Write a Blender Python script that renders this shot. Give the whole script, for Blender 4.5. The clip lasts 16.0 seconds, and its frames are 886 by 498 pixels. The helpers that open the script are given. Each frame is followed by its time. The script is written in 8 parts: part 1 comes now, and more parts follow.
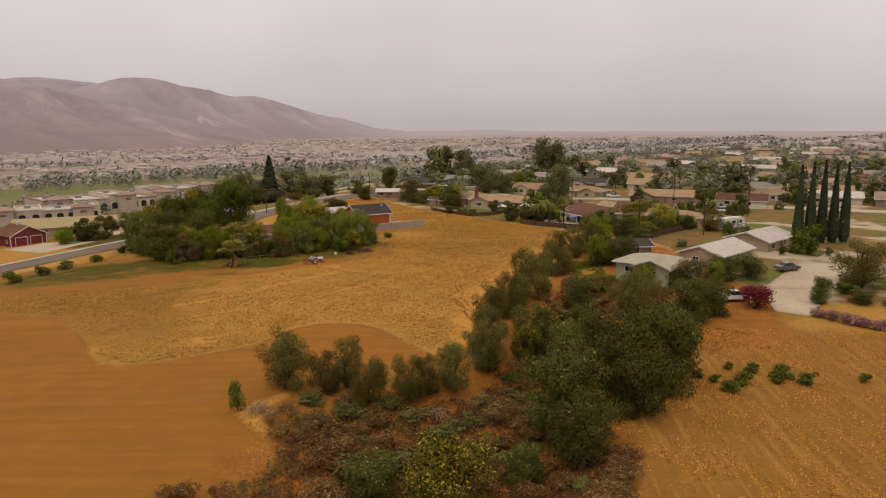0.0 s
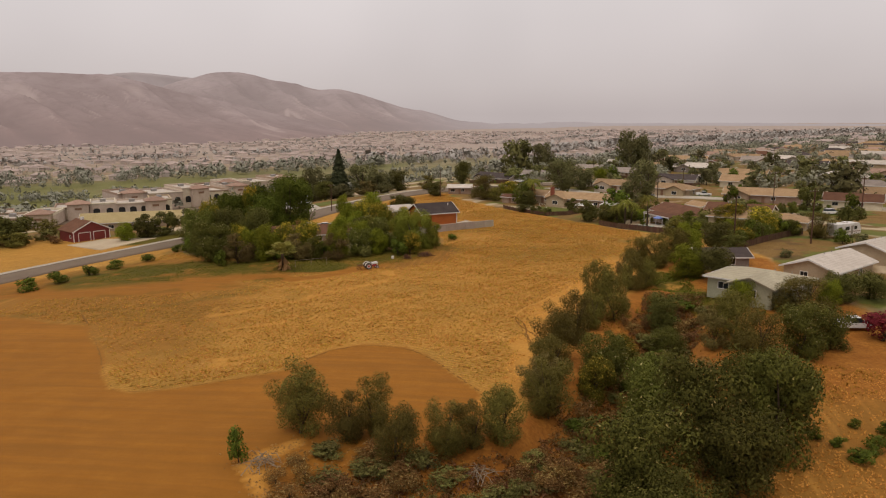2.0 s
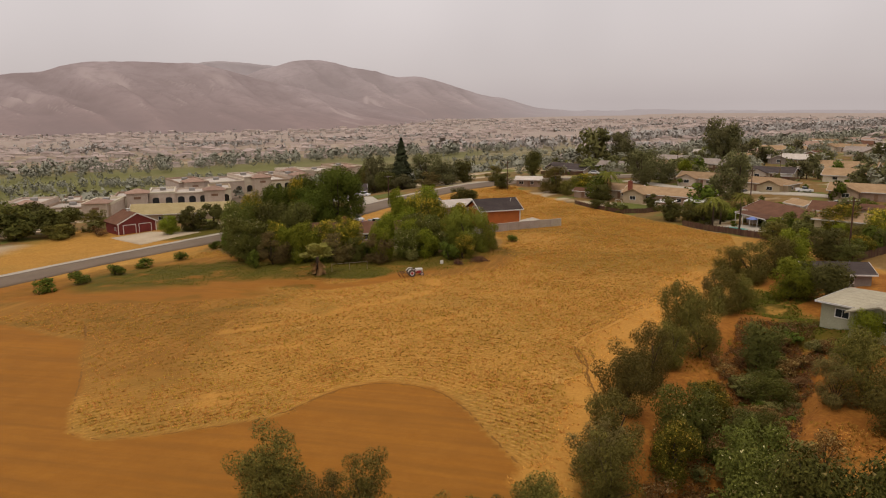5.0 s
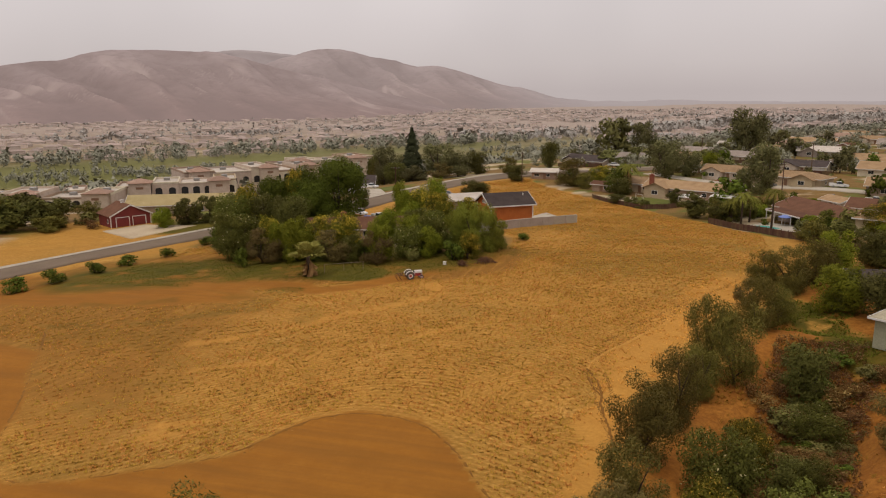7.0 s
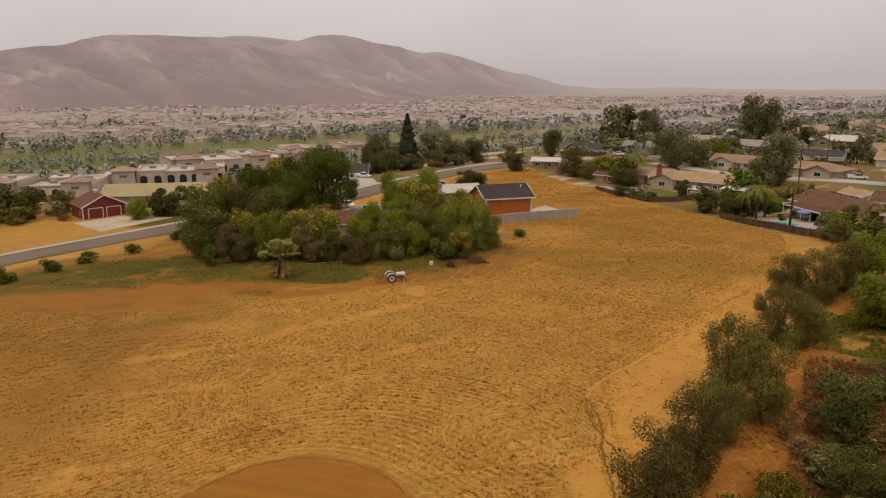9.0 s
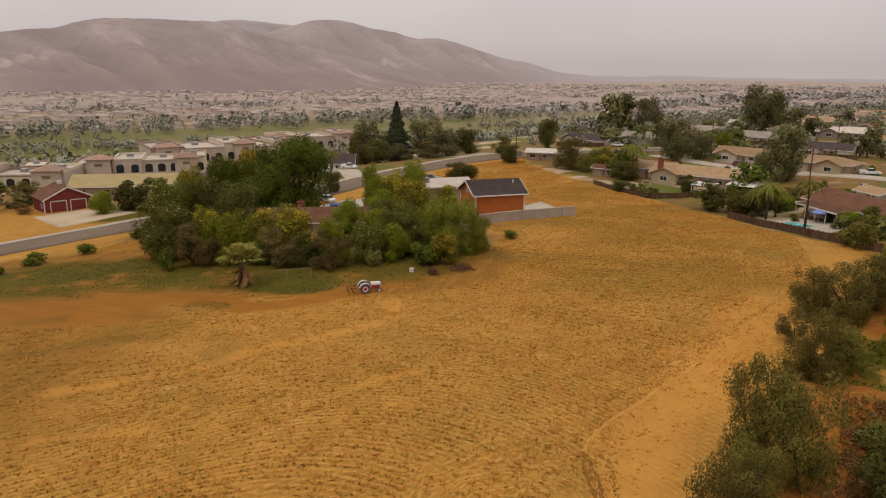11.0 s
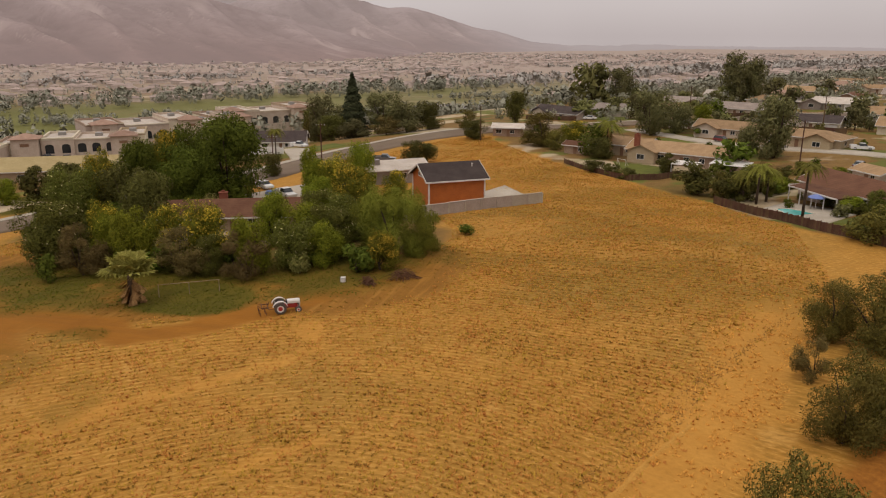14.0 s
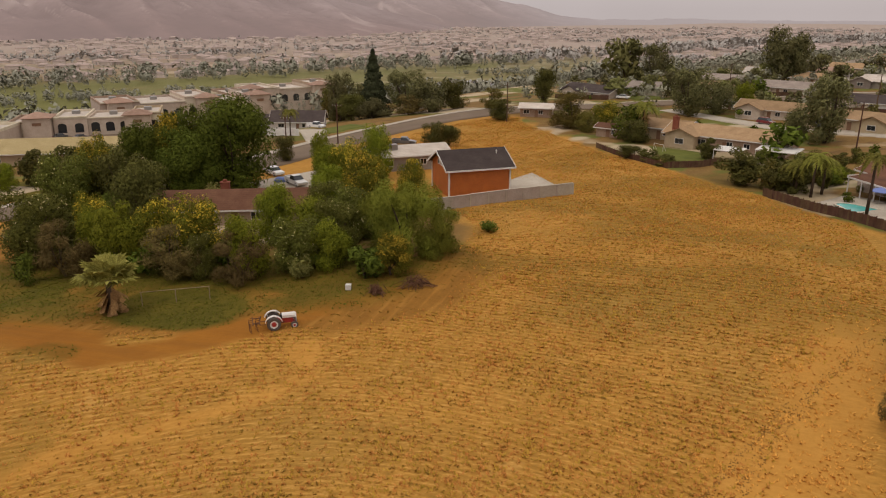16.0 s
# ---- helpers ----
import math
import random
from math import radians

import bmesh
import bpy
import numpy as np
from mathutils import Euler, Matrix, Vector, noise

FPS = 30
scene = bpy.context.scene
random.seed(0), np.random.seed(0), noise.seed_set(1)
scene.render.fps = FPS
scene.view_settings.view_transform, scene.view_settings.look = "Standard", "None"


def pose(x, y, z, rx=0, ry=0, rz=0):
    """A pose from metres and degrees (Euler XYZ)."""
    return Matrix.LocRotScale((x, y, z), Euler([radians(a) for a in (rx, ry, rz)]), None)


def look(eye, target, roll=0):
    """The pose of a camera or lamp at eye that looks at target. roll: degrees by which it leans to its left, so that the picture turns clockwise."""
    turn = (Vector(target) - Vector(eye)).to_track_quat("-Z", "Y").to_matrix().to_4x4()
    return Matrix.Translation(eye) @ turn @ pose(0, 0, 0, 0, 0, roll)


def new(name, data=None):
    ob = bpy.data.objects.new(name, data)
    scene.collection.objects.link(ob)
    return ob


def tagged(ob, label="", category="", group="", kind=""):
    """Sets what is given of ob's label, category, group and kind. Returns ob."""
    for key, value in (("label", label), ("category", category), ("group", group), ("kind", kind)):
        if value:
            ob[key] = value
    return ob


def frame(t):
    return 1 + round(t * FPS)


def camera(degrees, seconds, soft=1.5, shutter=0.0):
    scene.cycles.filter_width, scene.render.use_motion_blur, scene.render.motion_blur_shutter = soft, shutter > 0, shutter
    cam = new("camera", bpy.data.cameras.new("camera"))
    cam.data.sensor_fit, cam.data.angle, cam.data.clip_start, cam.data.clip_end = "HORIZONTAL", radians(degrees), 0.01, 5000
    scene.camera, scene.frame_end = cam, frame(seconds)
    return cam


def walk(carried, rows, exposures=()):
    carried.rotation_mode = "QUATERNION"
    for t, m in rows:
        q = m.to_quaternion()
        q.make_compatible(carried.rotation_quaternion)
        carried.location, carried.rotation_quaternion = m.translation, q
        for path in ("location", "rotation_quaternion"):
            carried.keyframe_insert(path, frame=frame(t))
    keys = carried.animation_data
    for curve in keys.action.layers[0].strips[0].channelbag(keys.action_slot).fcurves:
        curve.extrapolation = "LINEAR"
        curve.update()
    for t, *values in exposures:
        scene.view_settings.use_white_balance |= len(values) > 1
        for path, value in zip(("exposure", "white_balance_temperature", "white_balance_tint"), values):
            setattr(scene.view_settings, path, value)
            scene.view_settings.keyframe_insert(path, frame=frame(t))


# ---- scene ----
cam = camera(61.7, 16.0, soft=1.12)
PATH = [
    (0, (-2.45, -1.74, 29.99), (-5.39, 37.56, 23.19), -0.1),
    (0.5, (-1.67, 2.03, 29.88), (-6.11, 41.19, 23.02), -0.2),
    (1, (-1.13, 6.34, 29.87), (-6.53, 45.36, 22.93), -0.3),
    (1.5, (-0.74, 10.26, 29.98), (-7.10, 49.10, 22.92), -0.3),
    (2, (-0.62, 14.33, 29.98), (-7.88, 52.99, 22.80), -0.3),
    (2.5, (-0.52, 18.15, 29.92), (-8.90, 56.59, 22.66), -0.3),
    (3, (-0.47, 21.78, 29.88), (-9.85, 59.96, 22.54), -0.4),
    (3.5, (-0.39, 24.86, 29.87), (-10.57, 62.80, 22.41), -0.4),
    (4, (-0.22, 28.23, 29.82), (-11.02, 66.01, 22.24), -0.4),
    (6.5, (-1.15, 43.59, 29.04), (-12.87, 80.95, 20.86), -0.3),
    (7, (-1.34, 46.82, 28.87), (-13.50, 84.00, 20.55), -0.2),
    (7.5, (-1.68, 49.89, 28.71), (-13.98, 86.99, 20.21), -0.1),
    (8, (-2.01, 53.08, 28.60), (-14.37, 90.12, 19.94), 0.0),
    (8.5, (-2.35, 56.03, 28.37), (-14.67, 93.05, 19.51), 0.0),
    (9, (-2.59, 59.28, 28.08), (-14.89, 96.26, 19.10), 0.0),
    (11.5, (-4.91, 74.47, 27.96), (-16.87, 111.33, 18.10), 0.5),
    (12, (-5.19, 77.72, 27.92), (-17.03, 114.58, 17.84), 0.5),
    (12.5, (-5.41, 80.88, 27.85), (-16.67, 117.86, 17.55), 0.4),
    (13, (-5.59, 84.29, 27.63), (-16.31, 121.35, 17.07), 0.4),
    (13.5, (-5.74, 87.36, 27.46), (-16.38, 124.36, 16.64), 0.3),
    (14, (-6.06, 90.28, 27.32), (-16.68, 127.22, 16.20), 0.2),
    (14.5, (-6.54, 92.86, 27.25), (-17.24, 129.68, 15.85), 0.2),
    (15, (-7.11, 95.63, 27.18), (-18.15, 132.25, 15.48), 0.2),
    (15.5, (-7.61, 98.10, 27.24), (-19.05, 134.50, 15.24), 0.1),
    (16, (-8.26, 100.80, 27.29), (-20.10, 136.96, 14.95), 0.1),
]
walk(cam, [(t, look(eye, target, roll)) for t, eye, target, roll in PATH])

# ---- world: a thick marine layer over the valley, and a broad veiled sun ----
world = bpy.data.worlds.new("overcast_sky")
scene.world = world
world.use_nodes = True
wn, wl = world.node_tree.nodes, world.node_tree.links
wn.clear()
sky = wn.new("ShaderNodeTexSky")
sky.sky_type = 'NISHITA'
sky.sun_disc = False
sky.sun_elevation = radians(62)
sky.sun_rotation = radians(150)
coord = wn.new("ShaderNodeTexCoord")
split = wn.new("ShaderNodeSeparateXYZ")
wl.new(coord.outputs["Generated"], split.inputs[0])
ramp = wn.new("ShaderNodeValToRGB")
ramp.color_ramp.elements[0].position = 0.0
ramp.color_ramp.elements[0].color = (0.455, 0.395, 0.387, 1)
ramp.color_ramp.elements[1].position = 1.0
ramp.color_ramp.elements[1].color = (1.02, 0.96, 0.93, 1)
mid = ramp.color_ramp.elements.new(0.035)
mid.color = (0.515, 0.455, 0.445, 1)
mid = ramp.color_ramp.elements.new(0.10)
mid.color = (0.59, 0.53, 0.52, 1)
mid = ramp.color_ramp.elements.new(0.22)
mid.color = (0.69, 0.64, 0.63, 1)
wl.new(split.outputs["Z"], ramp.inputs[0])
cloud = wn.new("ShaderNodeTexNoise")
cloud.inputs["Scale"].default_value = 2.6
cloud.inputs["Detail"].default_value = 3.0
wl.new(coord.outputs["Generated"], cloud.inputs["Vector"])
cloud_range = wn.new("ShaderNodeMapRange")
cloud_range.inputs[1].default_value, cloud_range.inputs[2].default_value = 0.3, 0.7
cloud_range.inputs[3].default_value, cloud_range.inputs[4].default_value = 0.93, 1.06
wl.new(cloud.outputs["Fac"], cloud_range.inputs[0])
layer = wn.new("ShaderNodeVectorMath")
layer.operation = 'SCALE'
wl.new(ramp.outputs[0], layer.inputs[0])
wl.new(cloud_range.outputs[0], layer.inputs["Scale"])
bg_cloud = wn.new("ShaderNodeBackground")
bg_cloud.inputs["Strength"].default_value = 1.16
wl.new(layer.outputs[0], bg_cloud.inputs["Color"])
bg_sky = wn.new("ShaderNodeBackground")
bg_sky.inputs["Strength"].default_value = 0.05
wl.new(sky.outputs[0], bg_sky.inputs["Color"])
veil = wn.new("ShaderNodeMixShader")
veil.inputs[0].default_value = 0.93
wl.new(bg_sky.outputs[0], veil.inputs[1])
wl.new(bg_cloud.outputs[0], veil.inputs[2])
wout = wn.new("ShaderNodeOutputWorld")
wl.new(veil.outputs[0], wout.inputs[0])

sun = new("sun", bpy.data.lights.new("sun", 'SUN'))
sun.data.energy = 0.75
sun.data.angle = radians(25)
sun.data.color = (1.0, 0.93, 0.84)
sun.matrix_world = look((0, 0, 300), (60, 140, 0))

# ---- noise and terrain ----


def lattice(ix, iy, seed):
    v = np.sin(ix * 127.1 + iy * 311.7 + seed * 74.7) * 43758.5453
    return v - np.floor(v)


def vnoise(x, y, seed=0):
    x, y = np.asarray(x, float), np.asarray(y, float)
    ix, iy = np.floor(x), np.floor(y)
    fx, fy = x - ix, y - iy
    fx, fy = fx * fx * (3 - 2 * fx), fy * fy * (3 - 2 * fy)
    a = lattice(ix, iy, seed) * (1 - fx) + lattice(ix + 1, iy, seed) * fx
    b = lattice(ix, iy + 1, seed) * (1 - fx) + lattice(ix + 1, iy + 1, seed) * fx
    return a * (1 - fy) + b * fy


def fbm(x, y, octaves=4, seed=0):
    total, amp, norm = 0.0, 1.0, 0.0
    for k in range(octaves):
        total = total + amp * vnoise(np.asarray(x) * 2 ** k, np.asarray(y) * 2 ** k, seed + k)
        norm += amp
        amp *= 0.5
    return total / norm


def ramp01(a, b, v):
    t = np.clip((np.asarray(v, float) - a) / (b - a), 0, 1)
    return t * t * (3 - 2 * t)


def line_dist(x, y, pts):
    """Distance to a polyline, and the share of the way along it."""
    x, y = np.asarray(x, float), np.asarray(y, float)
    best, along = np.full(np.broadcast(x, y).shape, 1e9), np.zeros(np.broadcast(x, y).shape)
    n = len(pts) - 1
    for k in range(n):
        (ax, ay), (bx, by) = pts[k], pts[k + 1]
        dx, dy = bx - ax, by - ay
        t = np.clip(((x - ax) * dx + (y - ay) * dy) / (dx * dx + dy * dy), 0, 1)
        d = np.hypot(x - ax - t * dx, y - ay - t * dy)
        along = np.where(d < best, (k + t) / n, along)
        best = np.minimum(best, d)
    return best, along


GULLY = [(-9, 20), (-9, 44), (-8, 60), (-2, 74), (3, 88), (7, 104), (12, 122), (16, 140)]
ROAD = [(-190, -50), (-157, 55), (-127, 150), (-122, 167), (-116.5, 178), (-110, 191), (-99, 210), (-90, 230), (-87.5, 252),
        (-82, 275), (-73, 301), (-62, 321), (-45, 338), (-20, 353), (20, 373), (80, 397), (200, 440)]
STREET = [(-14, 338), (14, 308), (45, 288), (85, 268), (130, 250), (240, 215)]


def height(x, y):
    """The lie of the land: a level field on a bench, a washed-out gully, and the wide valley below."""
    x, y = np.asarray(x, float), np.asarray(y, float)
    z = -0.045 * np.minimum(8 * np.log1p(np.exp(np.clip(-(x + 25) / 8, -40, 40))), 120)
    z = z - 1.2 * ramp01(90, 140, -x)
    z = z - 1.9 * ramp01(190, 250, y) * ramp01(60, 20, abs(x + 15))
    z = z + 3.0 * ramp01(60, 10, np.hypot(x - 58, y - 175) * 0.9)
    z = z + 0.9 * np.exp(-((x - 31) ** 2 + (y - 139) ** 2) / 196)
    s = -0.8 * x + 0.6 * y
    z = z - 6 * ramp01(240, 330, s) - 32 * ramp01(330, 560, s)
    near = ramp01(420, 200, np.hypot(x, y - 120))
    z = z + near * (0.5 * (fbm(x / 30, y / 30, 3, 5) - 0.5) + 0.12 * (fbm(x / 4, y / 4, 2, 9) - 0.5))
    d, a = line_dist(x, y, GULLY)
    wide = 5.0 + 10.5 * ramp01(0.50, 0.30, a) + 2.5 * (fbm(x / 7, y / 7, 3, 2) - 0.5) * 2
    bank = np.exp(-(d / np.maximum(wide, 2.5)) ** 4)
    z = z - 3.4 * bank * ramp01(1.02, 0.86, a) + 1.3 * bank * (fbm(x / 3.2, y / 3.2, 3, 4) - 0.5) + 2.4 * bank * (fbm(x / 6, y / 6, 2, 14) - 0.5)
    z = z + 2.2 * np.exp(-((x + 3.5) ** 2 + (y - 74) ** 2) / 20) + 1.4 * np.exp(-((x + 14) ** 2 + (y - 66) ** 2) / 14)
    return z


def hz(x, y):
    return float(height(x, y))


# ---- mesh helpers ----


class Geo:
    """Collects vertices and faces for one part."""

    def __init__(self):
        self.v, self.f, self.m = [], [], []
        self.slot = 0

    def face(self, pts):
        k = len(self.v)
        self.v += [tuple(p) for p in pts]
        self.f.append(tuple(range(k, k + len(pts))))
        self.m.append(self.slot)
        return self

    def solid(self, pts, faces):
        k = len(self.v)
        self.v += [tuple(p) for p in pts]
        for fc in faces:
            self.f.append(tuple(k + i for i in fc))
            self.m.append(self.slot)
        return self

    def box(self, x, y, z, sx, sy, sz, rz=0.0, chamfer=0.0):
        """A box centred in x and y, standing on z, turned by rz degrees, its upper edges chamfered."""
        c, s = math.cos(radians(rz)), math.sin(radians(rz))
        rings = [(0, 0), (0, sz)] if not chamfer else [(0, 0), (0, sz - chamfer), (chamfer, sz)]
        pts = []
        for inset, h in rings:
            for ux, uy in ((-1, -1), (1, -1), (1, 1), (-1, 1)):
                px, py = ux * (sx / 2 - inset), uy * (sy / 2 - inset)
                pts.append((x + px * c - py * s, y + px * s + py * c, z + h))
        n = len(rings)
        faces = [(3, 2, 1, 0), tuple(4 * (n - 1) + i for i in range(4))]
        for r in range(n - 1):
            for i in range(4):
                j = (i + 1) % 4
                faces.append((4 * r + i, 4 * r + j, 4 * r + 4 + j, 4 * r + 4 + i))
        return self.solid(pts, faces)

    def prism(self, profile, x0, x1):
        """A profile of (y, z) points, drawn out along x."""
        n = len(profile)
        pts = [(x0, y, z) for y, z in profile] + [(x1, y, z) for y, z in profile]
        faces = [tuple(range(n - 1, -1, -1)), tuple(range(n, 2 * n))]
        faces += [(i, (i + 1) % n, n + (i + 1) % n, n + i) for i in range(n)]
        return self.solid(pts, faces)

    def upright(self, outline, z0, z1):
        """An outline of (x, y) points, drawn up from z0 to z1."""
        n = len(outline)
        pts = [(x, y, z0) for x, y in outline] + [(x, y, z1) for x, y in outline]
        faces = [tuple(range(n - 1, -1, -1)), tuple(range(n, 2 * n))]
        faces += [(i, (i + 1) % n, n + (i + 1) % n, n + i) for i in range(n)]
        return self.solid(pts, faces)

    def tube(self, path, radii, sides=7):
        """A tapered tube along a path of points."""
        path = [Vector(p) for p in path]
        pts, faces = [], []
        for k, p in enumerate(path):
            way = (path[min(k + 1, len(path) - 1)] - path[max(k - 1, 0)]).normalized()
            side = way.orthogonal().normalized() if k == 0 else (side - way * side.dot(way)).normalized()
            up = way.cross(side)
            for i in range(sides):
                a = 2 * math.pi * i / sides
                pts.append(p + (side * math.cos(a) + up * math.sin(a)) * radii[k])
        for k in range(len(path) - 1):
            for i in range(sides):
                j = (i + 1) % sides
                faces.append((k * sides + i, k * sides + j, (k + 1) * sides + j, (k + 1) * sides + i))
        faces += [tuple(range(sides - 1, -1, -1)), tuple((len(path) - 1) * sides + i for i in range(sides))]
        return self.solid(pts, faces)

    def lathe(self, cx, cy, cz, profile, axis="y", sides=18):
        """A profile of (radius, offset) turned about an axis through the centre."""
        pts, faces, n = [], [], len(profile)
        for i in range(sides):
            a = 2 * math.pi * i / sides
            c, s = math.cos(a), math.sin(a)
            for r, o in profile:
                pts.append((cx + r * c, cy + o, cz + r * s) if axis == "y" else (cx + r * c, cy + r * s, cz + o))
        for i in range(sides):
            j = (i + 1) % sides
            for k in range(n - 1):
                faces.append((i * n + k, j * n + k, j * n + k + 1, i * n + k + 1))
        return self.solid(pts, faces)

    def mesh(self, name, materials, smooth=False):
        me = bpy.data.meshes.new(name)
        me.from_pydata(self.v, [], self.f)
        for m in (materials if isinstance(materials, (list, tuple)) else [materials]):
            me.materials.append(m)
        if any(self.m):
            me.polygons.foreach_set("material_index", self.m)
        if smooth:
            me.polygons.foreach_set("use_smooth", [True] * len(me.polygons))
        me.update()
        return me


def part(name, geo, material, parent, label="", smooth=False):
    """One mesh object under a thing or a part."""
    me = geo if isinstance(geo, bpy.types.Mesh) else geo.mesh(name, material, smooth)
    ob = new(name, me)
    ob.parent = parent
    if label:
        ob["label"] = label
    return ob


def thing(name, x, y, rz=0.0, z=None, label="", category="", group="", scale=(1, 1, 1)):
    """An empty at the base of a thing, on the ground unless z is given."""
    ob = new(name)
    ob.empty_display_size = 0.3
    ob.matrix_basis = Matrix.LocRotScale((x, y, hz(x, y) if z is None else z), Euler((0, 0, radians(rz))), scale)
    return tagged(ob, label, category, group)


# ---- materials ----


def shader(name):
    m = bpy.data.materials.new(name)
    m.use_nodes = True
    n, l = m.node_tree.nodes, m.node_tree.links
    return m, n, l, n["Principled BSDF"]


def mix_color(n, l, fac, a, b, blend='MIX'):
    k = n.new("ShaderNodeMix")
    k.data_type, k.blend_type = 'RGBA', blend
    k.clamp_factor = True
    for sock, val in ((k.inputs[0], fac), (k.inputs[6], a), (k.inputs[7], b)):
        if isinstance(val, (int, float)):
            sock.default_value = val
        elif isinstance(val, tuple):
            sock.default_value = (*val, 1) if len(val) == 3 else val
        else:
            l.new(val, sock)
    return k.outputs[2]


def noise_tex(n, l, vec, scale, detail=4.0, rough=0.55):
    t = n.new("ShaderNodeTexNoise")
    t.inputs["Scale"].default_value, t.inputs["Detail"].default_value, t.inputs["Roughness"].default_value = scale, detail, rough
    if vec is not None:
        l.new(vec, t.inputs["Vector"])
    return t.outputs["Fac"]


def span(n, l, val, a, b, c=0.0, d=1.0):
    k = n.new("ShaderNodeMapRange")
    l.new(val, k.inputs[0])
    for i, v in enumerate((a, b, c, d)):
        k.inputs[i + 1].default_value = v
    return k.outputs[0]


def surface(name, dark, light, big=0.4, fine=6.0, rough=0.85, bump=0.3, metal=0.0, island=0.0, spot=0.0, spread=0.02):
    """A worn surface: colour drifts over metres and grain over centimetres, with fine relief."""
    m, n, l, bsdf = shader(name)
    pos = n.new("ShaderNodeNewGeometry")
    a = span(n, l, noise_tex(n, l, pos.outputs["Position"], big), 0.3, 0.7)
    b = noise_tex(n, l, pos.outputs["Position"], fine, 6.0, 0.65)
    col = mix_color(n, l, a, dark, light)
    col = mix_color(n, l, span(n, l, b, 0.3, 0.7, 0.0, 0.45), col, tuple(0.45 * v for v in dark))
    if island:
        v = n.new("ShaderNodeHueSaturation")
        l.new(span(n, l, pos.outputs["Random Per Island"], 0, 1, 1 - island, 1 + island), v.inputs["Value"])
        l.new(col, v.inputs["Color"])
        col = v.outputs[0]
    if spot:
        info = n.new("ShaderNodeObjectInfo")
        v = n.new("ShaderNodeHueSaturation")
        l.new(span(n, l, info.outputs["Random"], 0, 1, 1 - spot, 1 + spot), v.inputs["Value"])
        l.new(span(n, l, info.outputs["Random"], 0, 1, 0.5 - spread, 0.5 + spread), v.inputs["Hue"])
        l.new(col, v.inputs["Color"])
        col = v.outputs[0]
    l.new(col, bsdf.inputs["Base Color"])
    bsdf.inputs["Roughness"].default_value = rough
    bsdf.inputs["Metallic"].default_value = metal
    bsdf.inputs["Specular IOR Level"].default_value = 0.15 if rough > 0.8 else 0.5
    if bump:
        k = n.new("ShaderNodeBump")
        k.inputs["Strength"].default_value, k.inputs["Distance"].default_value = bump, 0.05
        l.new(b, k.inputs["Height"])
        l.new(k.outputs[0], bsdf.inputs["Normal"])
    return m


def roof_material(name, dark, light, course=0.3, rough=0.9):
    """Roof covering: courses that run with the height, mottled from sheet to sheet."""
    m, n, l, bsdf = shader(name)
    pos = n.new("ShaderNodeNewGeometry")
    sep = n.new("ShaderNodeSeparateXYZ")
    l.new(pos.outputs["Position"], sep.inputs[0])
    wave = n.new("ShaderNodeTexWave")
    wave.bands_direction, wave.wave_profile = 'Z', 'SAW'
    wave.inputs["Scale"].default_value = 0.5 / course
    wave.inputs["Distortion"].default_value = 0.6
    l.new(pos.outputs["Position"], wave.inputs["Vector"])
    col = mix_color(n, l, span(n, l, noise_tex(n, l, pos.outputs["Position"], 0.5), 0.3, 0.7), dark, light)
    grain = noise_tex(n, l, pos.outputs["Position"], 5.0, 5.0, 0.7)
    col = mix_color(n, l, span(n, l, grain, 0.35, 0.7, 0.0, 0.5), col, tuple(0.5 * v for v in dark))
    col = mix_color(n, l, span(n, l, wave.outputs["Fac"], 0.75, 1.0, 0.0, 0.35), col, tuple(0.4 * v for v in dark))
    info = n.new("ShaderNodeObjectInfo")
    v = n.new("ShaderNodeHueSaturation")
    l.new(span(n, l, info.outputs["Random"], 0, 1, 0.85, 1.15), v.inputs["Value"])
    l.new(col, v.inputs["Color"])
    l.new(v.outputs[0], bsdf.inputs["Base Color"])
    bsdf.inputs["Roughness"].default_value = rough
    bsdf.inputs["Specular IOR Level"].default_value = 0.12
    k = n.new("ShaderNodeBump")
    k.inputs["Strength"].default_value, k.inputs["Distance"].default_value = 0.5, 0.06
    l.new(wave.outputs["Fac"], k.inputs["Height"])
    l.new(k.outputs[0], bsdf.inputs["Normal"])
    return m


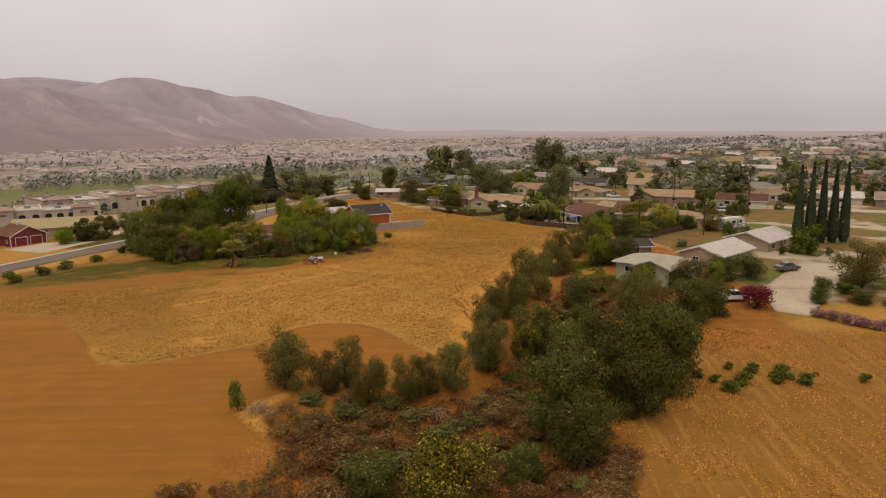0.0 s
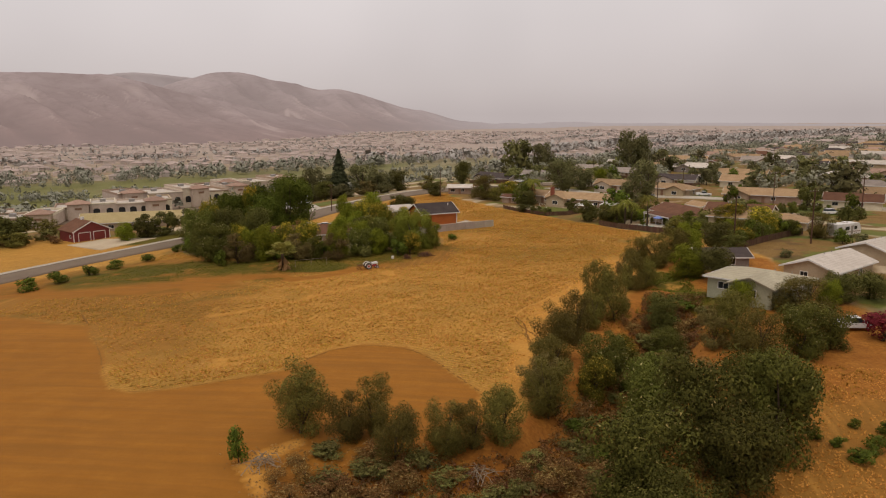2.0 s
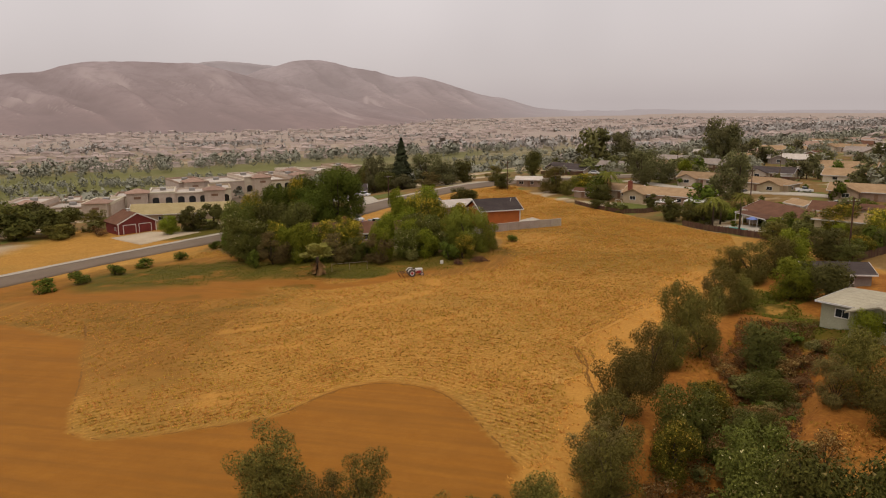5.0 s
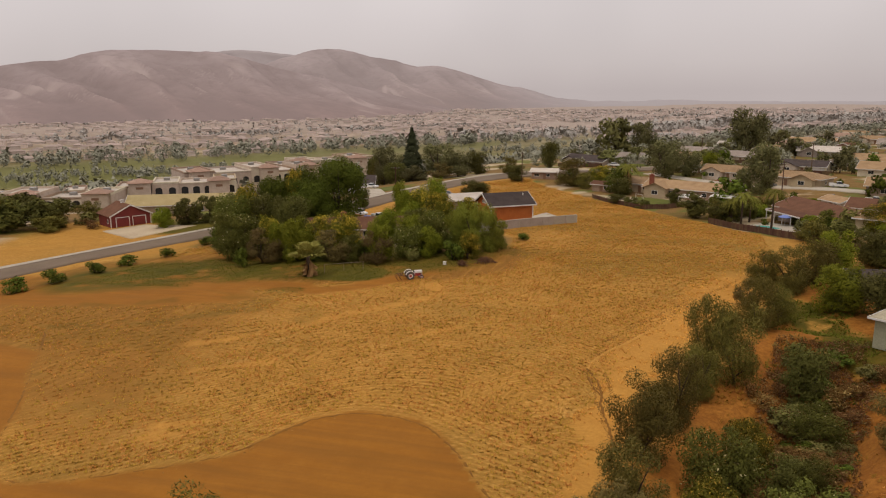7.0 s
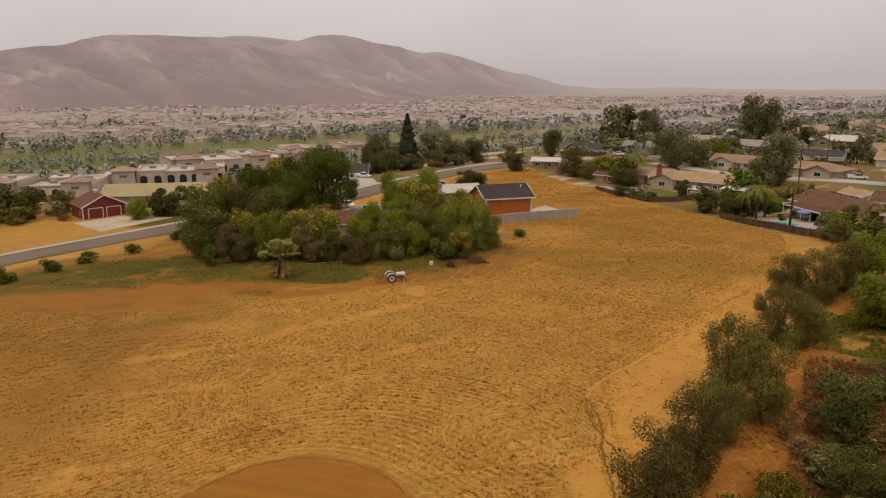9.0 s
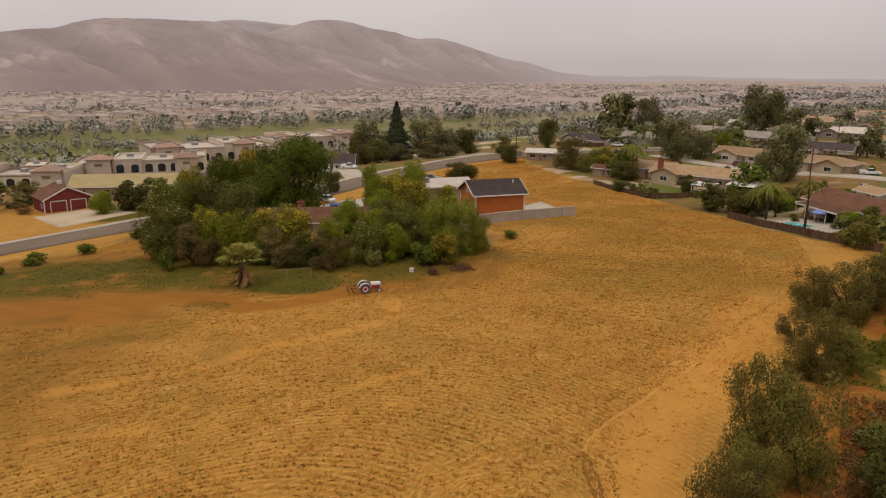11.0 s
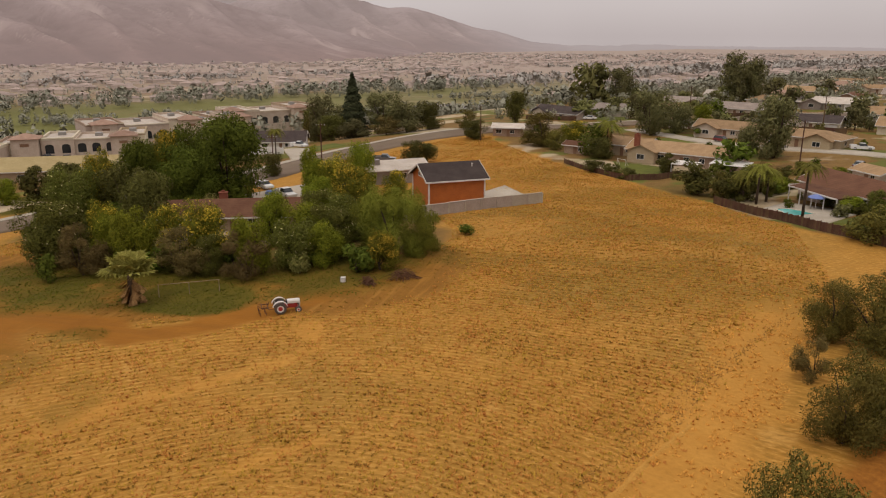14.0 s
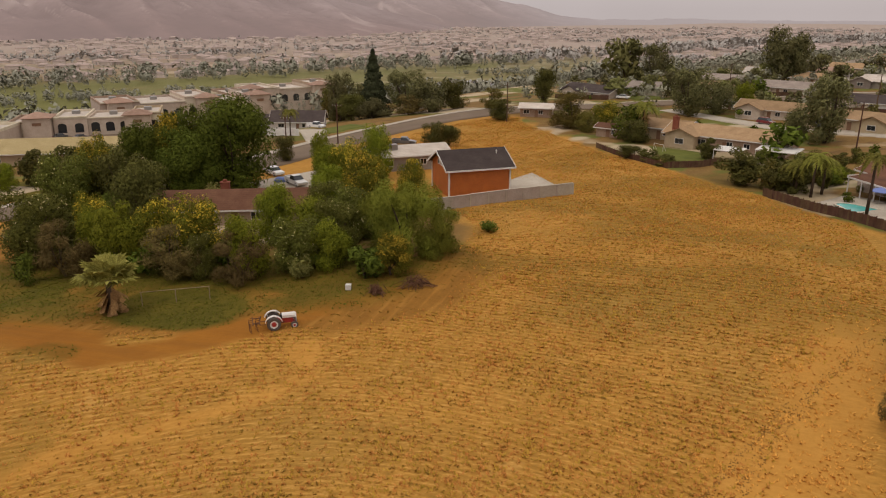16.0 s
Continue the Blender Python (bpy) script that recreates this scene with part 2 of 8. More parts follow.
def leaf_material(name, dark, light, tip=None, tip_share=0.0, glow=0.22, sprigs=True):
    """Leaves that differ one from another, with light passing through them."""
    m, n, l, bsdf = shader(name)
    geo = n.new("ShaderNodeNewGeometry")
    info = n.new("ShaderNodeObjectInfo")
    dark, light = tuple(1.2 * v for v in dark), tuple(1.2 * v for v in light)
    col = mix_color(n, l, geo.outputs["Random Per Island"], dark, light)
    patch = noise_tex(n, l, geo.outputs["Position"], 0.8, 3.0)
    col = mix_color(n, l, span(n, l, patch, 0.35, 0.7, 0.0, 0.4), col, tuple(0.8 * v for v in dark))
    if sprigs:
        sprig = noise_tex(n, l, geo.outputs["Position"], 8.0, 3.0, 0.7)
        col = mix_color(n, l, span(n, l, sprig, 0.50, 0.68, 0.0, 0.55), col, tuple(0.45 * v for v in dark))
        col = mix_color(n, l, span(n, l, sprig, 0.48, 0.34, 0.0, 0.6), col, tuple(1.4 * v for v in light))
    if tip:
        pick = n.new("ShaderNodeMath")
        pick.operation = 'FRACT'
        mul = n.new("ShaderNodeMath")
        mul.operation = 'MULTIPLY'
        mul.inputs[1].default_value = 37.7
        l.new(geo.outputs["Random Per Island"], mul.inputs[0])
        l.new(mul.outputs[0], pick.inputs[0])
        less = n.new("ShaderNodeMath")
        less.operation = 'LESS_THAN'
        less.inputs[1].default_value = tip_share
        l.new(pick.outputs[0], less.inputs[0])
        col = mix_color(n, l, less.outputs[0], col, tip)
    v = n.new("ShaderNodeHueSaturation")
    l.new(span(n, l, info.outputs["Random"], 0, 1, 0.8, 1.25), v.inputs["Value"])
    l.new(span(n, l, info.outputs["Random"], 0, 1, 0.485, 0.51), v.inputs["Hue"])
    l.new(col, v.inputs["Color"])
    l.new(v.outputs[0], bsdf.inputs["Base Color"])
    bsdf.inputs["Roughness"].default_value = 0.8
    bsdf.inputs["Specular IOR Level"].default_value = 0.06
    if glow:
        t = n.new("ShaderNodeBsdfTranslucent")
        l.new(v.outputs[0], t.inputs["Color"])
        x = n.new("ShaderNodeMixShader")
        x.inputs[0].default_value = glow
        l.new(bsdf.outputs[0], x.inputs[1])
        l.new(t.outputs[0], x.inputs[2])
        l.new(x.outputs[0], n["Material Output"].inputs["Surface"])
    return m


def plain(name, color, rough=0.5, metal=0.0, coat=0.0):
    m, n, l, bsdf = shader(name)
    geo = n.new("ShaderNodeNewGeometry")
    dust = noise_tex(n, l, geo.outputs["Position"], 3.0, 5.0, 0.7)
    col = mix_color(n, l, span(n, l, dust, 0.4, 0.75, 0.0, 0.3), color, tuple(0.6 * c + 0.04 for c in color))
    l.new(col, bsdf.inputs["Base Color"])
    bsdf.inputs["Roughness"].default_value, bsdf.inputs["Metallic"].default_value = rough, metal
    bsdf.inputs["Coat Weight"].default_value = coat
    return m


M = {
    "asphalt": surface("asphalt", (0.165, 0.116, 0.078), (0.215, 0.155, 0.107), 0.15, 3.0, 0.9, 0.15),
    "concrete": surface("concrete", (0.42, 0.35, 0.27), (0.52, 0.45, 0.36), 0.3, 4.0, 0.9, 0.15),
    "pale_gravel": surface("pale_gravel", (0.44, 0.33, 0.21), (0.56, 0.44, 0.30), 0.12, 2.0, 0.95, 0.3),
    "kerb": surface("kerb", (0.50, 0.42, 0.33), (0.60, 0.52, 0.42), 0.5, 5.0, 0.9, 0.1),
    "block": surface("block", (0.36, 0.29, 0.22), (0.46, 0.39, 0.31), 0.5, 5.0, 0.95, 0.3, spot=0.06),
    "orange_boards": surface("orange_boards", (0.42, 0.110, 0.015), (0.53, 0.150, 0.022), 0.6, 5.0, 0.7, 0.2),
    "red_boards": surface("red_boards", (0.16, 0.018, 0.014), (0.22, 0.028, 0.02), 0.6, 5.0, 0.7, 0.2),
    "white_paint": surface("white_paint", (0.66, 0.60, 0.54), (0.76, 0.71, 0.66), 0.8, 6.0, 0.6, 0.05),
    "cream_stucco": surface("cream_stucco", (0.54, 0.44, 0.33), (0.66, 0.56, 0.44), 0.5, 6.0, 0.9, 0.25, spot=0.2),
    "tan_stucco": surface("tan_stucco", (0.36, 0.255, 0.165), (0.47, 0.35, 0.24), 0.5, 6.0, 0.9, 0.25, spot=0.2),
    "pink_stucco": surface("pink_stucco", (0.50, 0.385, 0.295), (0.61, 0.485, 0.385), 0.5, 6.0, 0.9, 0.25),
    "grey_stucco": surface("grey_stucco", (0.26, 0.21, 0.17), (0.34, 0.29, 0.24), 0.5, 6.0, 0.9, 0.25, spot=0.15),
    "green_stucco": surface("green_stucco", (0.33, 0.31, 0.20), (0.40, 0.38, 0.27), 0.5, 6.0, 0.9, 0.2),
    "dark_roof": roof_material("dark_roof", (0.055, 0.040, 0.036), (0.085, 0.064, 0.056)),
    "brown_roof": roof_material("brown_roof", (0.125, 0.056, 0.032), (0.178, 0.086, 0.050)),
    "tan_roof": roof_material("tan_roof", (0.30, 0.188, 0.098), (0.41, 0.265, 0.145)),
    "grey_roof": roof_material("grey_roof", (0.26, 0.205, 0.17), (0.36, 0.29, 0.24)),
    "white_roof": roof_material("white_roof", (0.48, 0.40, 0.33), (0.62, 0.54, 0.46)),
    "sage_roof": roof_material("sage_roof", (0.34, 0.29, 0.20), (0.44, 0.38, 0.27)),
    "straw_roof": roof_material("straw_roof", (0.40, 0.30, 0.14), (0.50, 0.385, 0.195)),
    "clay_roof": roof_material("clay_roof", (0.31, 0.19, 0.135), (0.41, 0.265, 0.195)),
    "brick": surface("brick", (0.20, 0.06, 0.035), (0.28, 0.10, 0.06), 1.5, 8.0, 0.9, 0.3),
    "wood": surface("wood", (0.085, 0.045, 0.026), (0.15, 0.085, 0.05), 0.6, 7.0, 0.85, 0.3, spot=0.15),
    "bark": surface("bark", (0.055, 0.036, 0.024), (0.11, 0.075, 0.05), 1.0, 9.0, 0.95, 0.6),
    "dead_wood": surface("dead_wood", (0.25, 0.18, 0.115), (0.37, 0.28, 0.19), 1.0, 9.0, 0.95, 0.4),
    "tyre": plain("tyre", (0.022, 0.02, 0.02), 0.85),
    "dusty_tyre": plain("dusty_tyre", (0.085, 0.065, 0.05), 0.9),
    "steel": plain("steel", (0.30, 0.28, 0.26), 0.45, 0.8),
    "rust": surface("rust", (0.10, 0.045, 0.025), (0.17, 0.08, 0.045), 2.0, 12.0, 0.85, 0.4),
    "tractor_red": plain("tractor_red", (0.33, 0.025, 0.02), 0.45),
    "tractor_white": plain("tractor_white", (0.66, 0.61, 0.56), 0.45),
    "black": plain("black", (0.025, 0.024, 0.024), 0.6),
    "tarp_blue": plain("tarp_blue", (0.13, 0.18, 0.42), 0.6),
    "car_white": plain("car_white", (0.70, 0.67, 0.64), 0.3, 0.0, 0.5),
    "car_red": plain("car_red", (0.16, 0.012, 0.016), 0.3, 0.0, 0.5),
    "car_mauve": plain("car_mauve", (0.16, 0.12, 0.13), 0.3, 0.2, 0.5),
    "car_grey": plain("car_grey", (0.13, 0.125, 0.12), 0.35, 0.3, 0.5),
    "trim_brown": plain("trim_brown", (0.20, 0.10, 0.05), 0.6),
    "lens_red": plain("lens_red", (0.35, 0.02, 0.02), 0.3),
    "lens_clear": plain("lens_clear", (0.7, 0.68, 0.64), 0.15),
    "olive_leaf": leaf_material("olive_leaf", (0.074, 0.062, 0.014), (0.160, 0.127, 0.028)),
    "green_leaf": leaf_material("green_leaf", (0.050, 0.064, 0.009), (0.116, 0.136, 0.017)),
    "bright_leaf": leaf_material("bright_leaf", (0.088, 0.102, 0.009), (0.215, 0.222, 0.019)),
    "dark_leaf": leaf_material("dark_leaf", (0.058, 0.056, 0.014), (0.124, 0.114, 0.027)),
    # haze put into the colour: lifted, greyer leaves for the farther trees
    "hazed_dark": leaf_material("hazed_dark", (0.082, 0.076, 0.030), (0.165, 0.148, 0.058), sprigs=False),
    "hazed_green": leaf_material("hazed_green", (0.110, 0.108, 0.036), (0.205, 0.190, 0.064), sprigs=False),
    "loquat_leaf": leaf_material("loquat_leaf", (0.075, 0.076, 0.009), (0.185, 0.170, 0.018)),
    "citrus_leaf": leaf_material("citrus_leaf", (0.064, 0.066, 0.013), (0.140, 0.138, 0.025), (0.30, 0.24, 0.08), 0.01),
    "thicket_leaf": leaf_material("thicket_leaf", (0.046, 0.045, 0.010), (0.114, 0.105, 0.020), (0.28, 0.22, 0.07), 0.015),
    "needle": leaf_material("needle", (0.031, 0.036, 0.017), (0.072, 0.081, 0.037), glow=0.1),
    "willow_leaf": leaf_material("willow_leaf", (0.105, 0.108, 0.014), (0.200, 0.198, 0.027)),
    "bare_twig": leaf_material("bare_twig", (0.085, 0.060, 0.019), (0.155, 0.112, 0.036), glow=0.1),
    "red_leaf": leaf_material("red_leaf", (0.085, 0.010, 0.016), (0.19, 0.025, 0.035)),
    "pink_leaf": leaf_material("pink_leaf", (0.14, 0.07, 0.05), (0.26, 0.14, 0.11), (0.48, 0.26, 0.24), 0.35),
    "sage_leaf": leaf_material("sage_leaf", (0.096, 0.086, 0.023), (0.198, 0.174, 0.052)),
    "brown_brush": leaf_material("brown_brush", (0.095, 0.048, 0.014), (0.20, 0.105, 0.032), (0.34, 0.22, 0.08), 0.18),
    "feather_palm": leaf_material("feather_palm", (0.10, 0.098, 0.016), (0.20, 0.185, 0.036)),
    "palm_leaf": leaf_material("palm_leaf", (0.17, 0.165, 0.030), (0.34, 0.32, 0.075)),
    "gully_leaf": leaf_material("gully_leaf", (0.075, 0.070, 0.009), (0.165, 0.145, 0.017), (0.46, 0.31, 0.05), 0.07),
    "dead_frond": leaf_material("dead_frond", (0.16, 0.08, 0.035), (0.26, 0.14, 0.06)),
    "straw": leaf_material("straw", (0.48, 0.236, 0.044), (0.70, 0.380, 0.086), sprigs=False, glow=0.35),
    "straw_green": leaf_material("straw_green", (0.25, 0.138, 0.021), (0.41, 0.222, 0.038), sprigs=False, glow=0.3),
    "yellow_bloom": leaf_material("yellow_bloom", (0.36, 0.25, 0.020), (0.60, 0.42, 0.045), sprigs=False),
    "pale_bloom": leaf_material("pale_bloom", (0.40, 0.34, 0.14), (0.62, 0.54, 0.26), sprigs=False),
    "weed_leaf": leaf_material("weed_leaf", (0.190, 0.116, 0.021), (0.330, 0.190, 0.035), glow=0.25, sprigs=False),
    "grass_leaf": leaf_material("grass_leaf", (0.070, 0.076, 0.009), (0.135, 0.128, 0.017)),
}

m, n, l, bsdf = shader("glass")
bsdf.inputs["Base Color"].default_value = (0.02, 0.022, 0.024, 1)
bsdf.inputs["Roughness"].default_value = 0.08
bsdf.inputs["Specular IOR Level"].default_value = 0.6
M["glass"] = m
m, n, l, bsdf = shader("pool_water")
bsdf.inputs["Base Color"].default_value = (0.10, 0.40, 0.36, 1)
bsdf.inputs["Roughness"].default_value = 0.06
k = n.new("ShaderNodeBump")
k.inputs["Strength"].default_value = 0.15
l.new(noise_tex(n, l, n.new("ShaderNodeNewGeometry").outputs["Position"], 3.0), k.inputs["Height"])
l.new(k.outputs[0], bsdf.inputs["Normal"])
M["pool_water"] = m


ROW = 0.66


def drill_rows(x, y):
    """How far the curved drill rows stray from circles about the tilled ground."""
    dx, dy = x + 24.0, (y - 78.0) * 0.9
    r, ang = np.hypot(dx, dy), np.arctan2(dy, dx)
    wav = 1.6 * np.sin(ang * 5 + r / 14) + 1.1 * np.sin(x / 9 + y / 17) + 0.9 * np.sin(y / 11 - x / 23)
    return r, ang, wav


LOOP = (-13.2, 113.0)


def ground_material():
    """Straw stubble, with smooth tilled soil, bare paths, green fringes, red banks, lawns and far land laid over by
    zone, and a haze tint painted over with distance.
    """
    m, n, l, bsdf = shader("ground")
    geo = n.new("ShaderNodeNewGeometry")
    pos = geo.outputs["Position"]
    big = span(n, l, noise_tex(n, l, pos, 0.05, 3.0), 0.35, 0.65)
    med = span(n, l, noise_tex(n, l, pos, 0.35, 4.0), 0.3, 0.7)
    fine = noise_tex(n, l, pos, 2.2, 6.0, 0.7)
    clod = span(n, l, fine, 0.3, 0.7)
    za, zb = n.new("ShaderNodeAttribute"), n.new("ShaderNodeAttribute")
    za.attribute_name, zb.attribute_name = "zone_a", "zone_b"
    sa, sb = n.new("ShaderNodeSeparateColor"), n.new("ShaderNodeSeparateColor")
    l.new(za.outputs["Color"], sa.inputs[0])
    l.new(zb.outputs["Color"], sb.inputs[0])

    def tone(a, b, dark, amount=0.5):
        a, b, dark = ((1.02 * v[0], 0.94 * v[1], 0.72 * v[2]) for v in (a, b, dark))
        c = mix_color(n, l, med, a, b)
        c = mix_color(n, l, span(n, l, big, 0, 1, 0.0, 0.35), c, tuple(0.75 * v for v in a))
        return mix_color(n, l, span(n, l, clod, 0.0, 1.0, amount, 0.0), c, dark)

    def soft(sock):
        add = n.new("ShaderNodeMath")
        add.operation = 'MULTIPLY_ADD'
        l.new(fine, add.inputs[0])
        add.inputs[1].default_value = 0.5
        sub = n.new("ShaderNodeMath")
        sub.operation = 'SUBTRACT'
        l.new(sock, sub.inputs[0])
        sub.inputs[1].default_value = 0.25
        l.new(sub.outputs[0], add.inputs[2])
        return span(n, l, add.outputs[0], 0.22, 0.80)

    col = tone((0.375, 0.190, 0.041), (0.465, 0.248, 0.058), (0.25, 0.124, 0.024), 0.5)
    col = mix_color(n, l, span(n, l, noise_tex(n, l, pos, 0.04, 4.0, 0.6), 0.46, 0.64, 0.0, 0.5), col, (0.27, 0.160, 0.033))
    col = mix_color(n, l, span(n, l, noise_tex(n, l, pos, 0.11, 5.0, 0.65), 0.60, 0.72, 0.0, 0.55), col, (0.60, 0.335, 0.095))
    xyz = n.new("ShaderNodeSeparateXYZ")
    l.new(pos, xyz.inputs[0])

    def op(kind, a, b=0.0, c=0.0):
        k = n.new("ShaderNodeMath")
        k.operation = kind
        for sock, val in zip(k.inputs, (a, b, c)):
            if isinstance(val, (int, float)):
                sock.default_value = val
            else:
                l.new(val, sock)
        return k.outputs[0]

    px, py = xyz.outputs[0], xyz.outputs[1]
    dx, dy = op('ADD', px, 24.0), op('MULTIPLY', op('ADD', py, -78.0), 0.9)
    r = op('SQRT', op('ADD', op('MULTIPLY', dx, dx), op('MULTIPLY', dy, dy)))
    ang = op('ARCTAN2', dy, dx)
    wav = op('MULTIPLY', op('SINE', op('MULTIPLY_ADD', ang, 5.0, op('MULTIPLY', r, 1 / 14))), 1.6)
    wav = op('ADD', wav, op('MULTIPLY', op('SINE', op('ADD', op('MULTIPLY', px, 1 / 9), op('MULTIPLY', py, 1 / 17))), 1.1))
    wav = op('ADD', wav, op('MULTIPLY', op('SINE', op('ADD', op('MULTIPLY', py, 1 / 11), op('MULTIPLY', px, -1 / 23))), 0.9))
    lx, ly = op('ADD', px, -LOOP[0]), op('MULTIPLY', op('ADD', py, -LOOP[1]), 0.8)
    turn_r = op('ADD', op('SQRT', op('ADD', op('MULTIPLY', lx, lx), op('MULTIPLY', ly, ly))), op('ADD', op('MULTIPLY', op('SINE', op('MULTIPLY', ly, 0.4)), 0.9), op('MULTIPLY', noise_tex(n, l, pos, 0.22, 2.0), 5.0)))
    inside = op('LESS_THAN', turn_r, 10.5)
    main = op('ADD', r, wav)
    across = op('ADD', op('MULTIPLY', turn_r, inside), op('MULTIPLY', main, op('SUBTRACT', 1.0, inside)))
    row = op('COSINE', op('MULTIPLY', op('ADD', across, op('MULTIPLY', clod, 0.12)), 2 * math.pi / ROW))
    patchy = span(n, l, noise_tex(n, l, pos, 0.16, 3.0), 0.35, 0.62)
    lay = n.new("ShaderNodeCombineXYZ")
    l.new(op('MULTIPLY', across, 2.4 / ROW), lay.inputs[0])
    l.new(op('MULTIPLY', op('MULTIPLY', ang, op('ADD', r, 20.0)), 1.1), lay.inputs[1])
    stroke = noise_tex(n, l, lay.outputs[0], 1.0, 4.0, 0.65)
    col = mix_color(n, l, span(n, l, stroke, 0.52, 0.64, 0.0, 0.62), col, (0.225, 0.122, 0.024))
    col = mix_color(n, l, span(n, l, stroke, 0.48, 0.36, 0.0, 0.6), col, (0.58, 0.318, 0.086))
    col = mix_color(n, l, op('MULTIPLY', span(n, l, row, -0.2, 0.9), span(n, l, patchy, 0, 1, 0.04, 0.34)), col, (0.250, 0.122, 0.022))
    col = mix_color(n, l, op('MULTIPLY', span(n, l, row, 0.0, -1.0), span(n, l, patchy, 0, 1, 0.36, 0.08)), col, (0.58, 0.300, 0.070))
    stretch = n.new("ShaderNodeVectorMath")
    stretch.operation = 'MULTIPLY'
    stretch.inputs[1].default_value = (0.05, 0.75, 0.2)
    l.new(pos, stretch.inputs[0])
    streak = span(n, l, noise_tex(n, l, stretch.outputs[0], 1.0, 5.0, 0.6), 0.35, 0.7)
    tilled = mix_color(n, l, span(n, l, streak, 0, 1, 0.0, 0.8), tone((0.285, 0.120, 0.020), (0.350, 0.155, 0.028), (0.215, 0.088, 0.014), 0.4), (0.215, 0.088, 0.015))
    slant = n.new("ShaderNodeMapping")
    slant.inputs["Rotation"].default_value = (0, 0, radians(28))
    slant.inputs["Scale"].default_value = (1.5, 0.09, 0.2)
    l.new(pos, slant.inputs[0])
    mow = span(n, l, noise_tex(n, l, slant.outputs[0], 1.0, 5.0, 0.65), 0.38, 0.66)
    mown = tone((0.265, 0.125, 0.026), (0.37, 0.182, 0.040), (0.15, 0.070, 0.015), 0.65)
    mown = mix_color(n, l, span(n, l, mow, 0, 1, 0.0, 0.75), mown, (0.20, 0.090, 0.016))
    mown = mix_color(n, l, span(n, l, noise_tex(n, l, slant.outputs[0], 0.8, 4.0, 0.6), 0.50, 0.70, 0.0, 0.4), mown, (0.47, 0.235, 0.052))
    layers = (
        (sb.outputs[2], mown),
        (sb.outputs[1], tone((0.20, 0.120, 0.048), (0.29, 0.180, 0.080), (0.10, 0.068, 0.024), 0.65)),
        (sa.outputs[0], tilled),
        (sa.outputs[1], tone((0.47, 0.238, 0.058), (0.56, 0.300, 0.080), (0.36, 0.172, 0.038), 0.5)),
        (sa.outputs[2], tone((0.082, 0.076, 0.011), (0.145, 0.115, 0.019), (0.052, 0.046, 0.008), 0.6)),
        (za.outputs["Alpha"], tone((0.30, 0.118, 0.024), (0.44, 0.20, 0.045), (0.14, 0.05, 0.012), 0.75)),
        (sb.outputs[0], tone((0.135, 0.142, 0.048), (0.18, 0.185, 0.075), (0.11, 0.115, 0.04), 0.4)),
    )
    yard = layers[1][1]
    yard = mix_color(n, l, span(n, l, noise_tex(n, l, pos, 0.055, 4.0, 0.6), 0.50, 0.56, 0.0, 0.9), yard, (0.120, 0.128, 0.026))
    yard = mix_color(n, l, span(n, l, noise_tex(n, l, pos, 0.09, 3.0, 0.6), 0.42, 0.36, 0.0, 0.7), yard, (0.115, 0.066, 0.028))
    yard = mix_color(n, l, span(n, l, noise_tex(n, l, pos, 0.035, 3.0, 0.6), 0.54, 0.59, 0.0, 0.85), yard, (0.46, 0.355, 0.235))
    layers = (layers[0], (layers[1][0], yard)) + layers[2:]
    for sock, c in layers:
        col = mix_color(n, l, soft(sock), col, c)
    # haze painted into the colour: distant land turns mauve-grey
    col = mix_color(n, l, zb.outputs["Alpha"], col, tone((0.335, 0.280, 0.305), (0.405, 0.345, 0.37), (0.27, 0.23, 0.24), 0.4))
    l.new(col, bsdf.inputs["Base Color"])
    bsdf.inputs["Roughness"].default_value = 0.95
    bsdf.inputs["Specular IOR Level"].default_value = 0.1
    k = n.new("ShaderNodeBump")
    k.inputs["Strength"].default_value, k.inputs["Distance"].default_value = 0.6, 0.12
    l.new(fine, k.inputs["Height"])
    l.new(k.outputs[0], bsdf.inputs["Normal"])
    return m


# ---- the land ----
TILL_X = [-53.5, -50.5, -46, -42, -38, -35.3, -34.2, -32.8, -28.6, -22.8, -19, -16.4, -13.9, -11, -8.5]
TILL_Y = [87.6, 86.6, 88, 90.6, 93, 95, 99.5, 102.8, 105.8, 105.3, 102.2, 98.6, 94.9, 91, 86]
OLIVE_BAND = [(-96, 119), (-83, 122.6), (-70, 128), (-59, 136), (-53.6, 139.3)]
DARK_ARC = [(-102, 146.6), (-86, 146.2), (-72, 144), (-59, 140), (-51, 136), (-44, 124), (-39, 115), (-35, 107)]
PATHWAY = [(-8, 86), (-6.8, 98), (-6.2, 112), (-6.0, 124), (-3.4, 134), (-0.4, 145), (4.5, 159), (7.5, 167)]


def till_depth(x, y):
    """How far a place lies inside the newly tilled ground, in metres."""
    inside = np.interp(x, TILL_X, TILL_Y, left=87, right=60) - y
    inside = np.where(x > -8.5, -5, inside)
    left = np.minimum(np.interp(y, [60, 87.6, 93, 100.8, 112.8, 121], [-52, -53.5, -58.4, -64.4, -74.6, -82]) - x + 0.5 * np.sin(y / 3), np.interp(x, [-110, -92, -75], [123, 118, 113]) - y)
    return np.maximum(inside, left)


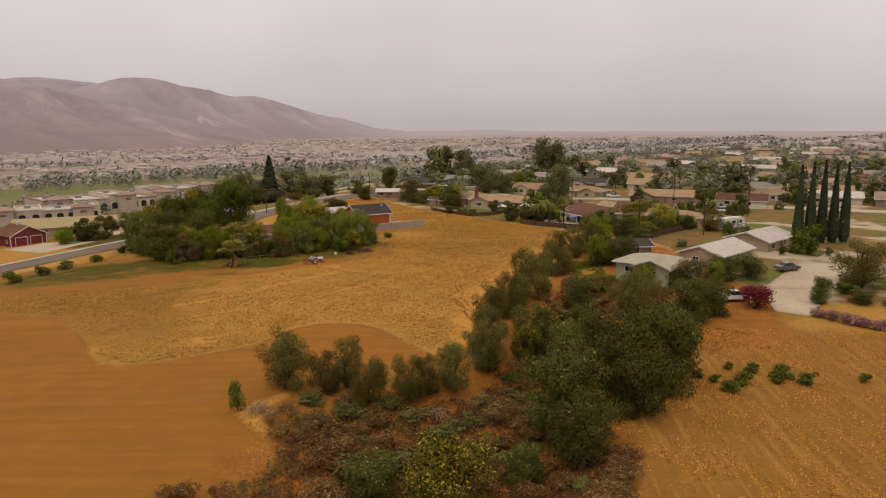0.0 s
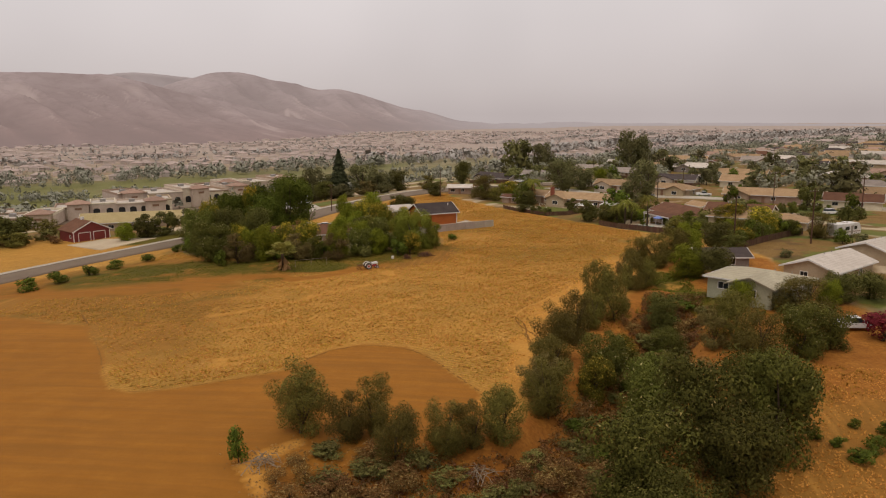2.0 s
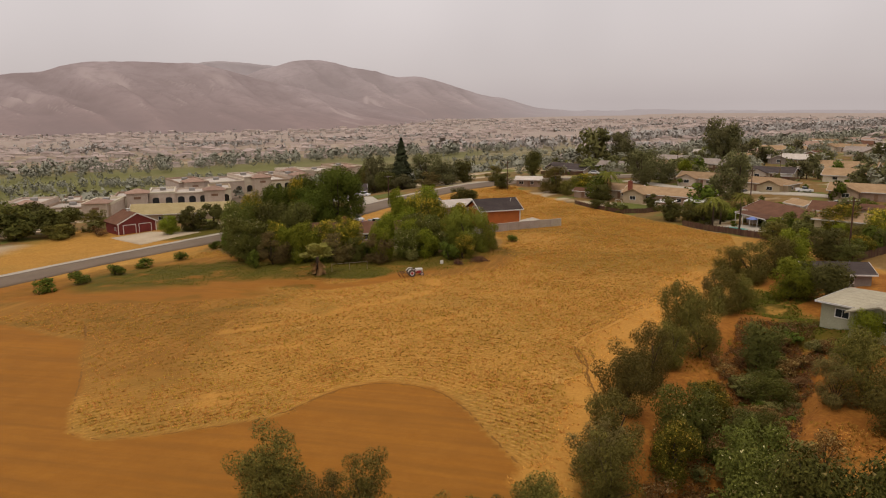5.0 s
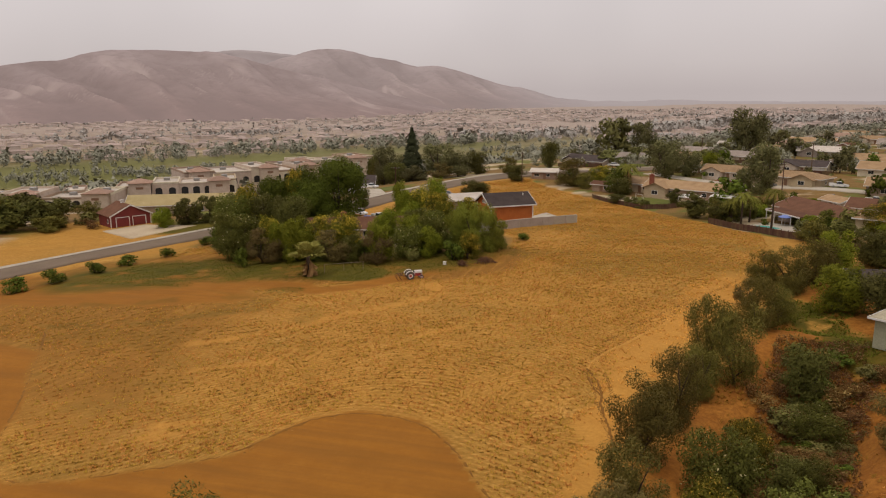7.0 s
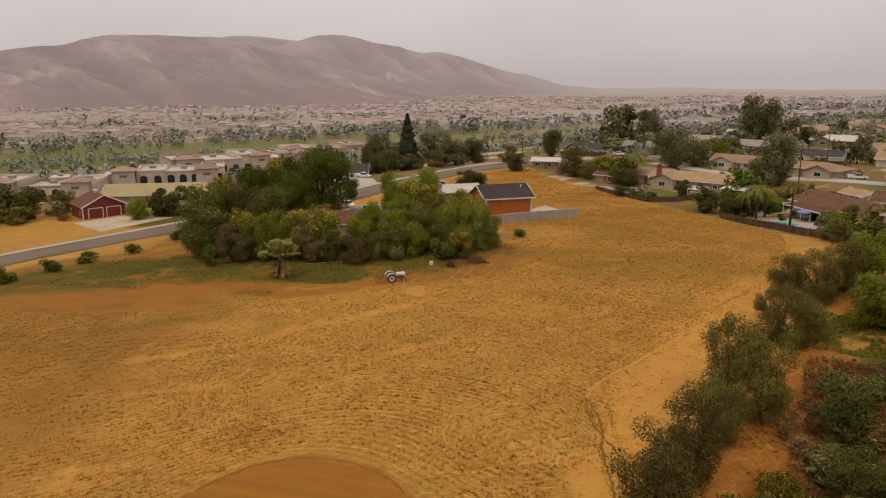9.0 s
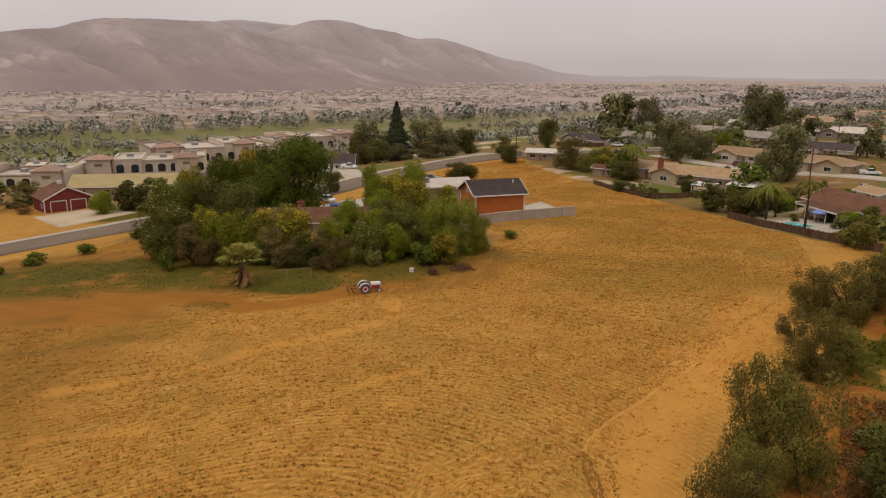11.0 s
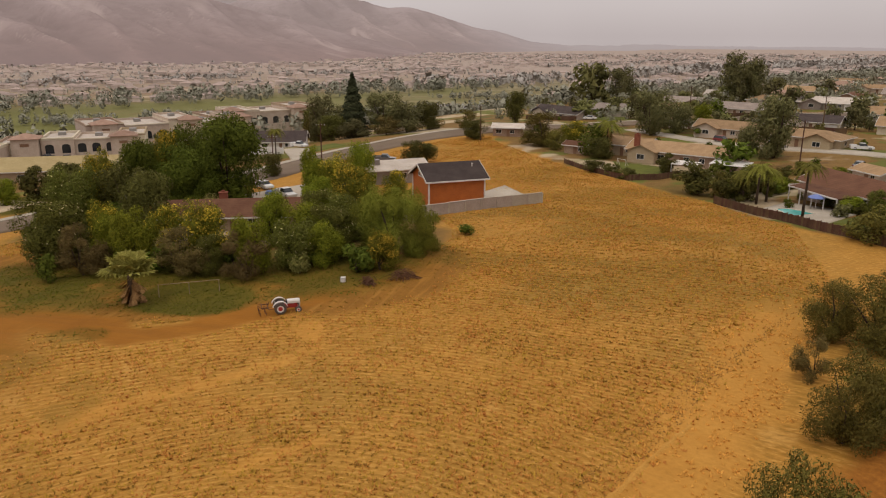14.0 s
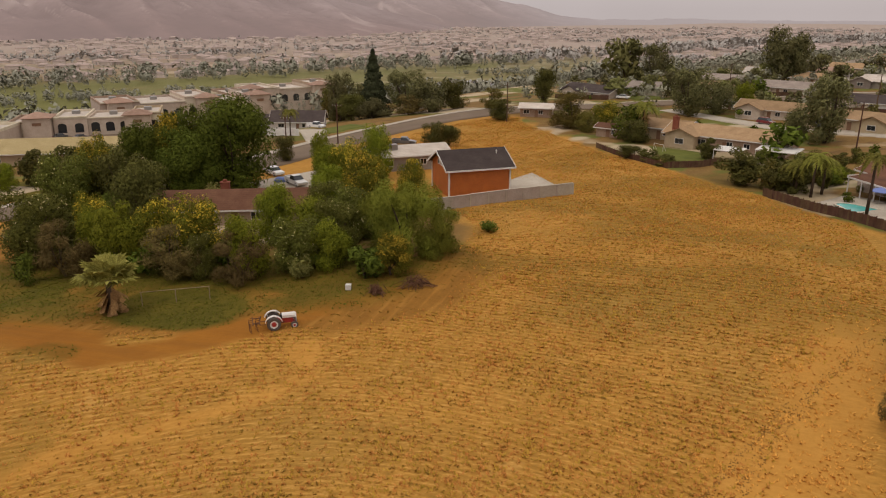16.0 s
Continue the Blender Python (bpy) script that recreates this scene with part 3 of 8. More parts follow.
def zones(x, y):
    wob = (fbm(x / 5, y / 5, 3, 11) - 0.5) * 3.0
    till = ramp01(-0.8, 0.8, till_depth(x, y) + wob * 0.3)
    till = np.maximum(till, 0.8 * ramp01(-1.5, 3.0, 12.5 - np.hypot((x + 95) / 2.7, y - 143) + wob))
    dp, _ = line_dist(x, y, PATHWAY)
    path = 0.70 * ramp01(4.6 + 2.2 * ramp01(110, 145, y), 1.2, dp + wob * 1.3)
    track, _ = line_dist(x, y, [(-58, 120), (-49, 127), (-45.5, 133.5), (-40, 139.5), (-35.5, 144.8), (-34.8, 148.4), (-38, 152.9)])
    path = np.maximum(path, (0.34 + 0.5 * fbm(x / 1.5, y / 1.5, 3, 52)) * ramp01(2.3, 0.2, track + 0.9 * wob))
    for spot in ([(-46, 98.6), (-40.3, 101)], [(-45, 96.5), (-39.5, 99.2)], [(-52, 112), (-45, 116)], [(-31, 128), (-27, 133)]):
        ds, _ = line_dist(x, y, spot)
        path = np.maximum(path, 0.58 * ramp01(1.5, 0.2, ds + 0.8 * wob))
    lane, _ = line_dist(x, y, [(-74, 152), (-63, 148.5), (-54, 147), (-48, 151), (-44, 156.5), (-40, 163), (-35.5, 168.5)])
    till = np.maximum(till, 0.85 * ramp01(3.6, 1.2, lane + wob))
    green = ramp01(7.5, 4.5, np.hypot((x + 55.5) / 1.3, (y - 158) * 1.1) + wob * 0.8)
    grove, _ = line_dist(x, y, [(-98, 150), (-80, 158), (-62, 166), (-44, 172)])
    green = np.maximum(green, 0.8 * ramp01(8, 3, grove + wob) * ramp01(0.3, 0.6, fbm(x / 5, y / 5, 3, 46)))
    green = np.maximum(green, ramp01(9, 5, np.hypot((x + 121) / 1.5, (y - 209) * 0.8) * 0.7 + wob))
    verge, _ = line_dist(x, y, [(-128, 100), (-110, 150), (-98, 178)])
    green = np.maximum(green, 0.35 * ramp01(8, 3, verge + wob * 2))
    d, a = line_dist(x, y, GULLY)
    red = ramp01(12, 6.5, d + wob * 1.5 - 9.5 * ramp01(0.52, 0.3, a)) * ramp01(1.0, 0.97, a)
    red = np.maximum(red, ramp01(24, 14, np.hypot(x - 24, (y - 118) * 0.8) + wob * 2))
    back, _ = line_dist(x, y, [(17, 135), (24, 150), (25, 156)])
    red = np.maximum(red, ramp01(13, 8, back + wob))
    damp = ramp01(0.50, 0.60, fbm(x / 6, y / 6, 3, 21))
    green = np.maximum(green, 0.9 * damp * red * ramp01(70, 95, y))
    wedge, _ = line_dist(x, y, [(28, 101), (36, 110), (44, 116)])
    green = np.maximum(green, 0.5 * ramp01(5.5, 1.5, wedge + wob))
    s = -0.8 * x + 0.6 * y
    bound = np.interp(y, [112, 176, 190, 203, 227, 247, 262, 305, 335, 350], [38, 33, 25, 17, 4.5, -11, -24, -52, -75, -400])
    far = ramp01(-1.5, 1.5, x - bound + wob) * ramp01(118, 124, y)
    far = np.maximum(far, ramp01(-152, -172, x + 0.3 * (y - 190)))
    far = np.maximum(far, ramp01(1.15, 0.8, np.hypot((x + 67) / 35, (y - 188) / 21) + 0.1 * wob))
    west = np.interp(y, [-50, 55, 150, 178, 191, 210, 230, 252, 275, 301, 321], [-190, -157, -127, -116.5, -110, -99, -90, -87.5, -82, -73, -62])
    far = np.maximum(far, 0.8 * ramp01(-6, -9, x - west) * ramp01(208, 218, y))
    golf = ramp01(590, 640, s) * ramp01(930, 860, s) * ramp01(-150, -260, x) * ramp01(0.40, 0.50, fbm(x / 90, y / 60, 3, 31))
    woods = ramp01(400, 470, s) * ramp01(1000, 930, s) * ramp01(-60, -140, x)
    golf = np.maximum(golf, 0.62 * woods)
    dry = ramp01(7, 12, x) * ramp01(112, 100, y)
    worn = ramp01(-36, -66, x + 0.35 * (y - 125)) * ramp01(150, 138, y) * ramp01(0.30, 0.62, fbm(x / 11, y / 7, 3, 27))
    dry = np.maximum(dry, 0.55 * worn)
    # brown-olive ground on the left, its darkness partly lens falloff put into colour
    dry = np.maximum(dry, 0.72 * ramp01(-44, -64, x + 0.25 * (y - 125) + 2 * wob) * ramp01(150, 140, y) * ramp01(92, 104, y))
    dry = np.maximum(dry, 0.35 * ramp01(1.6, 0.4, abs(till_depth(x, y) + 0.7 + 0.3 * wob)) * (y < 125))
    weeds, _ = line_dist(x, y, [(-125, 128), (-100, 131), (-80, 136), (-66, 141), (-50, 135), (-48, 122)])
    green = np.maximum(green, 0.38 * ramp01(4.5, 1.0, weeds + wob) * ramp01(0.38, 0.55, fbm(x / 6, y / 4, 3, 45)))
    green = np.maximum(green, 0.45 * ramp01(3.2, 1.5, np.hypot((x + 60) / 1.5, y - 146) + wob * 0.5))
    dry = np.maximum(dry, ramp01(20, 14, grove + wob))
    green = np.maximum(green, 0.7 * ramp01(16, 8, grove + wob) * ramp01(0.28, 0.60, fbm(x / 7, y / 4, 3, 48) + 0.12))
    green = np.maximum(green, 0.32 * ramp01(-44, -60, x + 0.35 * (y - 125)) * ramp01(0.42, 0.60, fbm(x / 8, y / 5, 3, 49)) * ramp01(150, 142, y) * (till < 0.5))
    green = np.maximum(green, (0.34 + 0.5 * ramp01(0.4, 0.6, fbm(x / 6, y / 4, 3, 44))) * ramp01(14, 6, grove + wob * 1.4) * ramp01(-46, -60, x))
    green = np.maximum(green, 0.46 * ramp01(135, 180, y) * ramp01(-45, -30, x) * ramp01(22, 8, x) * ramp01(0.30, 0.62, fbm(x / 14, y / 9, 4, 54)) * ramp01(290, 270, y))
    damp_, _ = line_dist(x, y, [(13, 152), (16, 143), (19, 135), (22, 131)])
    green = np.maximum(green, 0.75 * ramp01(4.6, 1.5, damp_ + wob) * ramp01(0.25, 0.5, fbm(x / 3, y / 3, 3, 56)))
    red = red * (1 - 0.8 * ramp01(5.0, 2.0, damp_ + wob))
    for band, wide_, share in ((OLIVE_BAND, 3.4, 0.42), (DARK_ARC, 2.2, 0.34)):
        db, _ = line_dist(x, y, band)
        green = np.maximum(green, share * ramp01(wide_, 0.6, db + wob * 0.8) * ramp01(0.25, 0.5, fbm(x / 5, y / 4, 3, 47)))
    dry = np.maximum(dry, 0.9 * ramp01(17, 9, grove + wob * 2))
    red = red * ramp01(6, 14, grove)
    rim, _ = line_dist(x, y, [(-24.4, 50), (-24.4, 56), (-24.2, 65), (-28.5, 71), (-26, 76)])
    path = np.maximum(path, 0.8 * ramp01(1.6, 0.5, rim + 0.7 * wob))
    # the last zone is the painted haze, growing with distance, weaker on the golf green
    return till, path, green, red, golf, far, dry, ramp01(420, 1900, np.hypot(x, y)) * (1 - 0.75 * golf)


def axis(fine0, fine1, step, lo, hi, grow=1.16):
    mid_ = list(np.arange(fine0, fine1 + step / 2, step))
    up, dn, d = [mid_[-1]], [mid_[0]], step
    while up[-1] < hi:
        d = min(d * grow, 110)
        up.append(up[-1] + d)
    d = step
    while dn[-1] > lo:
        d = min(d * grow, 110)
        dn.append(dn[-1] - d)
    return np.array(dn[:0:-1] + mid_ + up[1:])


gx = axis(-112, 62, 0.85, -4700, 4700)
gy = axis(38, 236, 0.85, -900, 4800)
GX, GY = np.meshgrid(gx, gy)
GZ = height(GX, GY)
GZ = GZ + 0.12 * np.exp(-((till_depth(GX, GY) + 0.4) / 0.7) ** 2) * (GY < 125)
GZ = GZ + 0.10 * (fbm(GX / 0.9, GY / 0.9, 2, 41) - 0.5) * ramp01(300, 200, np.hypot(GX, GY - 120))
nx, ny = len(gx), len(gy)
idx = np.arange(nx * ny).reshape(ny, nx)
quads = np.stack([idx[:-1, :-1], idx[:-1, 1:], idx[1:, 1:], idx[1:, :-1]], -1).reshape(-1, 4)
me = bpy.data.meshes.new("ground")
me.from_pydata(np.stack([GX, GY, GZ], -1).reshape(-1, 3).tolist(), [], quads.tolist())
me.polygons.foreach_set("use_smooth", [True] * len(me.polygons))
zt, zp, zg, zr, zgolf, zfar, zdry, zhaze = (np.clip(v, 0, 1).ravel() for v in zones(GX, GY))
for name, cols in (("zone_a", (zt, zp, zg, zr)), ("zone_b", (zgolf, zfar, zdry, zhaze))):
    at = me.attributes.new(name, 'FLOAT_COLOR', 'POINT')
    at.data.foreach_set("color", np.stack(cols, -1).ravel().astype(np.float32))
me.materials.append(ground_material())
tagged(new("ground", me), "dry stubble field, tilled soil and valley floor", "ground", kind="structure")

# the hills beyond the valley
def hill_foot(bearing):
    """How far off the hills begin, by bearing in degrees."""
    return 2050 + 900 * ramp01(-38, -18, bearing) + 900 * ramp01(-22, 0, bearing)


def hill_material(name, low, high, gully, pale):
    """Dry grass slopes: dark brush and painted-in shade in the folds, pale worn spur lines, duller near the foot and
    haze-pale above.
    """
    m, n, l, bsdf = shader(name)
    pos = n.new("ShaderNodeNewGeometry").outputs["Position"]

    def band(key):
        k = n.new("ShaderNodeAttribute")
        k.attribute_name = key
        return k.outputs["Fac"]
    # paler with height: haze about the crest is put into the colour
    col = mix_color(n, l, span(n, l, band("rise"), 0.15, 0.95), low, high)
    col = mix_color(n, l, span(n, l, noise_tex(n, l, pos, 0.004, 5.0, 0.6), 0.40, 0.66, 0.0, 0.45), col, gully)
    # folds darkened for brush and for shade that the flat light doesn't give
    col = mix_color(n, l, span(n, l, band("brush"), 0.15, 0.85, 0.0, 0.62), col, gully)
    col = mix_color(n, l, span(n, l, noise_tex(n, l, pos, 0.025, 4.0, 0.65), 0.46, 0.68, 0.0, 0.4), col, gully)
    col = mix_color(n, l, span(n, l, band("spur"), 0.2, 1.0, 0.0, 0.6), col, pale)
    # haze grey painted over the low right-hand end
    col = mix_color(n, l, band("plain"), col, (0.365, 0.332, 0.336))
    l.new(col, bsdf.inputs["Base Color"])
    bsdf.inputs["Roughness"].default_value = 1.0
    bsdf.inputs["Specular IOR Level"].default_value = 0.0
    return m


def ridge(name, az0, az1, crest_az, crest_el, foot_r, crest_r, back_r, seed, material, label, steps, shear=7.0):
    """One range of hills: spurs and side gullies run down from a crest of the given bearings and elevations."""
    A, R = np.meshgrid(np.linspace(az0, az1, steps), np.linspace(0, 1, 60))
    near_r = foot_r(A)
    crest = (crest_r - near_r) / (back_r - near_r)
    el = sum(np.interp(A + o, crest_az, crest_el) for o in (-0.5, 0.0, 0.5)) / 3
    top = 29 + crest_r * np.tan(np.radians(el + 0.12 * (fbm(A / 1.1, A * 0, 3, seed + 83) - 0.5)))
    q = np.clip(R / crest, 0, 1)
    dist = near_r + (back_r - near_r) * R
    rise = np.where(R < crest, 0.12 * ramp01(0, 0.25, q) + 0.88 * q ** 1.25, 1 - 0.5 * ramp01(0, 1, (R - crest) / (1 - crest)))
    u = A + shear * q + 1.6 * (fbm(A / 6, q * 2.5, 3, seed + 55) - 0.5)
    fold = 1 - np.abs(2 * fbm(u / 3.4, q * 0.8, 2, seed + 51) - 1)
    fine = 1 - np.abs(2 * fbm(u / 1.5 + q * 1.2, q * 1.6, 4, seed + 61) - 1)
    body = np.sin(np.pi * q) ** 0.7
    cut = (0.42 * (1 - fold) + 0.44 * (1 - fine)) * body
    Z = -46 + (top + 46) * rise * (1 - np.clip(cut, 0, 0.72))
    Z[0, :] = -90
    X, Y = dist * np.sin(np.radians(A)), dist * np.cos(np.radians(A))
    nr, na = A.shape
    idx = np.arange(na * nr).reshape(nr, na)
    quads = np.stack([idx[:-1, :-1], idx[:-1, 1:], idx[1:, 1:], idx[1:, :-1]], -1).reshape(-1, 4)
    me = bpy.data.meshes.new(name)
    me.from_pydata(np.stack([X, Y, Z], -1).reshape(-1, 3).tolist(), [], quads.tolist())
    me.polygons.foreach_set("use_smooth", [True] * len(me.polygons))
    spur = np.maximum(ramp01(0.93, 0.99, fold), 0.7 * ramp01(0.95, 1.0, fine)) * ramp01(0.38, 0.6, fbm(A / 3.0, q * 4, 3, seed + 71)) * body
    # brush darkens folds, shade included; plain tints the right-hand end haze grey
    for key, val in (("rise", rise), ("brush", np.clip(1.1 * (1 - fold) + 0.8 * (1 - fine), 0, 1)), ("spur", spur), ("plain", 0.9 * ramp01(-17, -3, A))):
        at = me.attributes.new(key, 'FLOAT', 'POINT')
        at.data.foreach_set("value", val.ravel().astype(np.float32))
    me.materials.append(material)
    return tagged(new(name, me), label, "hills", kind="structure")


# haze is mixed into these colours: each farther range is paler and greyer
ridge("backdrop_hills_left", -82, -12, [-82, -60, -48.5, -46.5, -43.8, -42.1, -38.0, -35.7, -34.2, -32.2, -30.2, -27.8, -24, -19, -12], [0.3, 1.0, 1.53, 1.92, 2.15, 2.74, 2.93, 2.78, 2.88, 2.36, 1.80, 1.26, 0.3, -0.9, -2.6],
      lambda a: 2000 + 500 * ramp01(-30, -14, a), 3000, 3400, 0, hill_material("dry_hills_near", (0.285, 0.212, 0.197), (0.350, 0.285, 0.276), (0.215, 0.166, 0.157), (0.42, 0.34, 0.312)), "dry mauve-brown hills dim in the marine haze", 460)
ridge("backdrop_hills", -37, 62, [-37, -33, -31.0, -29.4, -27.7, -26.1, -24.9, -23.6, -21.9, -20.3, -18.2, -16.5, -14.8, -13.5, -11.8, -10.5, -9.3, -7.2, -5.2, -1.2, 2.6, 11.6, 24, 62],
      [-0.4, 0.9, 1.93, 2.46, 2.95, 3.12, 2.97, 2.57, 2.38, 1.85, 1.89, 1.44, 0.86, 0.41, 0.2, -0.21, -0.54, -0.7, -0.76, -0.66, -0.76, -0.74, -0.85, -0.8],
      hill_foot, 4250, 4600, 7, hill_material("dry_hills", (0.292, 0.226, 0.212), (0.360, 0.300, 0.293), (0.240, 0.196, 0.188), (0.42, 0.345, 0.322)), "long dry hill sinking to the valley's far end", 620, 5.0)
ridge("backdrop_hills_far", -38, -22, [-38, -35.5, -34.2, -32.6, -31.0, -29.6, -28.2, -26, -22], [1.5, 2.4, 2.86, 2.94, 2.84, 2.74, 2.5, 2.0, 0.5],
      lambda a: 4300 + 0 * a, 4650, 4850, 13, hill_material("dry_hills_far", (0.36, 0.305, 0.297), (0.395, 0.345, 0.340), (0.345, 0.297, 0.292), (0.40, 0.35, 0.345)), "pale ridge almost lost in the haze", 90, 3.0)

# ---- roads, kerbs and paving ----


def resample(pts, step):
    out = [pts[0]]
    for (ax, ay), (bx, by) in zip(pts, pts[1:]):
        k = max(1, int(math.hypot(bx - ax, by - ay) / step))
        out += [(ax + (bx - ax) * i / k, ay + (by - ay) * i / k) for i in range(1, k + 1)]
    for _ in range(int(14 / step) + 2):
        out = [out[0]] + [((a[0] + 2 * b[0] + c[0]) / 4, (a[1] + 2 * b[1] + c[1]) / 4) for a, b, c in zip(out, out[1:], out[2:])] + [out[-1]]
    return out


def ribbon(name, pts, off0, off1, lift, thick, material, label, category, across=6, step=2.5):
    """A slab that follows the land along a line, from off0 to off1 metres to its left, with closed sides."""
    line = resample(pts, step)
    rows, g = [], Geo()
    for k, (x, y) in enumerate(line):
        (ax, ay), (bx, by) = line[max(k - 1, 0)], line[min(k + 1, len(line) - 1)]
        d = math.hypot(bx - ax, by - ay)
        nx_, ny_ = -(by - ay) / d, (bx - ax) / d
        base = hz(x, y)
        row = [(x + nx_ * o, y + ny_ * o, base) for o in np.linspace(off0, off1, across)]
        rows.append(row)
    pts3 = []
    for row in rows:
        for x, y, b in row:
            pts3.append((x, y, hz(x, y) + lift))
    for row in rows:
        for x, y, b in (row[0], row[-1]):
            pts3.append((x, y, hz(x, y) + lift - thick))
    nrow, faces = len(rows), []
    for k in range(nrow - 1):
        for i in range(across - 1):
            a = k * across + i
            faces.append((a, a + across, a + across + 1, a + 1))
        b0 = nrow * across + 2 * k
        faces.append((k * across, b0, b0 + 2, (k + 1) * across))
        faces.append((k * across + across - 1, (k + 1) * across + across - 1, b0 + 3, b0 + 1))
    g.solid(pts3, faces)
    return tagged(new(name, g.mesh(name, material, True)), label, category, kind="structure")


def slab(name, outline, lift, material, label, category, cells=10):
    """A four-cornered slab that lies on the land."""
    (ax, ay), (bx, by), (cx, cy), (dx, dy) = outline
    g, k = Geo(), cells + 1
    pts = []
    for i in range(k):
        for j in range(k):
            u, v = i / cells, j / cells
            x = (ax * (1 - u) + bx * u) * (1 - v) + (dx * (1 - u) + cx * u) * v
            y = (ay * (1 - u) + by * u) * (1 - v) + (dy * (1 - u) + cy * u) * v
            pts.append((x, y, hz(x, y) + lift))
    faces = [(i * k + j, (i + 1) * k + j, (i + 1) * k + j + 1, i * k + j + 1) for i in range(cells) for j in range(cells)]
    rim = [j for j in range(k)] + [i * k + cells for i in range(1, k)] + [cells * k + j for j in range(cells - 1, -1, -1)] + [i * k for i in range(cells - 1, 0, -1)]
    base = len(pts)
    pts += [(pts[r][0], pts[r][1], pts[r][2] - lift - 0.3) for r in rim]
    for i in range(len(rim)):
        j = (i + 1) % len(rim)
        faces.append((rim[i], rim[j], base + j, base + i))
    g.solid(pts, faces)
    return tagged(new(name, g.mesh(name, material, True)), label, category, kind="structure")


ribbon("road", ROAD, -5.8, 5.8, 0.16, 0.6, M["asphalt"], "worn grey-brown asphalt road without markings", "road")
ribbon("kerb", ROAD, 5.8, 6.2, 0.32, 0.7, M["kerb"], "pale concrete kerb along the road", "kerb", 2)
ribbon("pavement", ROAD[:12], 6.2, 7.6, 0.30, 0.7, M["concrete"], "pale concrete pavement beside the road", "pavement", 3)
ribbon("road_side_street", STREET, -3.4, 3.4, 0.2, 0.6, M["concrete"], "sun-bleached side street between the houses", "road")

# ---- trees and shrubs ----


def leaves(centres, normals, size, aspect, rng, squash=(1, 1, 1)):
    """Flat pointed leaves, one triangle each, at the given centres, facing roughly along the normals."""
    k = len(centres)
    side = np.cross(normals, rng.normal(size=(k, 3)))
    side /= np.linalg.norm(side, axis=1)[:, None] + 1e-9
    long_ = np.cross(normals, side)
    s = size * rng.uniform(0.6, 1.4, (k, 1))
    a, b = side * s * aspect * np.array(squash), long_ * s * np.array(squash)
    tri = np.stack([centres - b * 0.8 - a, centres - b * 0.8 + a, centres + b], 1)
    facing = np.cross(tri[:, 1] - tri[:, 0], tri[:, 2] - tri[:, 0])
    back = (facing * normals).sum(1) < 0
    tri[back] = tri[back][:, ::-1]
    return tri.reshape(-1, 3)


def leaf_mesh(name, verts, material, corners=3, out=None, bloom=None):
    me = bpy.data.meshes.new(name)
    k = len(verts) // corners
    me.from_pydata(verts.tolist(), [], np.arange(corners * k).reshape(k, corners).tolist())
    me.materials.append(material)
    if bloom is not None:
        me.materials.append(bloom[0])
        me.polygons.foreach_set("material_index", bloom[1].astype(np.int32))
    if out is not None:
        me.polygons.foreach_set("use_smooth", [True] * len(me.polygons))
        me.normals_split_custom_set_from_vertices(np.repeat(out, corners, 0).tolist())
    return me


def lobe_points(lobes, count, rng, shell=0.36):
    lobes = np.array(lobes)
    area = lobes[:, 3] * lobes[:, 4] + lobes[:, 4] * lobes[:, 5]
    pick = rng.choice(len(lobes), count, p=area / area.sum())
    d = rng.normal(size=(count, 3))
    d /= np.linalg.norm(d, axis=1)[:, None]
    lump = 0.86 + 0.28 * fbm(d[:, 0] * 2.5 + pick * 3.1, d[:, 1] * 2.5 + d[:, 2] * 1.7, 2, 3)
    r = (1 - np.abs(rng.normal(size=count)) * shell) * lump
    c = lobes[pick, :3] + d * lobes[pick, 3:6] * np.clip(r, 0.1, 1.2)[:, None]
    nrm = d + 0.55 * rng.normal(size=(count, 3)) + np.array([0, 0, 0.35])
    nrm /= np.linalg.norm(nrm, axis=1)[:, None]
    return c, nrm, d


def soft_normals(c, nrm, billow=None):
    """The way a leaf turns to the light: partly its own, mostly that of its billow and of the crown's surface."""
    mid_ = np.array([c[:, 0].mean(), c[:, 1].mean(), c[:, 2].min() * 0.6 + c[:, 2].mean() * 0.4])
    ext = c.max(0) - c.min(0)
    o = (c - mid_) / ext
    o /= np.linalg.norm(o, axis=1)[:, None] + 1e-6
    o = 0.92 * o + 0.34 * nrm + np.array([0, 0, 0.12]) if billow is None else 0.5 * o + 0.62 * billow + 0.36 * nrm + np.array([0, 0, 0.10])
    return o / np.linalg.norm(o, axis=1)[:, None]


def limbs(lobes, base, fork, r0, rng, count=6):
    g = Geo()
    bend = rng.normal(0, 0.02, 2)
    g.tube([(0, 0, -0.04), (bend[0], bend[1], fork * 0.5), (bend[0] * 2, bend[1] * 2, fork)], [r0 * 1.25, r0, r0 * 0.8])
    order = rng.permutation(len(lobes))[:count]
    for i in order:
        x, y, z = lobes[i][:3]
        start = (bend[0] * 2, bend[1] * 2, fork * rng.uniform(0.75, 1.0))
        midp = ((start[0] + x) / 2 + rng.normal(0, 0.02), (start[1] + y) / 2 + rng.normal(0, 0.02), (start[2] + z) / 2 + 0.03)
        g.tube([start, midp, (x, y, z)], [r0 * 0.6, r0 * 0.4, r0 * 0.12], 5)
    return g


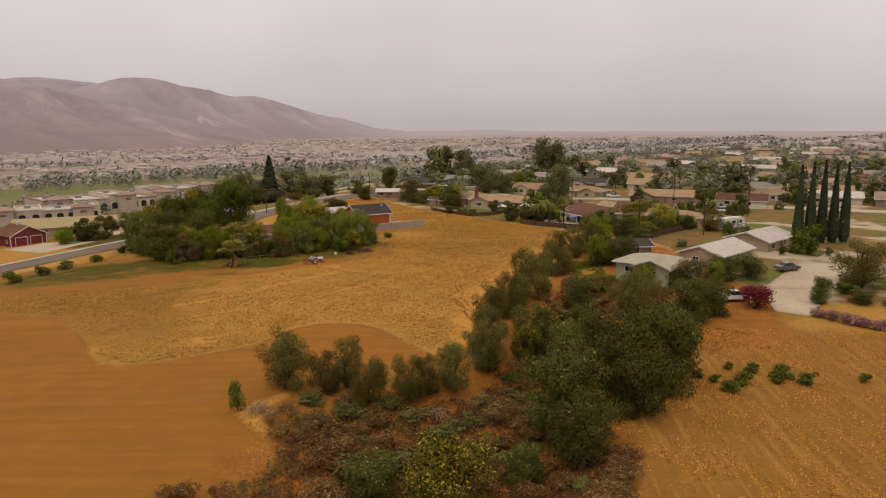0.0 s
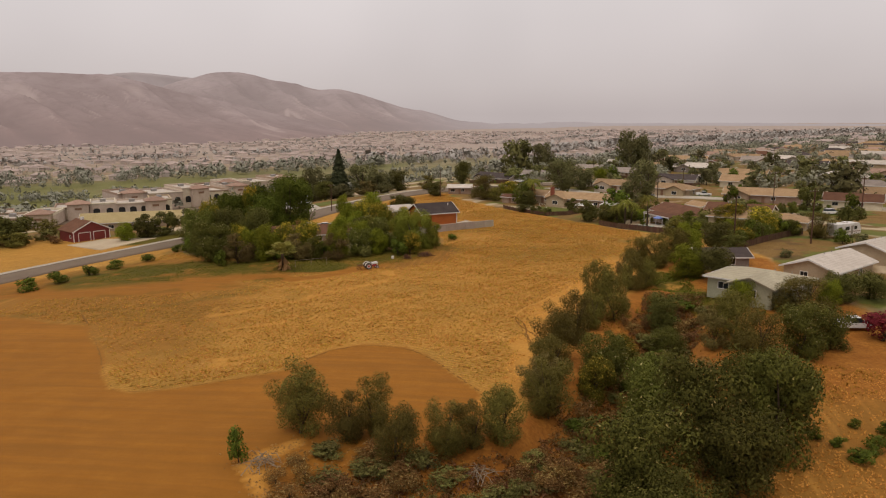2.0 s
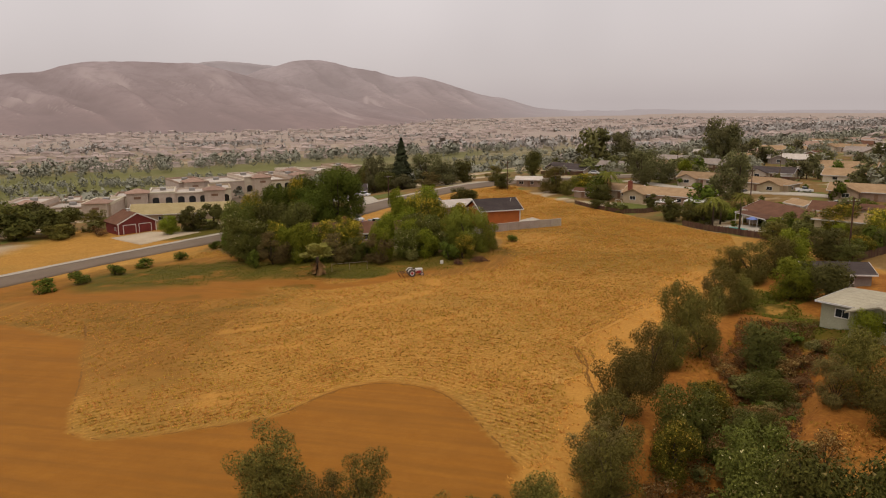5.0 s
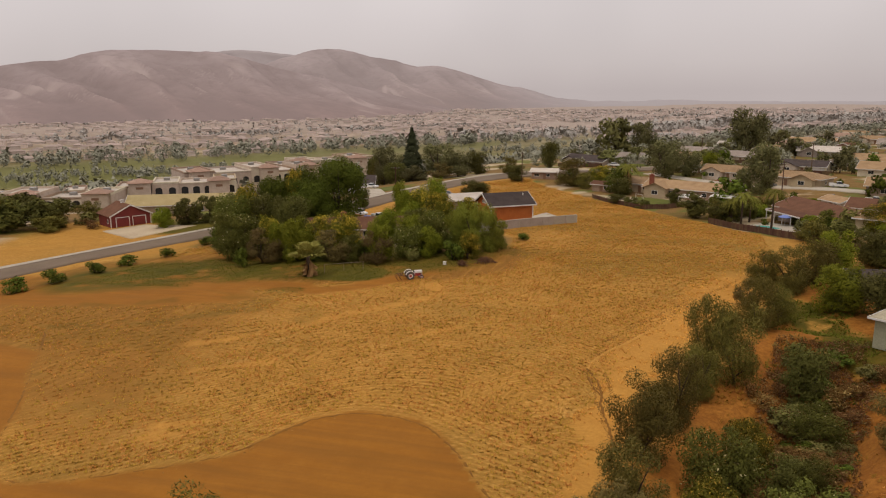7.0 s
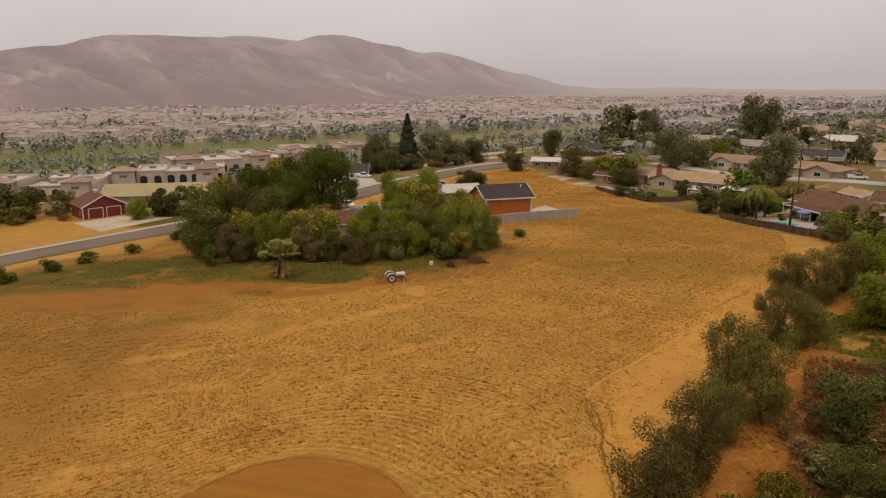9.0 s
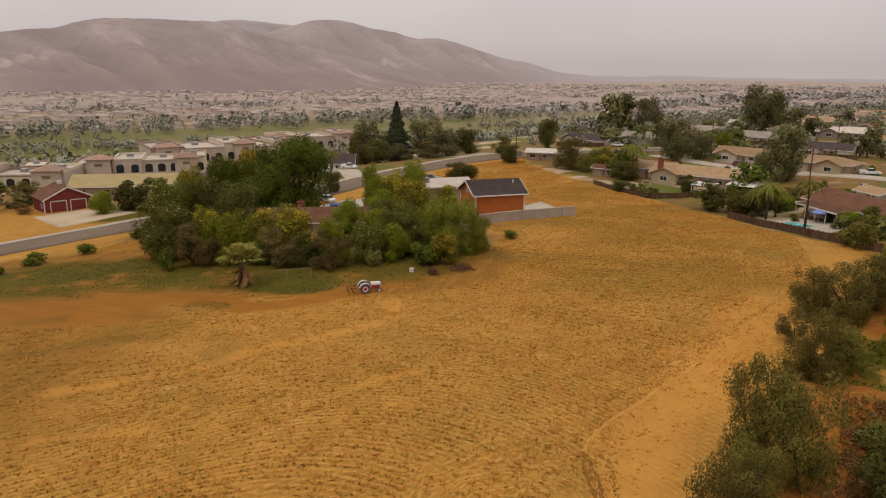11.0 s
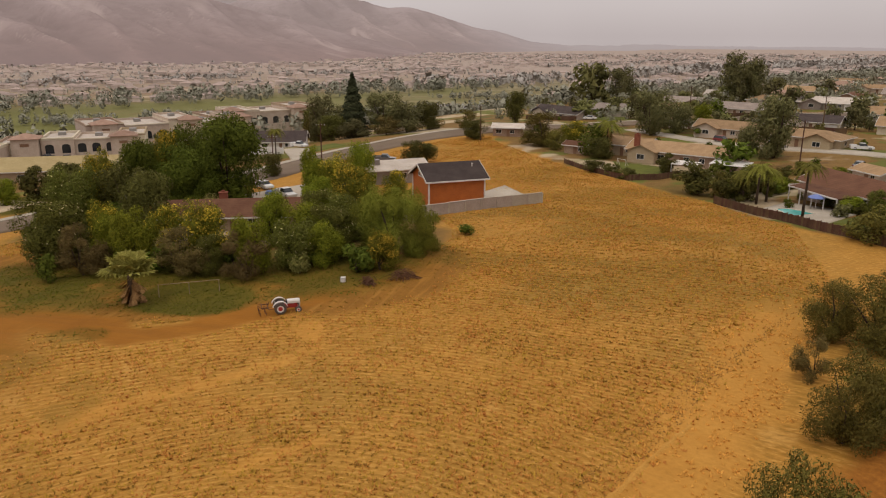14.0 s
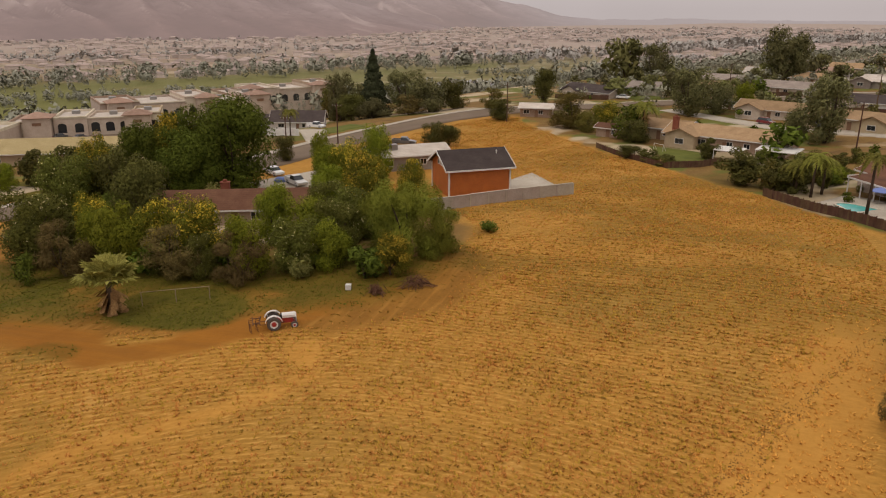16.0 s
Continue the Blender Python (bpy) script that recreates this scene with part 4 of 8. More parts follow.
KINDS = {
    # kind: (leaf material, lobes, lobe radius, lowest, leaf count, leaf size, aspect, trunk radius)
    "olive": ("olive_leaf", 34, 0.18, 0.08, 15000, 0.0195, 0.34, 0.03),
    "dome": ("green_leaf", 60, 0.18, 0.06, 24000, 0.0175, 0.55, 0.03),
    "bright": ("bright_leaf", 36, 0.20, 0.06, 13000, 0.021, 0.55, 0.03),
    "gully": ("gully_leaf", 34, 0.19, 0.08, 14000, 0.020, 0.5, 0.03),
    "dark": ("dark_leaf", 34, 0.20, 0.06, 8500, 0.025, 0.5, 0.03),
    "loquat": ("loquat_leaf", 34, 0.20, 0.08, 13000, 0.021, 0.5, 0.03),
    "citrus": ("citrus_leaf", 42, 0.19, 0.06, 14000, 0.0195, 0.5, 0.03),
    "thicket": ("thicket_leaf", 40, 0.18, 0.06, 15000, 0.019, 0.5, 0.03),
    "willow": ("willow_leaf", 22, 0.18, 0.08, 16000, 0.034, 0.13, 0.03),
    "bare": ("bare_twig", 22, 0.15, 0.10, 8000, 0.040, 0.12, 0.02),
    "olive_far": ("olive_leaf", 22, 0.20, 0.10, 4500, 0.036, 0.4, 0.03),
    "shrub_far": ("green_leaf", 10, 0.24, 0.16, 320, 0.10, 0.5, 0.03),
    "sage_far": ("sage_leaf", 10, 0.24, 0.16, 320, 0.10, 0.5, 0.03),
    "dark_far": ("dark_leaf", 24, 0.18, 0.10, 3200, 0.042, 0.5, 0.03),
    "citrus_far": ("citrus_leaf", 24, 0.18, 0.10, 4500, 0.034, 0.5, 0.03),
    "shrub": ("green_leaf", 10, 0.24, 0.16, 950, 0.062, 0.5, 0.03),
    "sage": ("sage_leaf", 10, 0.24, 0.16, 900, 0.066, 0.4, 0.03),
    "brush": ("brown_brush", 11, 0.23, 0.14, 1250, 0.055, 0.22, 0.02),
    "red_bush": ("red_leaf", 9, 0.27, 0.2, 2400, 0.04, 0.5, 0.03),
    "pink": ("pink_leaf", 8, 0.27, 0.2, 1900, 0.045, 0.5, 0.03),
    "far_round": ("hazed_dark", 14, 0.20, 0.15, 520, 0.080, 0.55, 0.03),
    "shade": ("hazed_dark", 30, 0.18, 0.12, 6500, 0.027, 0.5, 0.03),
    "far_green": ("hazed_green", 14, 0.20, 0.15, 560, 0.080, 0.6, 0.03),
    "gum": ("hazed_dark", 30, 0.17, 0.2, 5000, 0.035, 0.4, 0.03),
}
TREES = {}
BLOOMS = {"loquat": ("yellow_bloom", 0.20), "citrus": ("pale_bloom", 0.014), "gully": ("yellow_bloom", 0.06)}


def tree_meshes(kind, variant):
    if (kind, variant) in TREES:
        return TREES[kind, variant]
    rng = np.random.default_rng(sum(map(ord, kind)) * 7 + variant * 101)
    if kind in ("spruce", "cypress"):
        k = 5200 if kind == "spruce" else 5600
        z = rng.uniform(0.06 if kind == "spruce" else 0.02, 1, k) ** (1.15 if kind == "spruce" else 1)
        if kind == "spruce":
            tier = 0.72 + 0.28 * np.abs(np.sin(z * 26 + 0.6))
            r = 0.5 * (1 - z) ** 0.85 * tier
        else:
            r = 0.5 * np.minimum(1, z * 5 + 0.45) * (1 - z ** 1.5)
        a = rng.uniform(0, 2 * np.pi, k)
        r *= (1 - np.abs(rng.normal(size=k)) * (0.22 if kind == "spruce" else 0.14)) * (0.85 + 0.3 * fbm(a * 1.3, z * 9, 2, variant))
        c = np.stack([r * np.cos(a), r * np.sin(a), z - (0.10 * r if kind == "spruce" else 0)], 1)
        nrm = np.stack([np.cos(a), np.sin(a), np.full(k, 0.9)], 1) + 0.5 * rng.normal(size=(k, 3))
        nrm /= np.linalg.norm(nrm, axis=1)[:, None]
        crown = leaf_mesh(kind + "_crown", leaves(c, nrm, 0.42 if kind == "spruce" else 0.3, 0.4, rng, (0.1, 0.1, 0.048) if kind == "spruce" else (0.33, 0.33, 0.06)), M["needle"], 3, soft_normals(c, nrm))
        g = Geo().tube([(0, 0, -0.02), (0, 0, 0.5), (0, 0, 0.97)], [0.03, 0.02, 0.004])
    else:
        leaf, nl, lr, low, count, size, aspect, r0 = KINDS[kind]
        lobes = []
        flat = kind in ("shrub", "sage", "brush", "red_bush", "pink", "shrub_far", "sage_far")
        while len(lobes) < nl:
            a, q = rng.uniform(0, 2 * math.pi), math.sqrt(rng.uniform())
            z = rng.uniform(low, 0.98 - lr * 0.8)
            cap = math.sqrt(max(0.05, 1 - ((z - 0.45) / 0.62) ** 2)) * (0.5 - lr * 0.62)
            s = lr * rng.uniform(0.7, 1.2) * (0.75 if z > 0.7 else 1.0)
            lobes.append((q * cap * math.cos(a), q * cap * math.sin(a), z, s, s, s * (0.85 if not flat else 1.0)))
        c, nrm, billow = lobe_points(lobes, count, rng, 0.26)
        reach = np.percentile(np.hypot(c[:, 0], c[:, 1]), 96)
        c[:, :2] *= 0.5 / reach
        lo, hi = np.percentile(c[:, 2], 1), np.percentile(c[:, 2], 99)
        c[:, 2] = low * 0.35 + (c[:, 2] - lo) / (hi - lo) * (1 - low * 0.35)
        lobes = [(a * 0.5 / reach, b * 0.5 / reach, low * 0.35 + (z - lo) / (hi - lo) * (1 - low * 0.35), r, r, r) for a, b, z, r, _, _ in lobes]
        if kind == "willow":
            c[:, 2] -= rng.uniform(0, 0.10, len(c))
            nrm[:, 2] *= 0.25
            nrm /= np.linalg.norm(nrm, axis=1)[:, None]
        keep = c[:, 2] > 0.01
        v = leaves(c[keep], nrm[keep], size, aspect, rng)
        bloom = None
        if kind in BLOOMS:
            petal, share = BLOOMS[kind]
            patch = fbm(c[:, 0] * 6 + 5, c[:, 1] * 6 + c[:, 2] * 4, 2, 9)
            mask = (billow[:, 2] > -0.1) & (c[:, 2] > 0.35) & (rng.random(len(c)) < share * ramp01(0.35, 0.62, patch) * 2)
            bloom = (M[petal], mask[keep])
        crown = leaf_mesh(kind + "_crown", v, M[leaf], 3, soft_normals(c[keep], nrm[keep], billow[keep]), bloom)
        g = limbs(lobes, 0, max(0.12, low * 0.9), r0, rng, 7 if kind != "bare" else 12)
    TREES[kind, variant] = (g.mesh(kind + "_trunk", M["bark"], True), crown)
    return TREES[kind, variant]


WORDS = {
    "olive": ("olive_tree", "grey-green olive-like tree with a dense ragged crown", "tree"),
    "dome": ("broadleaf_tree", "large dark-green broadleaf tree with a domed crown", "tree"),
    "bright": ("broadleaf_tree", "fresh green broadleaf tree in the garden grove", "tree"),
    "dark": ("broadleaf_tree", "dark evergreen tree with a heavy rounded crown", "tree"),
    "loquat": ("loquat_tree", "yellow-flowering evergreen tree with dense leaves", "tree"),
    "gully": ("broadleaf_tree", "bushy tree with yellowish flower tips in the gully", "tree"),
    "citrus": ("broadleaf_tree", "leafy tree with pale blossom tips above the gully", "tree"),
    "thicket": ("broadleaf_tree", "deep green bushy tree in the shaded gully", "tree"),
    "willow": ("willow_tree", "feathery olive-green tree with fine hanging foliage", "tree"),
    "bare": ("bare_tree", "sparse grey-brown tree with mostly bare twigs", "tree"),
    "shrub": ("shrub", "low green shrub on dry ground", "shrub"),
    "sage": ("shrub", "pale grey-green shrub on the bank", "shrub"),
    "brush": ("dry_brush", "dry brown brush on the eroded bank", "shrub"),
    "red_bush": ("bougainvillea", "dark crimson flowering bush beside the driveway", "shrub"),
    "pink": ("hedge_bush", "dusty pink flowering hedge bush", "shrub"),
    "far_round": ("shade_tree", "dark shade tree between the houses", "tree"),
    "far_green": ("shade_tree", "green shade tree between the houses", "tree"),
    "shade": ("shade_tree", "large dark shade tree among the houses", "tree"),
    "gum": ("eucalyptus_tree", "tall dark eucalyptus with an open crown", "tree"),
    "spruce": ("spruce_tree", "tall dark conical conifer above the roofs", "tree"),
    "cypress": ("cypress_tree", "tall narrow dark Italian cypress in a row", "tree"),
}


def plant(kind, x, y, h, w, variant=0, group="", dz=0.0, label=""):
    name, text, cat = WORDS[kind]
    turn = (x * 37.3 + y * 91.7) % 360
    ob = thing(name, x, y, turn, hz(x, y) + dz, label or text, cat, group, (w, w * 0.94, h))
    finer = {"olive": "olive_far", "dark": "dark_far", "citrus": "citrus_far", "shrub": "shrub_far", "sage": "sage_far"}
    trunk, crown = tree_meshes(finer.get(kind, kind) if y > 186 and abs(x + 66) > 48 else kind, variant % 3)
    part("trunk", trunk, None, ob)
    part("crown", crown, None, ob)
    return ob


def frond(g, root, azimuth, rise, length, droop, width, leaflets, rng):
    """An arching palm frond with paired leaflets."""
    ca, sa = math.cos(azimuth), math.sin(azimuth)
    last = Vector(root)
    for k in range(1, leaflets + 1):
        t = k / leaflets
        out = length * t * math.cos(rise * (1 - t))
        up = length * (math.sin(rise) * t - droop * t * t)
        p = Vector((root[0] + ca * out, root[1] + sa * out, root[2] + up))
        w = width * math.sin(math.pi * min(1, 0.12 + t * 0.88)) * rng.uniform(0.8, 1.1)
        for s in (-1, 1):
            q = p + Vector((-sa * s * w + ca * w * 0.6, ca * s * w + sa * w * 0.6, -w * rng.uniform(0.2, 0.6)))
            g.face([last, p, q])
        last = p


def palm(x, y, h, crown_r, trunk_r, fan, label, seed, skirt=False):
    rng = np.random.default_rng(seed)
    ob = thing("palm_tree", x, y, 0, None, label, "palm")
    g = Geo().tube([(0, 0, -0.3), (0.05, 0, h * 0.5), (0.1, 0.05, h)], [trunk_r * 1.3, trunk_r, trunk_r * 0.9], 9)
    part("trunk", g, M["bark"], ob, "", True)
    g = Geo()
    for k in range(15 if fan else 34):
        a = k * 2.39996 + rng.uniform(-0.2, 0.2)
        rise = rng.uniform(-0.1, 1.25) if fan else rng.uniform(0.45, 1.35)
        if fan:
            stem = crown_r * rng.uniform(0.40, 0.62)
            d = Vector((math.cos(a) * math.cos(rise), math.sin(a) * math.cos(rise), math.sin(rise)))
            hub = Vector((0.1, 0.05, h)) + d * stem
            side = d.cross(Vector((0, 0, 1))).normalized()
            up = side.cross(d)
            g.tube([(0.1, 0.05, h), tuple(hub)], [0.025, 0.015], 4)
            for i in range(13):
                b = (i - 6) / 6 * 1.75
                tip = hub + (d * math.cos(b) + side * math.sin(b)) * crown_r * 0.58 - Vector((0, 0, crown_r * 0.10 * rng.uniform(0.5, 1.6)))
                b2, b3 = b - 0.2, b + 0.2
                m1 = hub + (d * math.cos(b2) + side * math.sin(b2)) * crown_r * 0.36
                m2 = hub + (d * math.cos(b3) + side * math.sin(b3)) * crown_r * 0.36
                g.face([hub, m1, tip, m2])
        else:
            frond(g, (0.1, 0.05, h), a, rise, crown_r * 1.3, rng.uniform(1.0, 1.7), crown_r * 0.22, 18, rng)
    part("fronds", g, M["palm_leaf" if fan else "feather_palm"], ob, "arching green fronds")
    if skirt:
        g = Geo()
        for k in range(60):
            a, z = rng.uniform(0, 6.28), h * rng.uniform(0.35, 0.95)
            out = crown_r * rng.uniform(0.25, 0.5)
            p = (0.1 + math.cos(a) * out, 0.05 + math.sin(a) * out, z - crown_r * rng.uniform(0.3, 0.6))
            s = (-math.sin(a) * 0.3, math.cos(a) * 0.3)
            g.face([(0.1 + s[0] * 0.2, s[1] * 0.2, z), (p[0] + s[0], p[1] + s[1], p[2]), (p[0] - s[0], p[1] - s[1], p[2] - 0.2)])
        part("dead_fronds", g, M["dead_frond"], ob, "hanging dry brown fronds")
    return ob


# trees along the field's edge and the gully
for k, (x, y, h, w) in enumerate(((-26.6, 77.8, 6.7, 6.2), (-21.6, 76.8, 4.6, 4.2), (-19.4, 78.5, 5.7, 4.1), (-16.4, 74.2, 5.8, 4.7), (-12.1, 76.4, 4.9, 4.2), (-9.9, 77.5, 4.3, 3.8),
                                  (-7.2, 79.6, 5.2, 4.8), (-3.4, 87.0, 6.0, 5.2), (-3.6, 94.5, 5.6, 5.4), (-3.4, 103.6, 6.6, 5.6), (-0.9, 110.5, 6.8, 4.9), (1.8, 123.8, 8.4, 4.8), (4.6, 122.6, 8.0, 5.8),
                                  (1.2, 117.6, 5.0, 4.2), (8.0, 142.0, 6.4, 5.4), (10.8, 144.6, 4.6, 4.4), (10.5, 160.4, 5.4, 5.0), (13.8, 158.5, 6.4, 6.6), (17.5, 163.0, 6.4, 6.6))):
    plant("olive", x, y, h, w, k, "trees along the field edge")
for k, (kind, x, y, h, w) in enumerate((
        ("thicket", 4.5, 71, 8.6, 8.4), ("thicket", 10.5, 78.5, 9.8, 8.4), ("thicket", 16.5, 80, 9.6, 8.4), ("thicket", 6.0, 64.5, 6.6, 6.6), ("citrus", 2.5, 101.2, 6.2, 6.0), ("gully", 5.0, 110.5, 4.6, 4.3), ("gully", 1.6, 96.5, 5.0, 4.6), ("citrus", 7.8, 95.5, 6.4, 6.4), ("dark", 7.8, 107.2, 3.6, 3.4), ("thicket", 9.9, 108.1, 2.8, 3.2), ("citrus", 11.8, 118.1, 3.4, 5.6), ("brush", 14.9, 126.0, 2.6, 4.4), ("brush", 13.2, 97.0, 3.4, 3.6), ("bright", 18.3, 149.5, 6.0, 7.4),
        ("citrus", 6.5, 84.5, 8.0, 6.6), ("gully", -5.8, 57.0, 7.0, 8.5), ("brush", -4.0, 61.0, 1.8, 4.0), ("citrus", -13.5, 60.5, 4.2, 5.0), ("brush", -17.5, 57.0, 2.2, 5.0), ("sage", -15.5, 62.0, 2.4, 5.0), ("brush", -19.0, 63.0, 2.0, 5.0), ("brush", -20.5, 69.0, 1.8, 5.0), ("sage", -11.5, 65.0, 2.0, 4.5), ("dark", 12.1, 127.6, 6.0, 5.4), ("citrus", 0.4, 63.5, 4.2, 3.8),
        ("bare", -4.2, 90.0, 5.0, 5.0), ("bare", 7.5, 151.6, 3.8, 3.0), ("olive", 19.6, 112.0, 7.2, 6.8), ("olive", 20.7, 105.5, 6.5, 6.0), ("citrus", 26.6, 109.7, 6.6, 6.8), ("thicket", 31.2, 113.2, 5.1, 5.7), ("bare", 16.5, 111, 5.0, 4.5), ("thicket", 17.8, 85, 7.6, 7.2), ("thicket", 12.2, 72.5, 7.0, 7.2),
        ("bright", 20.5, 168, 6.6, 7.0), ("olive", 31.2, 126.5, 5.6, 8.4), ("dark", 38.6, 133.6, 4.2, 6.2), ("dark", 43.2, 135.2, 4.0, 6.4), ("bright", 35.8, 130.2, 4.0, 3.6), ("bright", 23.6, 130.4, 4.0, 4.0),
        ("olive", 61.5, 131.0, 8.0, 10.0), ("shrub", 57, 127, 2.0, 4.5), ("olive", 70, 128, 6, 8), ("dark", 22.5, 147, 5.5, 6.5), ("dark", 19.0, 150, 5.0, 5.0), ("dark", 27, 174, 5.5, 6.5), ("olive", 33, 182, 5, 6))):
    plant(kind, x, y, h, w, k)
rng = np.random.default_rng(5)
for k in range(220):
    a = rng.uniform(0, 0.97)
    i = int(a * (len(GULLY) - 1))
    t = a * (len(GULLY) - 1) - i
    x = GULLY[i][0] * (1 - t) + GULLY[i + 1][0] * t + rng.normal(0, 8.0 if a < 0.45 else 3.5)
    y = GULLY[i][1] * (1 - t) + GULLY[i + 1][1] * t + rng.normal(0, 2)
    if y < 34 or (x > 8.5 and y < 70) or (x < -23 and y > 62):
        continue
    kind = ("brush", "sage", "brush", "brush", "brush")[k % 5] if y < 84 else ("brush", "sage", "brush", "shrub", "brush")[k % 5]
    plant(kind, x, y, rng.uniform(0.6, 1.8), rng.uniform(1.6, 4.2), k, "brush on the gully banks")
for k, (x, y, h, w) in enumerate(((24, 80, 1.2, 2.6), (26, 82.5, 1.4, 2.4), (23, 83, 1.0, 1.6), (28.5, 87, 1.2, 1.8), (31.5, 85, 1.5, 2.6), (33.5, 83, 1.4, 2.6), (30, 83.5, 1.3, 2.0),
                                  (40.4, 84.3, 1.0, 1.6), (21.5, 84.5, 1.0, 1.6), (26, 88, 0.9, 1.2), (-29.8, 71.2, 3.2, 1.8), (8.5, 58, 1.8, 4.0), (6.5, 54, 2.0, 4.4))):
    plant("shrub" if k < 11 else "brush", x, y, h, w, k, "shrubs on the bank")
rng = np.random.default_rng(58)
for k in range(46):
    x, y = rng.uniform(-26, -4), rng.uniform(64, 75.5)
    plant(("brush", "brush", "sage", "brush")[k % 4], x, y, rng.uniform(0.8, 1.9), rng.uniform(2.0, 4.0), k, "brush on the gully banks")
for k in range(9):
    plant("brush", 9.5 - k * 0.6, 62.5 - k * 2.4, 1.6, 3.2, k, "dry hedge along the ditch")
plant("red_bush", 38.9, 117.4, 3.6, 5.6, 0)
for k in range(8):
    plant("pink", 47.0 + k * 1.55, 113.0 - k * 1.5, 1.6, 2.8, k, "pink hedge beside the drive")
for k, (x, y, h, w) in enumerate(((50.2, 121, 2.6, 3.2), (52.0, 124.5, 3.4, 3.0), (57, 121, 2.2, 4.0), (62, 119, 2.0, 5.0))):
    plant("dark", x, y, h, w, k)
for k in range(5):
    plant("cypress", 63.3 + k * 2.85, 165.0 + k * 0.9, 17.4 + (k * 7 % 3) * 0.5, 2.7, k, "row of cypresses")

# the garden grove round the brown-roofed house
for k, (kind, x, y, h, w) in enumerate((
        ("citrus", -82.5, 167.0, 8.8, 9.2), ("shrub", -77.0, 160.6, 3.3, 2.9), ("bare", -74.6, 163.8, 6.4, 6.8), ("loquat", -79.6, 173.5, 7.2, 5.4), ("bright", -69.0, 166.0, 7.8, 6.2), ("bright", -73.5, 168.5, 6.6, 5.0),
        ("loquat", -61.3, 170.0, 8.2, 6.6), ("loquat", -66.0, 169.2, 7.6, 5.6), ("bare", -61.6, 166.0, 5.6, 7.4), ("citrus", -57.6, 166.4, 5.0, 3.6), ("bare", -52.8, 166.2, 5.6, 6.2),
        ("bright", -53.0, 168.6, 6.8, 5.2), ("bright", -56.6, 180.0, 7.4, 5.0), ("citrus", -48.8, 171.6, 5.8, 6.4), ("bright", -51.3, 177.5, 6.6, 6.0), ("citrus", -46.2, 176.0, 6.8, 6.0), ("bright", -45.4, 172.4, 5.4, 5.0),
        ("shrub", -40.0, 170.4, 3.6, 4.4), ("loquat", -37.6, 172.0, 4.8, 4.4), ("willow", -38.2, 178.4, 9.2, 8.2), ("willow", -34.6, 179.6, 6.2, 5.6), ("willow", -42.0, 181.5, 7.4, 6.0),
        ("citrus", -48.2, 184.0, 6.6, 6.0), ("loquat", -50.5, 195.0, 8.6, 6.6), ("loquat", -57.5, 206.0, 9.1, 6.9), ("bright", -66.1, 212.0, 9.4, 4.8), ("bright", -63.6, 209.0, 7.6, 5.6), ("bright", -60.1, 222.0, 9.4, 5.2),
        ("loquat", -47.4, 204.0, 6.8, 4.4), ("citrus", -53.2, 200.0, 7.0, 6.0), ("citrus", -53.4, 188.0, 6.4, 5.6), ("bright", -58.5, 199.5, 6.4, 5.6), ("dark", -78.2, 181.5, 9.8, 7.4), ("citrus", -89.0, 174.5, 6.6, 7.0),
        ("dome", -79.6, 206.0, 15.4, 13.0), ("dome", -88.8, 209.0, 13.0, 11.5), ("dome", -84.5, 201.5, 11.0, 10.5), ("dome", -95.6, 205.5, 11.4, 10.0), ("loquat", -89.6, 204.5, 13.4, 6.2), ("loquat", -96.6, 194.0, 11.2, 6.8),
        ("citrus", -96.5, 187.0, 9.6, 8.2), ("dark", -90.5, 192.0, 9.0, 8.0), ("dark", -101.5, 192.5, 7.4, 7.5), ("citrus", -103.5, 199.5, 7.0, 7.0), ("dark", -86.5, 235.0, 5.2, 4.2), ("dark", -62.0, 258.0, 5.0, 6.0), ("dark", -59.0, 260.0, 4.4, 5.0))):
    plant(kind, x, y, h, w, k, "garden grove")
palm(-60.8, 155.4, 3.4, 3.2, 0.34, True, "stout fan palm with a ragged dry skirt", 3, True)
plant("shrub", -31.6, 191.0, 1.5, 2.6, 1)
for k, (x, y) in enumerate(((-107.5, 139.5), (-105.5, 146.0), (-104.0, 153.5), (-102.5, 160.5), (-99.5, 168), (-110.5, 130))):
    plant("shrub", x, y, 2.6 - 0.2 * k, 4.6 - 0.3 * k, k, "shrubs on the road verge")

rng = np.random.default_rng(66)
for k in range(44):
    a, q = rng.uniform(0, 6.283), math.sqrt(rng.uniform(0.05, 1))
    x, y = -66 + 33 * q * math.cos(a), 181 + 15 * q * math.sin(a)
    if math.hypot((x + 69.5) * 0.91 + (y - 191) * 0.41, 2.4 * ((y - 191) * 0.91 - (x + 69.5) * 0.41)) < 14:
        continue
    plant(("shrub", "citrus", "shrub", "sage")[k % 4], x, y, rng.uniform(1.6, 4.2), rng.uniform(2.6, 4.8), k, "undergrowth of the grove", label="leafy undergrowth between the garden trees")

# ---- buildings ----


